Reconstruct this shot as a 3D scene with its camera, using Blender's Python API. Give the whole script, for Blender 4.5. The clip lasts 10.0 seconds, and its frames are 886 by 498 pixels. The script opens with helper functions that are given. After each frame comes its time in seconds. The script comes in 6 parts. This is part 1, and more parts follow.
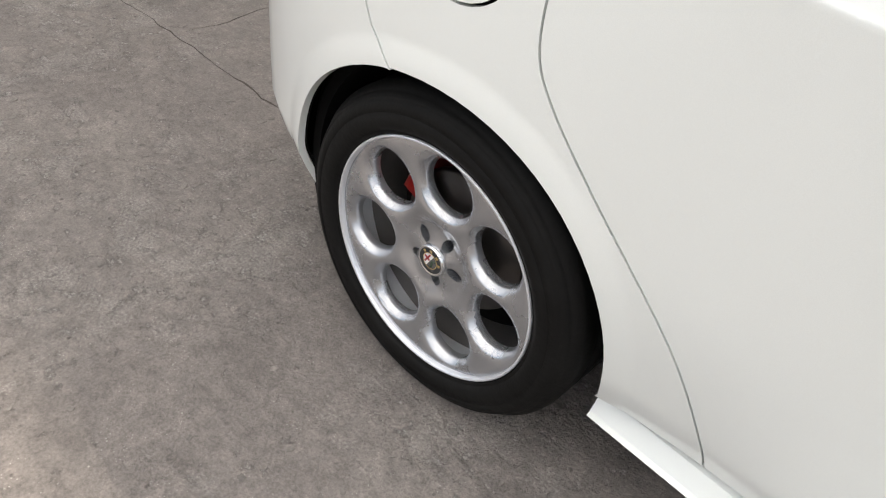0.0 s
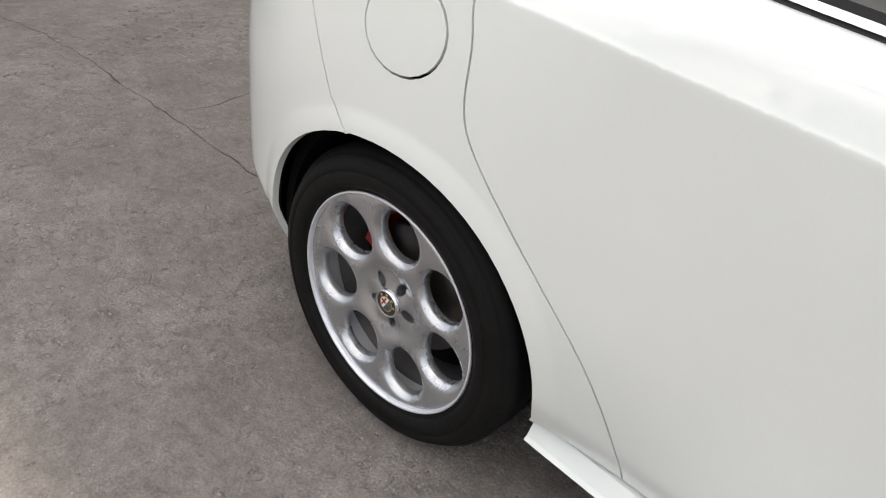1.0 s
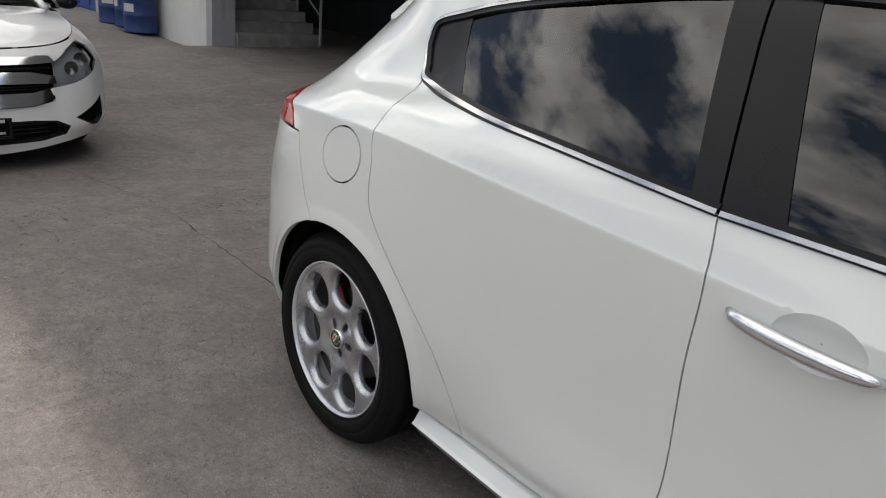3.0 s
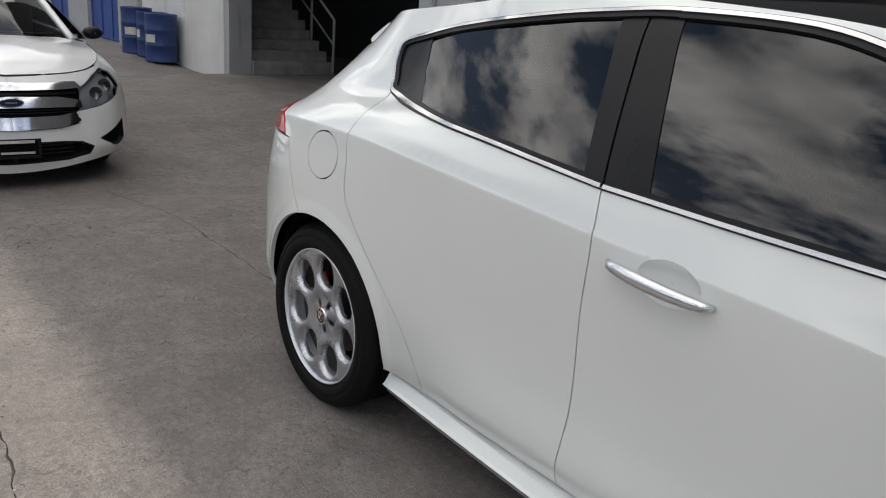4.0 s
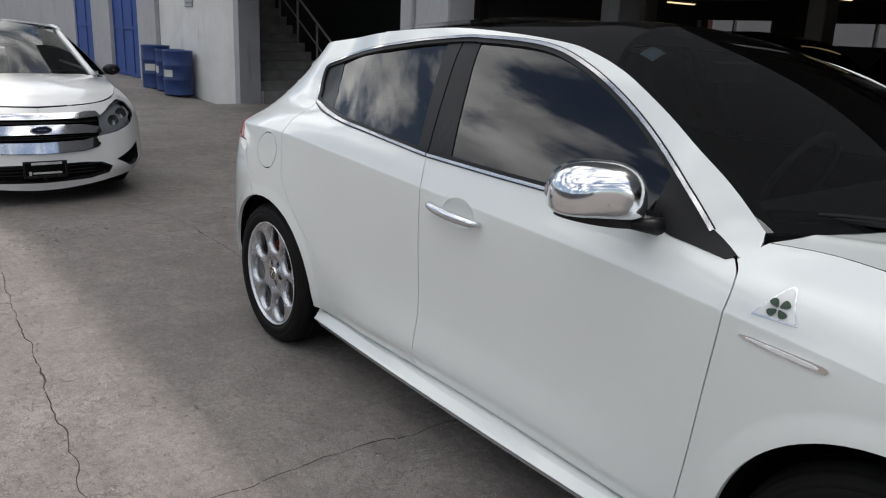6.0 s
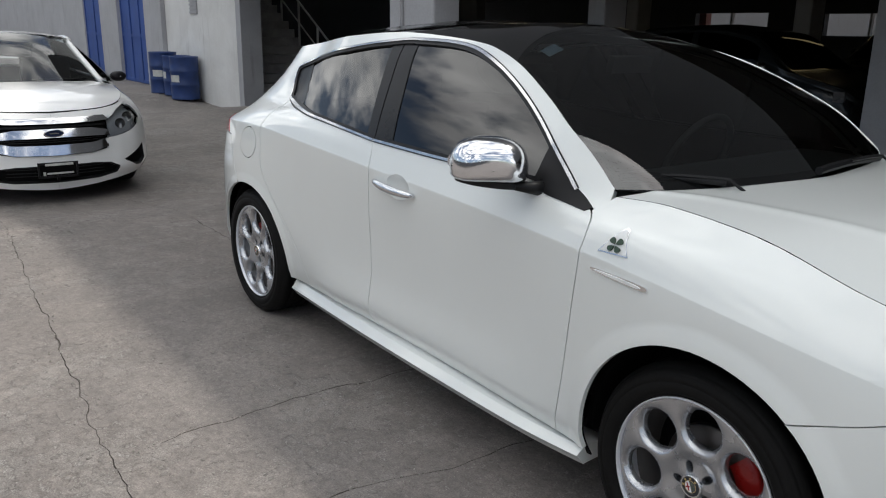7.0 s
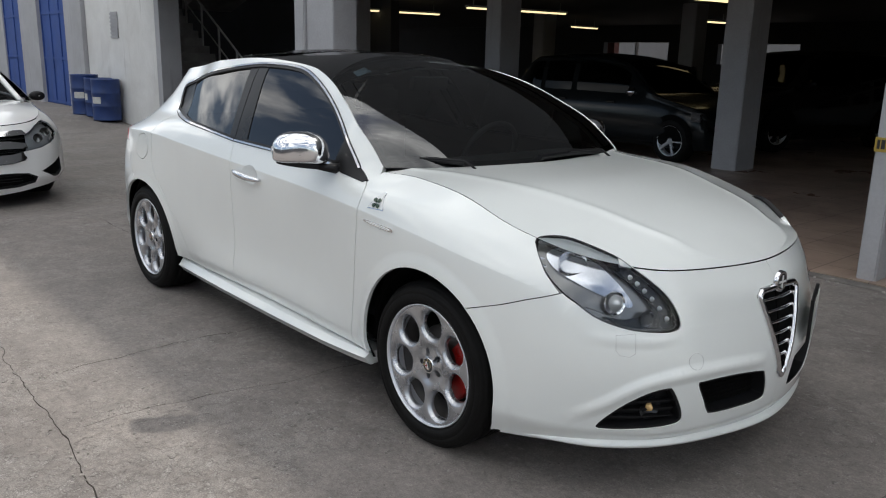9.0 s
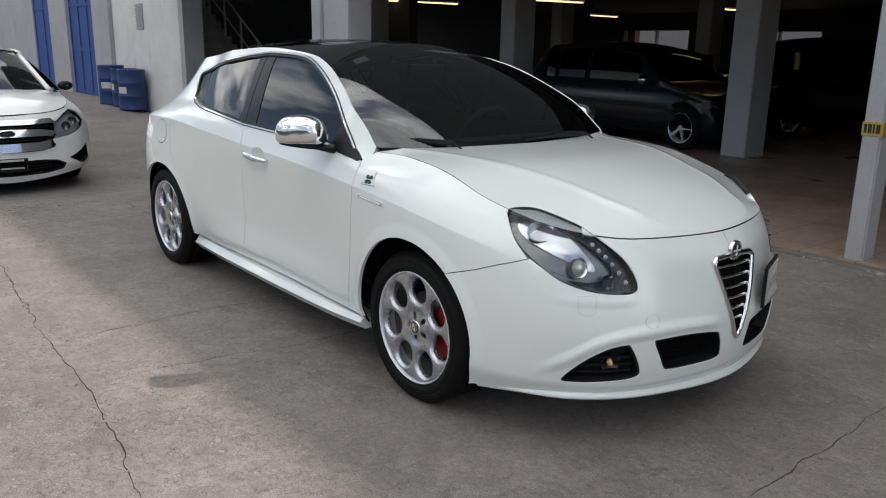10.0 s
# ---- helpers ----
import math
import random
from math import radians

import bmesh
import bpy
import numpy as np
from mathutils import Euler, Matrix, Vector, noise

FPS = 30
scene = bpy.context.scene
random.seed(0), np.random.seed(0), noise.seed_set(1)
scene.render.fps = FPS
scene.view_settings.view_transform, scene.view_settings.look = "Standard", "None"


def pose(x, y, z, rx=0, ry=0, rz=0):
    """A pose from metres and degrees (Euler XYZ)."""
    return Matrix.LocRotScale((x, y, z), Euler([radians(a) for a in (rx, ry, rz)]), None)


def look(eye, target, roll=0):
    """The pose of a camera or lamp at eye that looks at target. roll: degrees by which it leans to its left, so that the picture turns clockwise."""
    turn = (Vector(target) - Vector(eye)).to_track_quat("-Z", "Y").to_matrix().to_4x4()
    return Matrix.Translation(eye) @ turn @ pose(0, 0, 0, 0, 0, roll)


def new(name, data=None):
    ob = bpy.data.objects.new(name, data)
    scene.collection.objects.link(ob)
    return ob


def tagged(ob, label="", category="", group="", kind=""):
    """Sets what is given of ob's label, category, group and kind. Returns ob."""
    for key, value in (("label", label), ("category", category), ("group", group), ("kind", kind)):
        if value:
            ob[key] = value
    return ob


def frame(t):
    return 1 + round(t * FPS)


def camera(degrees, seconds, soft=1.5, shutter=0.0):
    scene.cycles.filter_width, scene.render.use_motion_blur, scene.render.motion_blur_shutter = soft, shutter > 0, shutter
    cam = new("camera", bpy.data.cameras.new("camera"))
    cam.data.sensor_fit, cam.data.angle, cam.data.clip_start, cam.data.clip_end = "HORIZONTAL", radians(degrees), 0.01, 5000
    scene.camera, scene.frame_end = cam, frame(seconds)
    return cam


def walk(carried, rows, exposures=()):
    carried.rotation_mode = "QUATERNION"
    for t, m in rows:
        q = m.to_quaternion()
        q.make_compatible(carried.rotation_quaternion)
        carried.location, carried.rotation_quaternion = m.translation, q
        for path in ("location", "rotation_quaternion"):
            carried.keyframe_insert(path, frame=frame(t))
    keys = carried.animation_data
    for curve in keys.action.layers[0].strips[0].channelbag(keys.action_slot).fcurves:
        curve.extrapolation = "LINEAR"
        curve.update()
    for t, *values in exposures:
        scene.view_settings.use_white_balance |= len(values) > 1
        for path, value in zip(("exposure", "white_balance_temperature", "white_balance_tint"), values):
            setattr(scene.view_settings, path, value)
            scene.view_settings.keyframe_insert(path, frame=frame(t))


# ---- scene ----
import mathutils

cam = camera(59.0, 10.0, soft=1.1)
PATH = [
    (0, (0.681, -1.596, 1.206), (-0.312, -0.427, -0.078), 6.6),
    (0.5, (0.719, -1.661, 1.222), (-0.263, -0.396, 0.023), 7.6),
    (1, (0.861, -1.673, 1.26), (-0.225, -0.413, 0.151), 6.2),
    (1.5, (1.034, -1.715, 1.291), (-0.169, -0.454, 0.31), 3.8),
    (2, (1.23, -1.822, 1.315), (-0.06, -0.551, 0.465), 4.0),
    (2.5, (1.475, -1.882, 1.337), (0.163, -0.585, 0.563), 4.5),
    (2.7, (1.593, -1.927, 1.337), (0.223, -0.655, 0.626), 5.5),
    (4, (2.14, -2.1, 1.347), (0.675, -0.873, 0.755), 4.4),
    (4.5, (2.374, -2.166, 1.347), (0.907, -0.925, 0.791), 3.7),
    (5, (2.65, -2.176, 1.367), (1.137, -0.998, 0.799), 2.7),
    (5.5, (2.874, -2.266, 1.373), (1.363, -1.072, 0.834), 2.7),
    (5.7, (2.96, -2.262, 1.376), (1.441, -1.074, 0.845), 2.7),
    (6.8, (3.547, -2.383, 1.416), (2.032, -1.2, 0.863), 1.2),
    (7, (3.645, -2.375, 1.409), (2.105, -1.217, 0.873), 0.9),
    (7.5, (3.896, -2.514, 1.414), (2.379, -1.309, 0.916), 1.1),
    (8, (4.156, -2.597, 1.415), (2.709, -1.331, 0.864), 1.9),
    (8.5, (4.414, -2.616, 1.43), (2.951, -1.356, 0.908), 1.0),
    (9, (4.696, -2.598, 1.422), (3.244, -1.306, 0.949), 1.4),
    (9.5, (4.888, -2.632, 1.42), (3.423, -1.355, 0.947), 1.0),
    (10, (5.012, -2.67, 1.422), (3.526, -1.428, 0.923), 1.1),
]
walk(cam, [(t, look(eye, target, roll)) for t, eye, target, roll in PATH],
     exposures=[(0, 1.28, 7000, 11), (1.0, 1.10, 6900, 11), (1.5, .88, 6850, 11), (2.5, .51, 6800, 11), (5, .48, 6550, 11), (7, .50, 6450, 9), (8.5, .56, 6450, 9), (10, .63, 6500, 9)])

# ---- light: a partly cloudy noon sky; the sun stands behind the building, which shades the car ----
SUN_UP, SUN_FROM = 60.0, 82.0     # degrees above the horizon, and round from +x towards +y
world = bpy.data.worlds.new("sky")
scene.world = world
world.use_nodes = True
wn, wl = world.node_tree.nodes, world.node_tree.links
wn.clear()
w_out = wn.new("ShaderNodeOutputWorld")
w_bg = wn.new("ShaderNodeBackground")
w_sky = wn.new("ShaderNodeTexSky")
w_sky.sky_type, w_sky.sun_disc = "NISHITA", False
w_sky.sun_elevation, w_sky.sun_rotation = radians(SUN_UP), radians(90 - SUN_FROM)
w_sky.air_density, w_sky.dust_density = 1.0, 1.2
w_co = wn.new("ShaderNodeTexCoord")
w_map = wn.new("ShaderNodeMapping")
w_map.inputs["Scale"].default_value = (1.0, 1.0, 2.2)
w_noise = wn.new("ShaderNodeTexNoise")
w_noise.inputs["Scale"].default_value, w_noise.inputs["Detail"].default_value = 3.6, 9.0
w_noise.inputs["Roughness"].default_value, w_noise.inputs["Distortion"].default_value = .56, .15
w_ramp = wn.new("ShaderNodeValToRGB")
w_ramp.color_ramp.elements[0].position, w_ramp.color_ramp.elements[1].position = .46, .57
w_ramp.color_ramp.elements[0].color = (.06, .06, .06, 1)      # a thin veil between the clouds
w_noise2 = wn.new("ShaderNodeTexNoise")
w_noise2.inputs["Scale"].default_value, w_noise2.inputs["Detail"].default_value = 5.0, 6.0
w_cloud = wn.new("ShaderNodeValToRGB")
w_cloud.color_ramp.elements[0].position, w_cloud.color_ramp.elements[1].position = .34, .74
w_cloud.color_ramp.elements[0].color, w_cloud.color_ramp.elements[1].color = (6.0, 6.2, 6.5, 1), (24.0, 23.8, 23.4, 1)
w_mix = wn.new("ShaderNodeMixRGB")
wl.new(w_co.outputs["Generated"], w_map.inputs["Vector"])
wl.new(w_map.outputs["Vector"], w_noise.inputs["Vector"])
wl.new(w_map.outputs["Vector"], w_noise2.inputs["Vector"])
w_up = wn.new("ShaderNodeSeparateXYZ")          # the cover thickens overhead
w_lift = wn.new("ShaderNodeMath")
w_lift.operation = "MULTIPLY_ADD"
w_lift.inputs[1].default_value, w_lift.inputs[2].default_value = .20, -.08
w_sum = wn.new("ShaderNodeMath")
wl.new(w_co.outputs["Generated"], w_up.inputs["Vector"])
wl.new(w_up.outputs["Z"], w_lift.inputs[0])
wl.new(w_noise.outputs["Fac"], w_sum.inputs[0])
wl.new(w_lift.outputs["Value"], w_sum.inputs[1])
wl.new(w_sum.outputs["Value"], w_ramp.inputs["Fac"])
wl.new(w_noise2.outputs["Fac"], w_cloud.inputs["Fac"])
wl.new(w_ramp.outputs["Color"], w_mix.inputs["Fac"])
wl.new(w_sky.outputs["Color"], w_mix.inputs["Color1"])
wl.new(w_cloud.outputs["Color"], w_mix.inputs["Color2"])
wl.new(w_mix.outputs["Color"], w_bg.inputs["Color"])
w_bg.inputs["Strength"].default_value = .080
wl.new(w_bg.outputs["Background"], w_out.inputs["Surface"])

sun = new("sun", bpy.data.lights.new("sun", "SUN"))
sun.data.energy, sun.data.angle, sun.data.color = 2.0, radians(1.4), (1.0, .95, .87)
up, turn = radians(SUN_UP), radians(SUN_FROM)
sun.matrix_world = look((math.cos(up) * math.cos(turn) * 60, math.cos(up) * math.sin(turn) * 60, math.sin(up) * 60), (0, 0, 0))


# ---- materials ----
def material(name):
    m = bpy.data.materials.new(name)
    m.use_nodes = True
    n, l = m.node_tree.nodes, m.node_tree.links
    b = n["Principled BSDF"]
    return m, n, l, b


def coords(n, l, scale, where="Object"):
    c, mp = n.new("ShaderNodeTexCoord"), n.new("ShaderNodeMapping")
    mp.inputs["Scale"].default_value = scale if isinstance(scale, tuple) else (scale,) * 3
    l.new(c.outputs[where], mp.inputs["Vector"])
    return mp.outputs["Vector"]


def noise_tex(n, l, vec, scale, detail=4.0, rough=.55, distortion=0.0):
    t = n.new("ShaderNodeTexNoise")
    t.inputs["Scale"].default_value, t.inputs["Detail"].default_value, t.inputs["Roughness"].default_value = scale, detail, rough
    t.inputs["Distortion"].default_value = distortion
    l.new(vec, t.inputs["Vector"])
    return t.outputs["Fac"]


def ramp(n, l, fac, *stops):
    r = n.new("ShaderNodeValToRGB")
    e = r.color_ramp.elements
    while len(e) < len(stops):
        e.new(.5)
    for k, (p, c) in enumerate(stops):
        e[k].position = p
        e[k].color = (*c, 1) if isinstance(c, tuple) else (c, c, c, 1)
    l.new(fac, r.inputs["Fac"])
    return r.outputs["Color"]


def blend(n, l, fac, a, b, how="MIX"):
    x = n.new("ShaderNodeMixRGB")
    x.blend_type = how
    for v, i in ((fac, 0), (a, 1), (b, 2)):
        if isinstance(v, (int, float)):
            x.inputs[i].default_value = v if i == 0 else (v, v, v, 1)
        elif isinstance(v, tuple):
            x.inputs[i].default_value = (*v, 1)
        else:
            l.new(v, x.inputs[i])
    return x.outputs["Color"]


def bump(n, l, b, height, strength, distance=.01):
    u = n.new("ShaderNodeBump")
    u.inputs["Strength"].default_value, u.inputs["Distance"].default_value = strength, distance
    l.new(height, u.inputs["Height"])
    l.new(u.outputs["Normal"], b.inputs["Normal"])


def worn(name, color, rough, metal=0.0, spread=.12, scale=6.0, fine=60.0, relief=.1, coat=0.0, gloss=.5):
    """A surface whose colour and gloss vary at two scales."""
    m, n, l, b = material(name)
    v = coords(n, l, 1.0)
    big, small = noise_tex(n, l, v, scale, 5), noise_tex(n, l, v, fine, 3)
    dark, light = tuple(c * (1 - spread) for c in color), tuple(min(1, c * (1 + spread)) for c in color)
    c1 = ramp(n, l, big, (.3, dark), (.7, light))
    c2 = ramp(n, l, small, (.3, 1 - spread * .6), (.7, 1.0))
    l.new(blend(n, l, 1.0, c1, c2, "MULTIPLY"), b.inputs["Base Color"])
    l.new(ramp(n, l, big, (.25, max(0, rough - .06)), (.75, min(1, rough + .06))), b.inputs["Roughness"])
    b.inputs["Metallic"].default_value = metal
    b.inputs["Specular IOR Level"].default_value = gloss
    b.inputs["Coat Weight"].default_value = coat
    b.inputs["Coat Roughness"].default_value = .04
    if relief:
        bump(n, l, b, small, relief, .004)
    return m


def concrete():
    """Worn yard concrete: a dusty skin, thinly scaled off in ragged flakes that leave rough, paler ground."""
    m, n, l, b = material("yard_concrete")
    v = coords(n, l, 1.0)
    huge, big = noise_tex(n, l, v, .42, 4, .6), noise_tex(n, l, v, 2.1, 7, .62)
    mid, small = noise_tex(n, l, v, 11.0, 7, .66), noise_tex(n, l, v, 42.0, 5, .66)
    grit = noise_tex(n, l, v, 150.0, 4, .7)
    base = ramp(n, l, big, (.32, (.152, .136, .127)), (.50, (.183, .164, .153)), (.68, (.222, .200, .185)))
    base = blend(n, l, .75, base, ramp(n, l, huge, (.32, (.78, .76, .75)), (.66, (1.12, 1.12, 1.12))), "MULTIPLY")
    base = blend(n, l, .6, base, ramp(n, l, mid, (.30, (.72, .71, .70)), (.5, (1.0, 1.0, 1.0)), (.70, (1.26, 1.25, 1.23))), "MULTIPLY")
    base = blend(n, l, .75, base, ramp(n, l, small, (.30, (.70, .69, .68)), (.5, (1.0, 1.0, 1.0)), (.72, (1.34, 1.33, 1.31))), "MULTIPLY")
    base = blend(n, l, .8, base, ramp(n, l, grit, (.28, (.60, .59, .58)), (.5, (1.0, 1.0, 1.0)), (.74, (1.45, 1.44, 1.42))), "MULTIPLY")
    # where the skin has scaled off: broad shallow patches and small chips, gathered in places
    field = noise_tex(n, l, v, 1.15, 4, .55)
    rag = blend(n, l, .42, noise_tex(n, l, v, 6.5, 9, .70), field)
    scaled = ramp(n, l, rag, (.520, 0.0), (.536, 1.0))
    rough_ground = ramp(n, l, grit, (.30, (.135, .122, .112)), (.5, (.245, .226, .210)), (.70, (.46, .44, .415)))
    base = blend(n, l, blend(n, l, 1.0, scaled, .30, "MULTIPLY"), base, rough_ground)
    chip = blend(n, l, .30, noise_tex(n, l, v, 24.0, 7, .68), field)
    chips = ramp(n, l, chip, (.565, 0.0), (.585, 1.0))
    base = blend(n, l, blend(n, l, 1.0, chips, .80, "MULTIPLY"), base, rough_ground)
    # pale specks, dark pits, old oil, a little rust
    speck = n.new("ShaderNodeTexVoronoi")
    speck.inputs["Scale"].default_value = 120.0
    l.new(v, speck.inputs["Vector"])
    base = blend(n, l, blend(n, l, 1.0, ramp(n, l, speck.outputs["Distance"], (.08, 1.0), (.20, 0.0)), ramp(n, l, mid, (.50, 0.0), (.62, .75)), "MULTIPLY"), base, (.46, .44, .41))
    pit = n.new("ShaderNodeTexVoronoi")
    pit.inputs["Scale"].default_value = 19.0
    l.new(v, pit.inputs["Vector"])
    base = blend(n, l, blend(n, l, 1.0, ramp(n, l, pit.outputs["Distance"], (.05, 1.0), (.12, 0.0)), ramp(n, l, small, (.48, 0.0), (.56, .8)), "MULTIPLY"), base, (.055, .047, .042))
    oil = noise_tex(n, l, v, 1.3, 6, .55, .4)
    base = blend(n, l, ramp(n, l, oil, (.60, 0.0), (.75, .22)), base, (.095, .088, .084))
    rust = noise_tex(n, l, v, 5.2, 5, .6, .6)
    base = blend(n, l, ramp(n, l, rust, (.68, 0.0), (.78, .25)), base, (.20, .135, .08))
    l.new(base, b.inputs["Base Color"])
    l.new(ramp(n, l, big, (.3, .68), (.7, .88)), b.inputs["Roughness"])
    low = blend(n, l, .5, ramp(n, l, rag, (.49, 1.0), (.525, .45), (.575, 0.0)), ramp(n, l, chip, (.54, 1.0), (.60, 0.0)))
    bump(n, l, b, blend(n, l, .45, blend(n, l, .5, blend(n, l, .5, mid, small), grit), low), 1.0, .013)
    return m


def paint(name, color, rough=.28, coat=1.0, flake=.03, gloss=.5):
    m, n, l, b = material(name)
    v = coords(n, l, 1.0)
    dust = noise_tex(n, l, v, 2.3, 6, .6)
    fine = noise_tex(n, l, v, 900.0, 1)
    c = ramp(n, l, dust, (.3, tuple(x * .965 for x in color)), (.7, color))
    c = blend(n, l, 1.0, c, ramp(n, l, fine, (.35, 1 - flake), (.65, 1.0)), "MULTIPLY")
    l.new(c, b.inputs["Base Color"])
    l.new(ramp(n, l, dust, (.3, rough), (.7, rough + .07)), b.inputs["Roughness"])
    b.inputs["Specular IOR Level"].default_value = gloss
    b.inputs["Coat Weight"].default_value, b.inputs["Coat Roughness"].default_value = coat, .02
    return m


def tinted_glass(name, tint, ior=1.5, rough=.0, spots=.0):
    """Glass that lets tinted light through and mirrors by Fresnel."""
    m, n, l, b = material(name)
    n.remove(b)
    t, g, f, x = n.new("ShaderNodeBsdfTransparent"), n.new("ShaderNodeBsdfGlossy"), n.new("ShaderNodeFresnel"), n.new("ShaderNodeMixShader")
    t.inputs["Color"].default_value = (*tint, 1)
    g.inputs["Roughness"].default_value = rough
    f.inputs["IOR"].default_value = ior
    l.new(f.outputs["Fac"], x.inputs["Fac"])
    l.new(t.outputs["BSDF"], x.inputs[1])
    l.new(g.outputs["BSDF"], x.inputs[2])
    l.new(x.outputs["Shader"], n["Material Output"].inputs["Surface"])
    return m


def glowing(name, color, strength):
    m, n, l, b = material(name)
    b.inputs["Base Color"].default_value = (.8, .8, .75, 1)
    b.inputs["Emission Color"].default_value, b.inputs["Emission Strength"].default_value = (*color, 1), strength
    return m


def wall_paint(name, color, grime, scale=1.2):
    m, n, l, b = material(name)
    v = coords(n, l, 1.0)
    big, mid, fine = noise_tex(n, l, v, scale, 7, .62, .3), noise_tex(n, l, coords(n, l, (6.0, 6.0, .8)), 1.0, 6, .6), noise_tex(n, l, v, 45.0, 4)
    c = ramp(n, l, big, (.32, tuple(a * .78 + g * .22 for a, g in zip(color, grime))), (.62, color))
    c = blend(n, l, ramp(n, l, mid, (.58, 0.0), (.75, .35)), c, grime)
    c = blend(n, l, 1.0, c, ramp(n, l, fine, (.3, .9), (.7, 1.0)), "MULTIPLY")
    l.new(c, b.inputs["Base Color"])
    b.inputs["Roughness"].default_value = .75
    bump(n, l, b, blend(n, l, .5, big, fine), .25, .006)
    return m


def tile_floor():
    m, n, l, b = material("garage_tiles")
    v = coords(n, l, 1.0)
    k = n.new("ShaderNodeTexBrick")
    k.offset = 0.0
    k.inputs["Scale"].default_value, k.inputs["Brick Width"].default_value, k.inputs["Row Height"].default_value = 1.0, .4, .4
    k.inputs["Mortar Size"].default_value = .004
    k.inputs["Color1"].default_value, k.inputs["Color2"].default_value = (.315, .245, .200, 1), (.350, .272, .222, 1)
    k.inputs["Mortar"].default_value = (.09, .07, .06, 1)
    l.new(v, k.inputs["Vector"])
    dirt = noise_tex(n, l, v, .9, 7, .65, .5)
    l.new(blend(n, l, .8, k.outputs["Color"], ramp(n, l, dirt, (.3, (.5, .48, .46)), (.65, (1.05, 1.0, .98))), "MULTIPLY"), b.inputs["Base Color"])
    l.new(ramp(n, l, dirt, (.3, .5), (.7, .22)), b.inputs["Roughness"])
    bump(n, l, b, k.outputs["Fac"], -.2, .004)
    return m


CONCRETE, CRACK_DIRT = concrete(), worn("crack_dirt", (.085, .074, .065), .95, relief=.4)
WHITE = paint("pearl_white_paint", (.80, .825, .805))
WHITE_FORD = paint("white_paint", (.82, .82, .81))
BLACK_TRIM = worn("satin_black_trim", (.010, .010, .011), .42, relief=.05, gloss=.22)
CAP_SEAM = worn("grey_seam", (.50, .50, .50), .6, relief=0)
GLOSS_BLACK = worn("piano_black", (.012, .012, .013), .07, relief=0, spread=.05)
PILLAR_BLACK = worn("pillar_black", (.014, .014, .015), .30, relief=.03, gloss=.2)
UNDERSIDE = worn("underside_black", (.004, .004, .004), .9, gloss=.1)
RUBBER = worn("tyre_rubber", (.007, .0068, .0066), .66, spread=.35, scale=14, relief=.35, gloss=.16)
ALLOY = worn("silver_alloy", (.50, .51, .535), .27, metal=.85, spread=.04, relief=0)
ALLOY_BARREL = worn("alloy_barrel", (.74, .76, .80), .34, metal=.5, spread=.06, relief=.03)
MIRROR_CHROME = worn("mirror_cap_chrome", (.80, .81, .84), .13, metal=1.0, spread=.03, relief=.0)
LAMP_GREY = worn("lamp_reflector_grey", (.26, .257, .25), .22, metal=.7, relief=0)
CHROME = worn("chrome", (.82, .82, .83), .10, metal=1.0, spread=.04, relief=.0)
SATIN_CHROME = worn("satin_chrome", (.74, .75, .78), .19, metal=1.0, spread=.04, relief=.0)
BRAKE_IRON = worn("brake_iron", (.10, .09, .085), .45, metal=.8)
# dark colour standing in for the shadow deep inside the rims
RIM_WELL_SHADE = worn("rim_well_shade_grey", (.075, .07, .068), .6, metal=.2)
CALIPER_RED = worn("caliper_red", (.32, .013, .011), .3, spread=.1, relief=.03)
SIDE_GLASS = tinted_glass("side_glass", (.02, .021, .022), 1.78)
SCREEN_GLASS = tinted_glass("windscreen_glass", (.42, .46, .46), 2.2)
LAMP_GLASS = tinted_glass("lamp_glass", (.86, .88, .9), 1.32)
CLEAR_GLASS = tinted_glass("clear_glass", (.62, .66, .66), 1.9)
SMOKE_GLASS = tinted_glass("smoke_glass", (.03, .033, .035), 1.15)
TAIL_RED = worn("tail_lamp_red", (.50, .02, .02), .08, relief=0)
LAMP_DARK = worn("lamp_housing", (.05, .052, .055), .25, metal=.3)
LAMP_SILVER = worn("lamp_reflector", (.70, .71, .74), .14, metal=.9, relief=0)
LENS_CLEAR = worn("projector_lens_clear", (.86, .87, .85), .06, metal=.35, relief=0)
LENS_WARM = worn("fog_bulb", (.75, .50, .22), .15, metal=.3, relief=0)
EMBLEM_GOLD = worn("emblem_gold", (.62, .46, .20), .3, metal=.7, relief=0)
LEAF_GREEN = worn("badge_green", (.03, .06, .035), .3, relief=0)
BADGE_WHITE = worn("badge_white", (.82, .83, .82), .15, relief=0)
BADGE_BLUE = worn("badge_blue", (.012, .022, .06), .2, relief=0)
SEAT_CLOTH = worn("seat_cloth", (.075, .075, .078), .85)
CABIN = worn("cabin_plastic", (.085, .085, .088), .6)
GARAGE_TILES = tile_floor()
WALL_WHITE = wall_paint("whitewash", (.74, .735, .715), (.25, .215, .18))
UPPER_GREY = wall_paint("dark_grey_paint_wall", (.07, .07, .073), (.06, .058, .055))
WALL_GREY = wall_paint("grey_paint", (.42, .42, .435), (.15, .14, .13))
PLOT_GREY = wall_paint("weathered_render", (.20, .20, .208), (.11, .10, .09), .5)
PLASTER_RED = wall_paint("red_plaster", (.16, .05, .04), (.09, .05, .04), .8)
BARK = worn("bark", (.05, .042, .036), .9, spread=.4, scale=9, relief=.6)
LEAVES = worn("leaves", (.05, .085, .03), .6, spread=.4, scale=3)
COLUMN_PAINT = wall_paint("column_paint", (.40, .40, .415), (.20, .18, .16), 2.0)
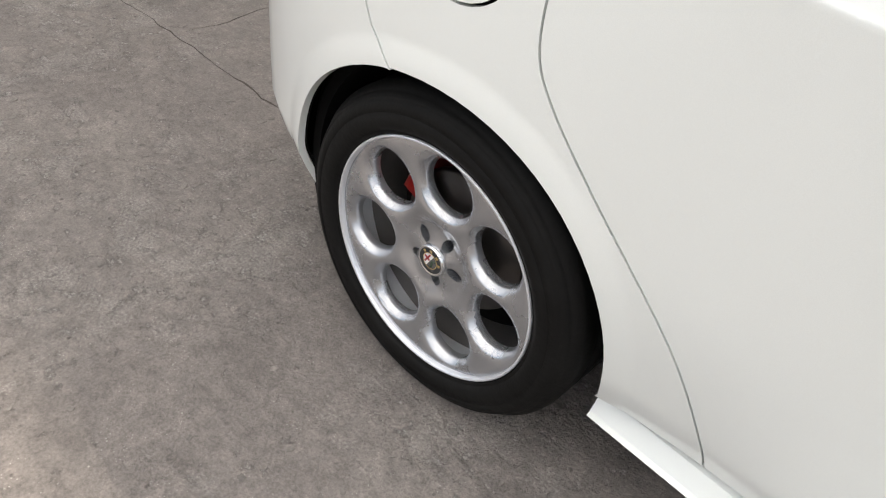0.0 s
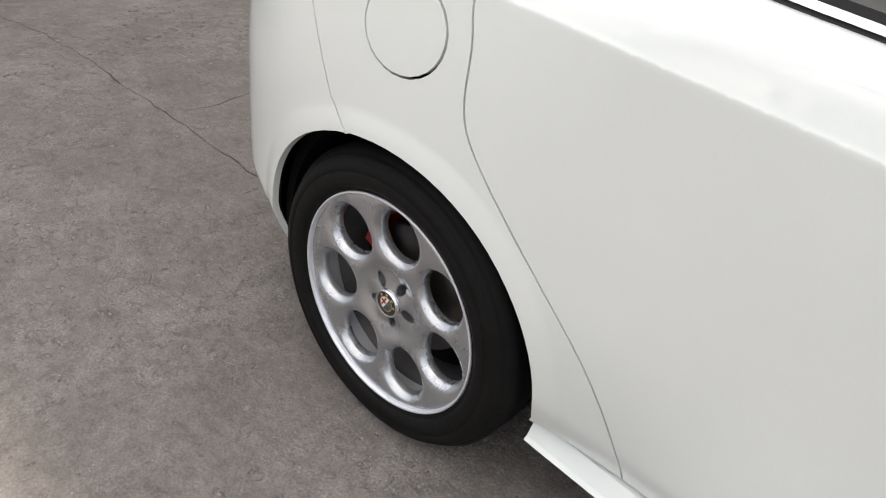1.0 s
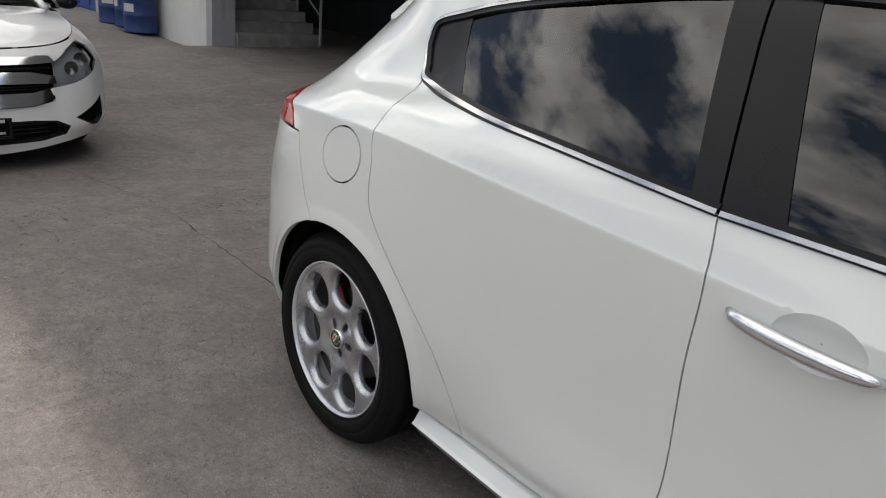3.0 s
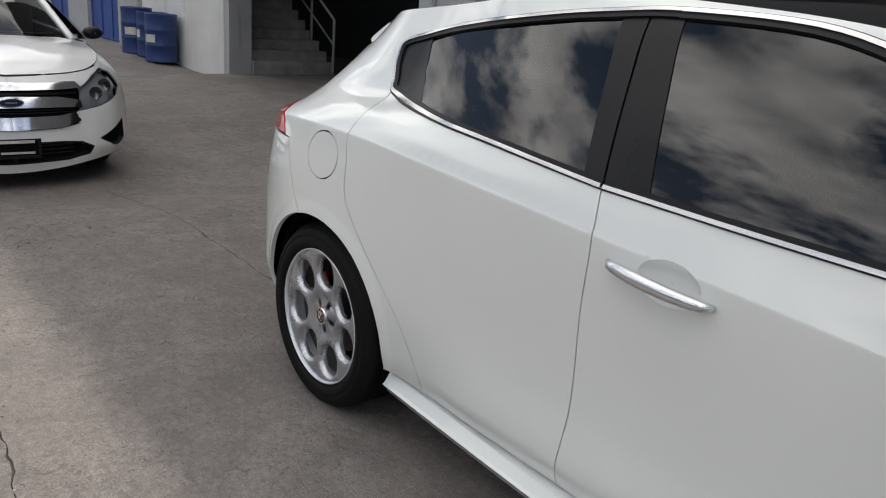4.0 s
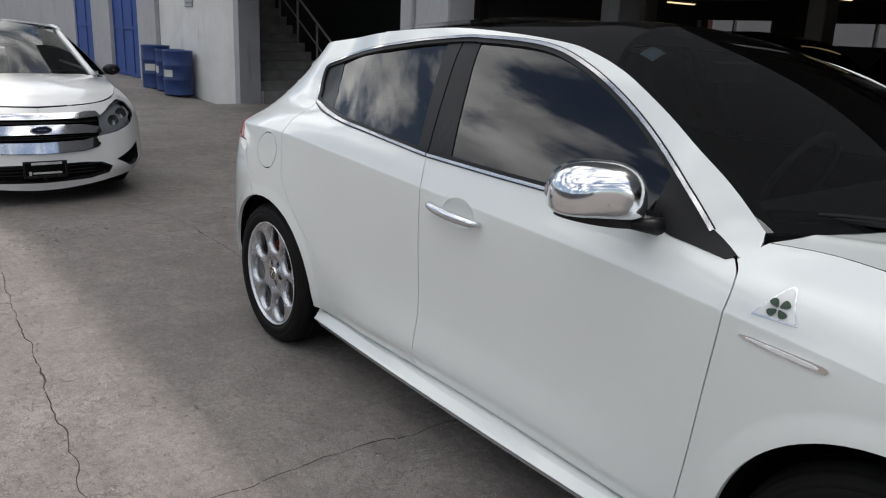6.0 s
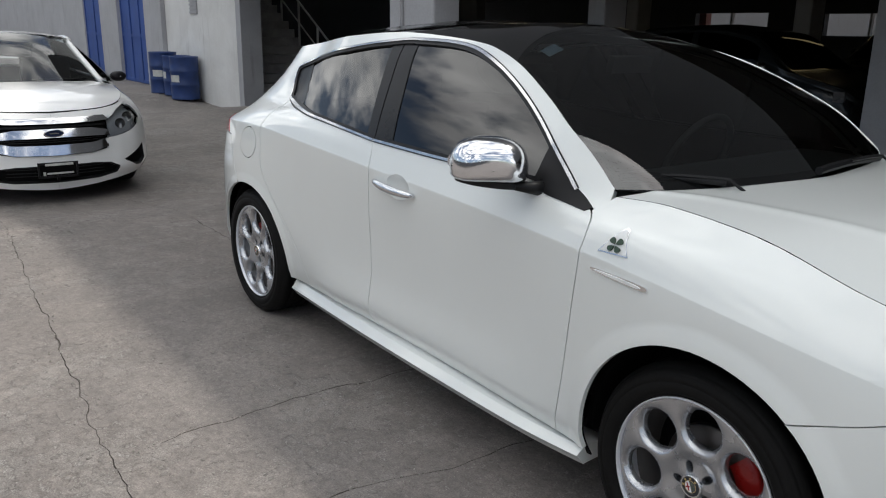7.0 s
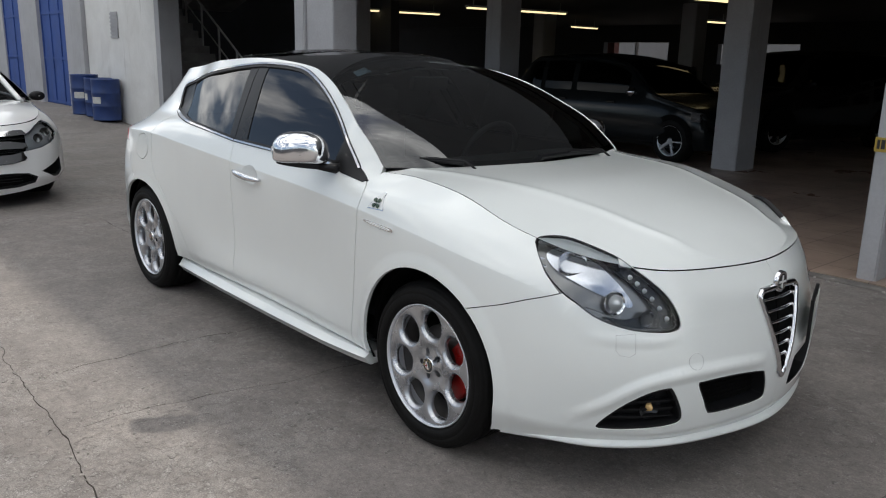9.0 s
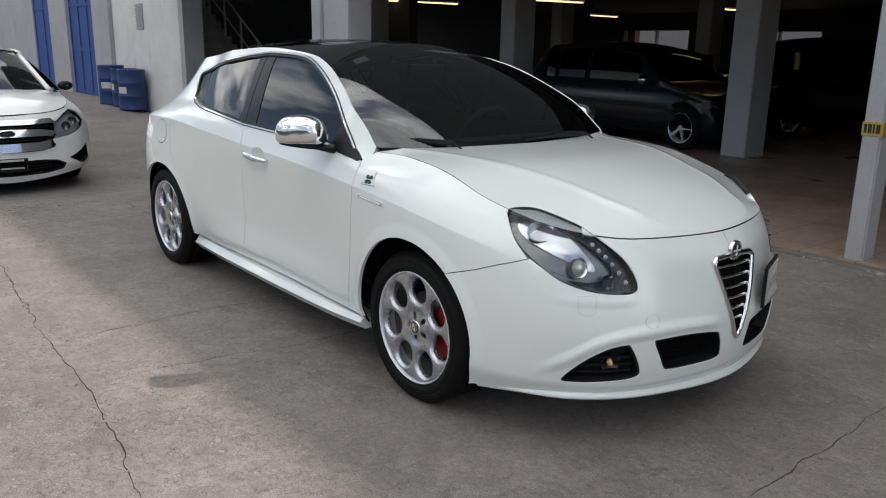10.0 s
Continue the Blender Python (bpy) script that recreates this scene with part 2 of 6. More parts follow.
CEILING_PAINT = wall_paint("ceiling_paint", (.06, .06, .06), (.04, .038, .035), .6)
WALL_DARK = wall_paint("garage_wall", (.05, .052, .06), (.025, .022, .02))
BLUE_DOOR = wall_paint("blue_steel", (.035, .085, .30), (.03, .04, .09), 2.0)
BARREL_BLUE = worn("barrel_blue", (.013, .038, .145), .45, spread=.25, scale=5, relief=.1)
STEP_CONCRETE = worn("step_concrete", (.30, .29, .28), .8, spread=.25, scale=4, relief=.3)
KERB_CONCRETE = worn("kerb_concrete", (.15, .138, .126), .85, spread=.35, scale=5, relief=.4)
STRIP_CHROME = worn("dull_chrome_strip", (.70, .69, .68), .17, metal=1.0, spread=.06, relief=.0)
CRUMB = worn("concrete_crumbs", (.30, .28, .255), .9, spread=.4, scale=30)
FLAKE = worn("scaled_concrete", (.200, .182, .168), .85, spread=.45, scale=16, fine=160, relief=.5)
RAIL_PAINT = worn("rail_paint", (.42, .42, .41), .5, spread=.15)
LABEL_PAPER = worn("label_paper", (.55, .55, .52), .7, spread=.2)
TUBE_LIGHT = glowing("tube_light", (1.0, .80, .42), .85)
DARK_BLUE_PAINT = paint("dark_blue_paint", (.010, .012, .017), .12, .12, .03, .2)
BLACK_PAINT = paint("black_paint", (.008, .008, .009), .12, .12, .03, .2)
DARK_GREEN_PAINT = paint("dark_grey_paint", (.011, .013, .014), .12, .12, .03, .2)
SILVER_PAINT = paint("silver_paint", (.42, .43, .44), .25, .5)
YELLOW_TAPE = worn("yellow_tape", (.42, .29, .05), .5, spread=.15)
BLACK_INK = worn("black_ink", (.02, .02, .02), .6)
GLASS_STICKER = worn("sticker_blue", (.55, .68, .80), .5)


# ---- building blocks ----
def part(name, data, mat, parent=None, label="", m=None, smooth=False):
    """Links one mesh object, from a bmesh or (vertices, faces[, normals]), under a thing or a part."""
    me = bpy.data.meshes.new(name)
    if isinstance(data, bpy.types.Mesh):
        me = data
    elif isinstance(data, tuple):
        me.from_pydata([tuple(p) for p in data[0]], [], [tuple(f) for f in data[1]])
        if smooth or len(data) > 2:
            me.polygons.foreach_set("use_smooth", [True] * len(me.polygons))
        if len(data) > 2:
            me.normals_split_custom_set_from_vertices([tuple(p) for p in data[2]])
    else:
        data.normal_update()
        data.to_mesh(me)
        data.free()
        if smooth:
            me.polygons.foreach_set("use_smooth", [True] * len(me.polygons))
    if not me.materials:
        me.materials.append(mat)
    ob = new(name, me)
    if parent is not None:
        ob.parent = parent
    if m is not None:
        ob.matrix_basis = m
    if label:
        tagged(ob, label)
    return ob


def thing(name, label, category, m=None, group="", kind=""):
    ob = new(name)
    ob.empty_display_size = .1
    if m is not None:
        ob.matrix_basis = m
    return tagged(ob, label, category, group, kind)


def join(*pieces):
    """Several (vertices, faces) as one."""
    v, f = [], []
    for a, b in pieces:
        f += [tuple(i + len(v) for i in q) for q in b]
        v += list(a)
    return v, f


def moved(data, m):
    return [tuple(m @ Vector(p)) for p in data[0]], data[1]


def mirrored(data):
    out = [(p[0], -p[1], p[2]) for p in data[0]], [tuple(reversed(q)) for q in data[1]]
    return (*out, [(p[0], -p[1], p[2]) for p in data[2]]) if len(data) > 2 else out


def block(x0, y0, z0, x1, y1, z1, bevel=.0, segments=1):
    bm = bmesh.new()
    bmesh.ops.create_cube(bm, size=1, matrix=Matrix.LocRotScale(((x0 + x1) / 2, (y0 + y1) / 2, (z0 + z1) / 2), None, (x1 - x0, y1 - y0, z1 - z0)))
    if bevel:
        bmesh.ops.bevel(bm, geom=bm.edges[:], offset=bevel, segments=segments, affect="EDGES")
    return bm


def grid(fn, us, vs):
    """A sheet of fn(u, v)."""
    n = len(vs)
    return [fn(u, v) for u in us for v in vs], [(i * n + j, i * n + j + 1, (i + 1) * n + j + 1, (i + 1) * n + j) for i in range(len(us) - 1) for j in range(n - 1)]


def turned(profile, n=48, axis="y", arc=2 * math.pi):
    """A profile of (radius, height) turned about an axis."""
    v, f, k = [], [], len(profile)
    full = arc > 6.28
    for i in range(n if full else n + 1):
        a = arc * i / n
        for r, h in profile:
            v.append((r * math.cos(a), h, r * math.sin(a)) if axis == "y" else (r * math.cos(a), r * math.sin(a), h))
    for i in range(n):
        for j in range(k - 1):
            a, b = i * k + j, ((i + 1) % n if full else i + 1) * k + j
            f.append((a, b, b + 1, a + 1))
    return v, f


def tube(points, radius, n=8, closed=False):
    """A round bar along points."""
    v, f, pts = [], [], [Vector(p) for p in points]
    for i, p in enumerate(pts):
        a = pts[(i + 1) % len(pts)] if closed or i < len(pts) - 1 else p
        b = pts[i - 1] if closed or i > 0 else p
        t = (a - b).normalized()
        s = t.cross(Vector((0, 0, 1)) if abs(t.z) < .9 else Vector((1, 0, 0))).normalized()
        q = s.cross(t)
        r = radius[i] if isinstance(radius, (list, tuple)) else radius
        v += [tuple(p + r * (math.cos(2 * math.pi * k / n) * s + math.sin(2 * math.pi * k / n) * q)) for k in range(n)]
    m = len(pts)
    for i in range(m if closed else m - 1):
        for k in range(n):
            a, b = i * n, ((i + 1) % m) * n
            f.append((a + k, a + (k + 1) % n, b + (k + 1) % n, b + k))
    if not closed:
        f += [tuple(reversed(range(n))), tuple((m - 1) * n + k for k in range(n))]
    return v, f


def inside(pts, poly):
    x, y = pts[:, 0], pts[:, 1]
    res = np.zeros(len(pts), bool)
    px, py = poly[:, 0], poly[:, 1]
    for i in range(len(poly)):
        x0, y0, x1, y1 = px[i - 1], py[i - 1], px[i], py[i]
        if y0 != y1:
            res ^= ((y0 > y) != (y1 > y)) & (x < (x1 - x0) * (y - y0) / (y1 - y0) + x0)
    return res


def away(pts, poly):
    """Each point's distance from an outline."""
    best = np.full(len(pts), 9.0)
    for i in range(len(poly)):
        a, b = poly[i - 1], poly[i]
        ab = b - a
        t = np.clip(((pts - a) @ ab) / max(ab @ ab, 1e-12), 0, 1)
        best = np.minimum(best, np.hypot(*(pts - a - t[:, None] * ab).T))
    return best


def dense(poly, step=.02):
    out = []
    for i in range(len(poly)):
        a, b = np.array(poly[i], float), np.array(poly[(i + 1) % len(poly)], float)
        k = max(1, int(np.ceil(np.hypot(*(b - a)) / step)))
        out += [a + (b - a) * j / k for j in range(k)]
    return np.array(out)


def rounded(pts, n=6, closed=True):
    """A smooth curve through points."""
    p, out, m = [np.array(q, float) for q in pts], [], len(pts)
    for i in range(m if closed else m - 1):
        a, b, c, d = (p[(i + k) % m] if closed else p[min(max(i + k, 0), m - 1)] for k in (-1, 0, 1, 2))
        for j in range(n):
            t = j / n
            out.append(.5 * (2 * b + (c - a) * t + (2 * a - 5 * b + 4 * c - d) * t * t + (3 * b - a - 3 * c + d) * t ** 3))
    if not closed:
        out.append(p[-1])
    return [tuple(q) for q in out]


def shrunk(poly, g):
    """An outline drawn in by g."""
    p = np.array(poly, float)
    area = np.sum(p[:, 0] * np.roll(p[:, 1], -1) - np.roll(p[:, 0], -1) * p[:, 1])
    e = np.roll(p, -1, 0) - p
    e = e / np.maximum(np.hypot(*e.T), 1e-9)[:, None]
    n = np.stack([-e[:, 1], e[:, 0]], 1) * np.sign(area)
    k = n + np.roll(n, 1, 0)
    k = k / np.maximum((k * k).sum(1) / 2, .35)[:, None]
    return p + k * g


def tiling(outline, holes, inner):
    """Triangles that fill an outline round its holes, through inner points."""
    pts, edges = [], []
    for loop in (outline, *holes):
        k = len(pts)
        pts += [Vector(p) for p in loop]
        edges += [(k + i, k + (i + 1) % len(loop)) for i in range(len(loop))]
    rim = len(pts)
    pts += [Vector(p) for p in inner]
    v, _, f, orig, _, _ = mathutils.geometry.delaunay_2d_cdt(pts, edges, [], 0, 1e-6)
    v = np.array([tuple(p) for p in v])
    tri = np.array([tuple(q) for q in f])
    mid = v[tri].mean(1)
    keep = inside(mid, np.array(outline))
    for h in holes:
        keep &= ~inside(mid, np.array(h))
    return v, [tuple(int(i) for i in q) for q in tri[keep]]


def pchip(pts):
    """A monotone smooth curve through (x, y) pairs."""
    x, y = np.array([p[0] for p in pts], float), np.array([p[1] for p in pts], float)
    h, dl = np.diff(x), np.diff(y) / np.diff(x)
    m = np.zeros(len(x))
    m[0], m[-1] = dl[0], dl[-1]
    for i in range(1, len(x) - 1):
        if dl[i - 1] * dl[i] > 0:
            w1, w2 = 2 * h[i] + h[i - 1], h[i] + 2 * h[i - 1]
            m[i] = (w1 + w2) / (w1 / dl[i - 1] + w2 / dl[i])

    def f(q):
        i = min(max(int(np.searchsorted(x, q)) - 1, 0), len(x) - 2)
        t = (q - x[i]) / h[i]
        if t < 0 or t > 1:
            return y[0] + m[0] * (q - x[0]) if t < 0 else y[-1] + m[-1] * (q - x[-1])
        return ((1 + 2 * t) * y[i] + t * h[i] * m[i]) * (1 - t) ** 2 + ((3 - 2 * t) * y[i + 1] + (t - 1) * h[i] * m[i + 1]) * t * t
    return f


def spline(pts):
    """A natural cubic spline through (x, y) pairs."""
    x, y = np.array([p[0] for p in pts], float), np.array([p[1] for p in pts], float)
    n, h = len(x), np.diff(x)
    a, b = np.eye(n), np.zeros(n)
    for i in range(1, n - 1):
        a[i, i - 1:i + 2] = h[i - 1], 2 * (h[i - 1] + h[i]), h[i]
        b[i] = 3 * ((y[i + 1] - y[i]) / h[i] - (y[i] - y[i - 1]) / h[i - 1])
    c = np.linalg.solve(a, b)

    def f(q):
        i = min(max(int(np.searchsorted(x, q)) - 1, 0), n - 2)
        t = q - x[i]
        return y[i] + t * ((y[i + 1] - y[i]) / h[i] - h[i] * (2 * c[i] + c[i + 1]) / 3) + c[i] * t * t + (c[i + 1] - c[i]) / (3 * h[i]) * t ** 3
    return f


class Skin:
    """A car's outer skin: s runs round the plan from the tail along the right flank to the nose, z up."""

    def __init__(self, plan_x, plan_y, rows_z, rows_d, lean, lean_to, hatch, flares=(), ridges=()):
        self.flares, self.ridges = flares, [(np.array(rounded(c, 8, False)), w, h) for c, w, h in ridges]
        self.px, self.py = spline(plan_x), spline(plan_y)
        self.rz, self.rd = [pchip(p) for p in rows_z], [pchip(p) for p in rows_d]
        self.lean, self.lean_to, self.hatch, self.sections, self.plans = lean, lean_to, pchip(hatch), {}, {}

    def levels(self, s):
        z = [f(s) for f in self.rz]
        return z + [z[-1] + h for h, g in self.lean] if s < self.lean_to else z

    def at(self, s, z, inward=0.0):
        s = round(s, 5)
        if s not in self.sections:
            d = [f(s) for f in self.rd]
            if s < self.lean_to:
                d += [d[-1] + g * self.hatch(s) for h, g in self.lean]
            self.sections[s] = pchip(list(zip(self.levels(s), d)))
            e = 1e-3
            tx, ty = self.px(s + e) - self.px(s - e), self.py(s + e) - self.py(s - e)
            n = math.hypot(tx, ty)
            self.plans[s] = self.px(s), self.py(s), ty / n, -tx / n
        x, y, nx, ny = self.plans[s]
        d = self.sections[s](z) + inward - self.swell(s, z)
        return Vector((x - nx * d, y - ny * d, z))

    def swell(self, s, z):
        """How far arch flares and pressed ridges stand out of the plain skin."""
        out = 0.0
        for cs, cz, r, w, h in self.flares:
            k = (math.hypot(s - cs, z - cz) - r) / w
            if k < 1:
                out += h * (1 - max(0, k) ** 2) ** 1.6
        for c, w, h in self.ridges:
            if c[0][0] - w < s < c[-1][0] + w:
                near = float(np.hypot(c[:, 0] - s, c[:, 1] - z).min()) / w
                if near < 1:
                    ends = min(1, max(0, (s - c[0][0]) / .12), max(0, (c[-1][0] - s) / .08))
                    out += h * ends * (1 - near) ** 2 * (1 + 2 * near)
        return out

    def seams(self):
        """Points along the swells and the shoulder crease, to shape the sheets there."""
        pts = []
        if self.flares:
            pts += [(float(q), self.rz[row](q) + lift) for q in np.arange(-.6, 2.4, .011) for row, lift in ((3, -.006), (3, 0), (4, 0), (4, .006))]
        for cs, cz, r, w, h in self.flares:
            pts += [(cs + (r + w * k) * math.cos(a), cz + (r + w * k) * math.sin(a)) for k in (.25, .5, .75, .97, 1.06) for a in np.linspace(-.6, math.pi + .3, 60)]
        for c, w, h in self.ridges:
            t = np.gradient(c, axis=0)
            t = t / np.hypot(*t.T)[:, None]
            n = np.stack([-t[:, 1], t[:, 0]], 1)
            for k in (-1.05, -.66, -.33, 0, .33, .66, 1.05):
                pts += [tuple(q) for q in c + n * w * k]
        return pts

    def normal(self, s, z):
        e = 2e-3
        n = (self.at(s + e, z) - self.at(s - e, z)).cross(self.at(s, z + e) - self.at(s, z - e))
        return n.normalized()

    def panel(self, outline, holes=(), inward=0.0, gap=.002, step=.045, depth=.014, fine=.02, per=4):
        """A sheet of the skin within an outline of (s, z), its edges turned in."""
        loops = [shrunk(dense(outline, fine), gap)] + [shrunk(dense(h, fine), -gap) for h in holes]
        loops = [q if (np.sum(q[:, 0] * np.roll(q[:, 1], -1) - np.roll(q[:, 0], -1) * q[:, 1]) > 0) == (i == 0) else q[::-1] for i, q in enumerate(loops)]
        out = loops[0]
        inner = []
        for s in np.arange(math.ceil(out[:, 0].min() / step) * step, out[:, 0].max(), step):
            zs = self.levels(float(s))
            for a, b in zip(zs, zs[1:]):
                inner += [(s, a + (b - a) * k / per) for k in range(per)]
            inner.append((s, zs[-1]))
        inner += [p for p in self.seams() if out[:, 0].min() < p[0] < out[:, 0].max()]
        inner = np.array(inner) if inner else np.zeros((0, 2))
        if len(inner):
            ok = inside(inner, out) & (away(inner, out) > .008)
            for h in loops[1:]:
                ok &= ~inside(inner, h) & (away(inner, h) > .008)
            inner = inner[ok]
        v2, faces = tiling(out, loops[1:], inner)
        verts, norms = [], []
        for s, z in v2:
            n = self.normal(float(s), float(z))
            verts.append(self.at(float(s), float(z)) - n * inward)
            norms.append(n)
        # faces look outwards
        turn0 = 0.0
        for q in faces:
            a, b, c = (verts[i] for i in q)
            turn0 += (b - a).cross(c - a).dot(norms[q[0]])
        if turn0 < 0:
            faces = [tuple(reversed(q)) for q in faces]
        for loop in loops:
            k, m = len(verts), len(loop)
            pts = [(self.at(float(s), float(z)), self.normal(float(s), float(z))) for s, z in loop]
            for i, (p, n) in enumerate(pts):
                t = (pts[(i + 1) % m][0] - pts[i - 1][0]).normalized()
                w = t.cross(n).normalized()
                q = p - n * inward
                verts += [q, q - n * depth]
                norms += [w, w]
            for i in range(m):
                j = (i + 1) % m
                faces.append((k + 2 * i, k + 2 * i + 1, k + 2 * j + 1, k + 2 * j))
        return verts, faces, norms


# ---- the white hatchback: lines of its body, in metres from the rear axle ----
PLAN_X = [(-1.30, -.80), (-1.0, -.785), (-.75, -.73), (-.55, -.60), (-.35, -.385), (0, 0), (.5, .5), (1.2, 1.2), (1.8, 1.8), (2.3, 2.3), (2.65, 2.65), (3.0, 2.995), (3.2, 3.185), (3.4, 3.347), (3.6, 3.466), (3.8, 3.538), (4.05, 3.568), (4.3, 3.538)]
PLAN_Y = [(-1.30, 0), (-1.0, -.30), (-.75, -.55), (-.55, -.73), (-.35, -.83), (0, -.868), (.5, -.857), (1.2, -.842), (1.8, -.853), (2.3, -.877), (2.65, -.885), (3.0, -.852), (3.2, -.785), (3.4, -.655), (3.6, -.475), (3.8, -.25), (4.05, 0), (4.3, .25)]
LINES_Z = (
    [(-1.3, .30), (-.5, .26), (-.3, .22), (.3, .20), (2.3, .20), (2.9, .19), (3.2, .207), (3.6, .203), (4.05, .203)],
    [(-1.3, .42), (-.3, .38), (.5, .34), (1.2, .34), (2.2, .33), (2.9, .30), (3.3, .28), (3.6, .26), (4.05, .27)],
    [(-1.3, .62), (0, .60), (.35, .57), (.7, .50), (1.2, .49), (1.9, .49), (2.2, .51), (2.45, .54), (2.9, .50), (3.3, .45), (3.6, .42), (4.05, .42)],
    [(-1.3, .88), (-.55, .928), (-.2, .958), (.0, .965), (.17, .962), (.45, .946), (1.12, .905), (2.24, .85), (2.65, .812), (3.0, .75), (3.3, .675), (3.6, .605), (4.05, .60)],
    [(-1.3, .884), (-.55, .932), (-.2, .962), (.0, .969), (.17, .966), (.45, .950), (1.12, .909), (2.24, .854), (2.65, .816), (3.0, .754), (3.3, .679), (3.6, .609), (4.05, .604)],
    [(-1.3, .945), (-.55, .984), (-.1, 1.010), (.17, 1.012), (.45, .996), (1.12, .96), (2.24, .912), (2.65, .885), (3.0, .815), (3.3, .747), (3.6, .695), (4.05, .69)],
    [(-1.3, 1.01), (-.55, 1.045), (.13, 1.085), (1.09, 1.012), (2.13, .99), (2.4, .98), (2.65, .962), (3.0, .882), (3.2, .836), (3.4, .80), (3.6, .782), (4.05, .772)])
LINES_IN = (
    [(-1.3, .06), (0, .07), (.5, .085), (1.2, .08), (2.2, .07), (2.65, .05), (3.0, .04), (3.3, .05), (3.6, .055), (4.05, .05)],
    [(-1.3, .01), (-.3, .01), (0, .02), (.5, .040), (.8, .020), (1.2, .014), (1.8, .013), (2.2, .022), (2.65, .01), (3.0, .004), (3.3, .013), (3.6, .016), (4.05, .014)],
    [(-1.3, .0), (-.55, .014), (-.3, .006), (0, .0), (.4, .018), (.7, .026), (1.2, .025), (1.8, .022), (2.2, .014), (2.65, .0), (3.6, .0), (4.05, .0)],
    [(-1.3, .05), (-.55, .062), (-.3, .048), (0, .028), (.2, .026), (.6, .017), (1.2, .010), (2.25, .002), (2.65, .002), (3.0, .02), (3.3, .035), (3.6, .035), (4.05, .022)],
    [(-1.3, .052), (-.55, .065), (-.3, .0515), (0, .0315), (.2, .0285), (.6, .0188), (1.2, .0116), (2.25, .0035), (2.65, .0035), (3.0, .0215), (3.3, .0365), (3.6, .0362), (4.05, .0232)],
    [(-1.3, .14), (-.55, .155), (-.2, .118), (0, .086), (.2, .066), (.6, .037), (1.2, .030), (2.25, .030), (2.65, .042), (3.0, .062), (3.3, .070), (3.6, .06), (4.05, .045)],
    [(-1.3, .143), (-.55, .236), (-.25, .221), (0, .218), (.13, .215), (.6, .09), (1.12, .052), (2.0, .055), (2.2, .10), (2.4, .18), (2.74, .155), (3.0, .125), (3.2, .12), (3.4, .115), (3.6, .10), (4.05, .105)])
LEAN_IN = ((.20, .104), (.34, .193), (.40, .262), (.425, .335))
HATCH = [(-1.3, 1.339), (-.75, 1.823), (-.4, 1.979), (0, 1.125), (.5, 1.0), (2.4, 1.0)]
FLARES = [(2.648, .333, .362, .060, .009), (.016, .328, .346, .050, .006)]
RIDGES = [([(3.24, .300), (3.36, .362), (3.47, .425), (3.57, .452), (3.68, .462), (3.80, .464), (3.95, .452)], .034, .010),
          ([(3.28, .585), (3.40, .578), (3.52, .572), (3.62, .585)], .030, .0035)]
SKIN = Skin(PLAN_X, PLAN_Y, LINES_Z, LINES_IN, LEAN_IN, 2.35, HATCH, FLARES, RIDGES)


def line_of(row):
    """A body line as points (s, z)."""
    f = pchip(LINES_Z[row])
    return lambda a, b, n=12: [(a + (b - a) * i / n, f(a + (b - a) * i / n)) for i in range(n + 1)]


BOTTOM, TOP = line_of(0), line_of(6)
FRONT_ARCH, REAR_ARCH = (2.648, .333, .362), (.016, .328, .346)


def arch(c, start, stop, n=30):
    x, z, r = c
    return [(x + r * math.cos(radians(start + (stop - start) * i / n)), z + r * math.sin(radians(start + (stop - start) * i / n))) for i in range(n + 1)]


DOOR_BASE = .265
# the joints between the panels, as (s, z)
DOOR_FRONT = rounded([(2.165, DOOR_BASE), (2.195, .432), (2.227, .654), (2.252, .84), (2.251, .915), (2.224, .948)], 5, False)
DOOR_MID = rounded([(1.085, DOOR_BASE), (1.098, .40), (1.105, .52), (1.104, .72), (1.113, .897), (1.094, 1.000)], 5, False)
DOOR_REAR = rounded([(.545, DOOR_BASE), (.527, .33), (.444, .468), (.284, .632), (.198, .727), (.165, .79), (.160, .885), (.150, .938), (.150, .965), (.150, 1.010), (.128, 1.055), (.100, 1.084)], 5, False)
WAIST = [(.100, 1.084), (.245, 1.060), (.40, 1.049), (.678, 1.032), (1.094, 1.000), (1.45, .990), (1.875, .986), (2.135, .984)]
WINDOW_TOP = [(.074, 1.115), (.044, 1.157), (.033, 1.210), (.054, 1.238), (.134, 1.260), (.269, 1.289), (.522, 1.324), (.743, 1.353), (.895, 1.368), (1.08, 1.379), (1.381, 1.366), (1.59, 1.316), (1.796, 1.230), (2.006, 1.109), (2.148, .992)]
ROOF_EDGE = [(-.50, 1.268), (-.2, 1.311), (.18, 1.350), (.668, 1.390), (.953, 1.403), (1.26, 1.389), (1.475, 1.369), (1.58, 1.348), (1.68, 1.320), (1.785, 1.280), (1.96, 1.196), (2.115, 1.106), (2.243, 1.004)]
BUMPER_JOINT = [(2.881, .610), (2.945, .628), (3.012, .648), (3.10, .679), (3.212, .711)]
HEADLAMP = rounded([(3.083, .850), (3.114, .872), (3.224, .871), (3.382, .829), (3.466, .783), (3.554, .718), (3.599, .645), (3.595, .603), (3.526, .598), (3.428, .611), (3.332, .643), (3.265, .685), (3.218, .713), (3.150, .768)], 5)
FOG_POCKET = rounded([(3.352, .287), (3.419, .356), (3.498, .403), (3.560, .418), (3.582, .405), (3.617, .322), (3.603, .288), (3.496, .278), (3.393, .276)], 4)
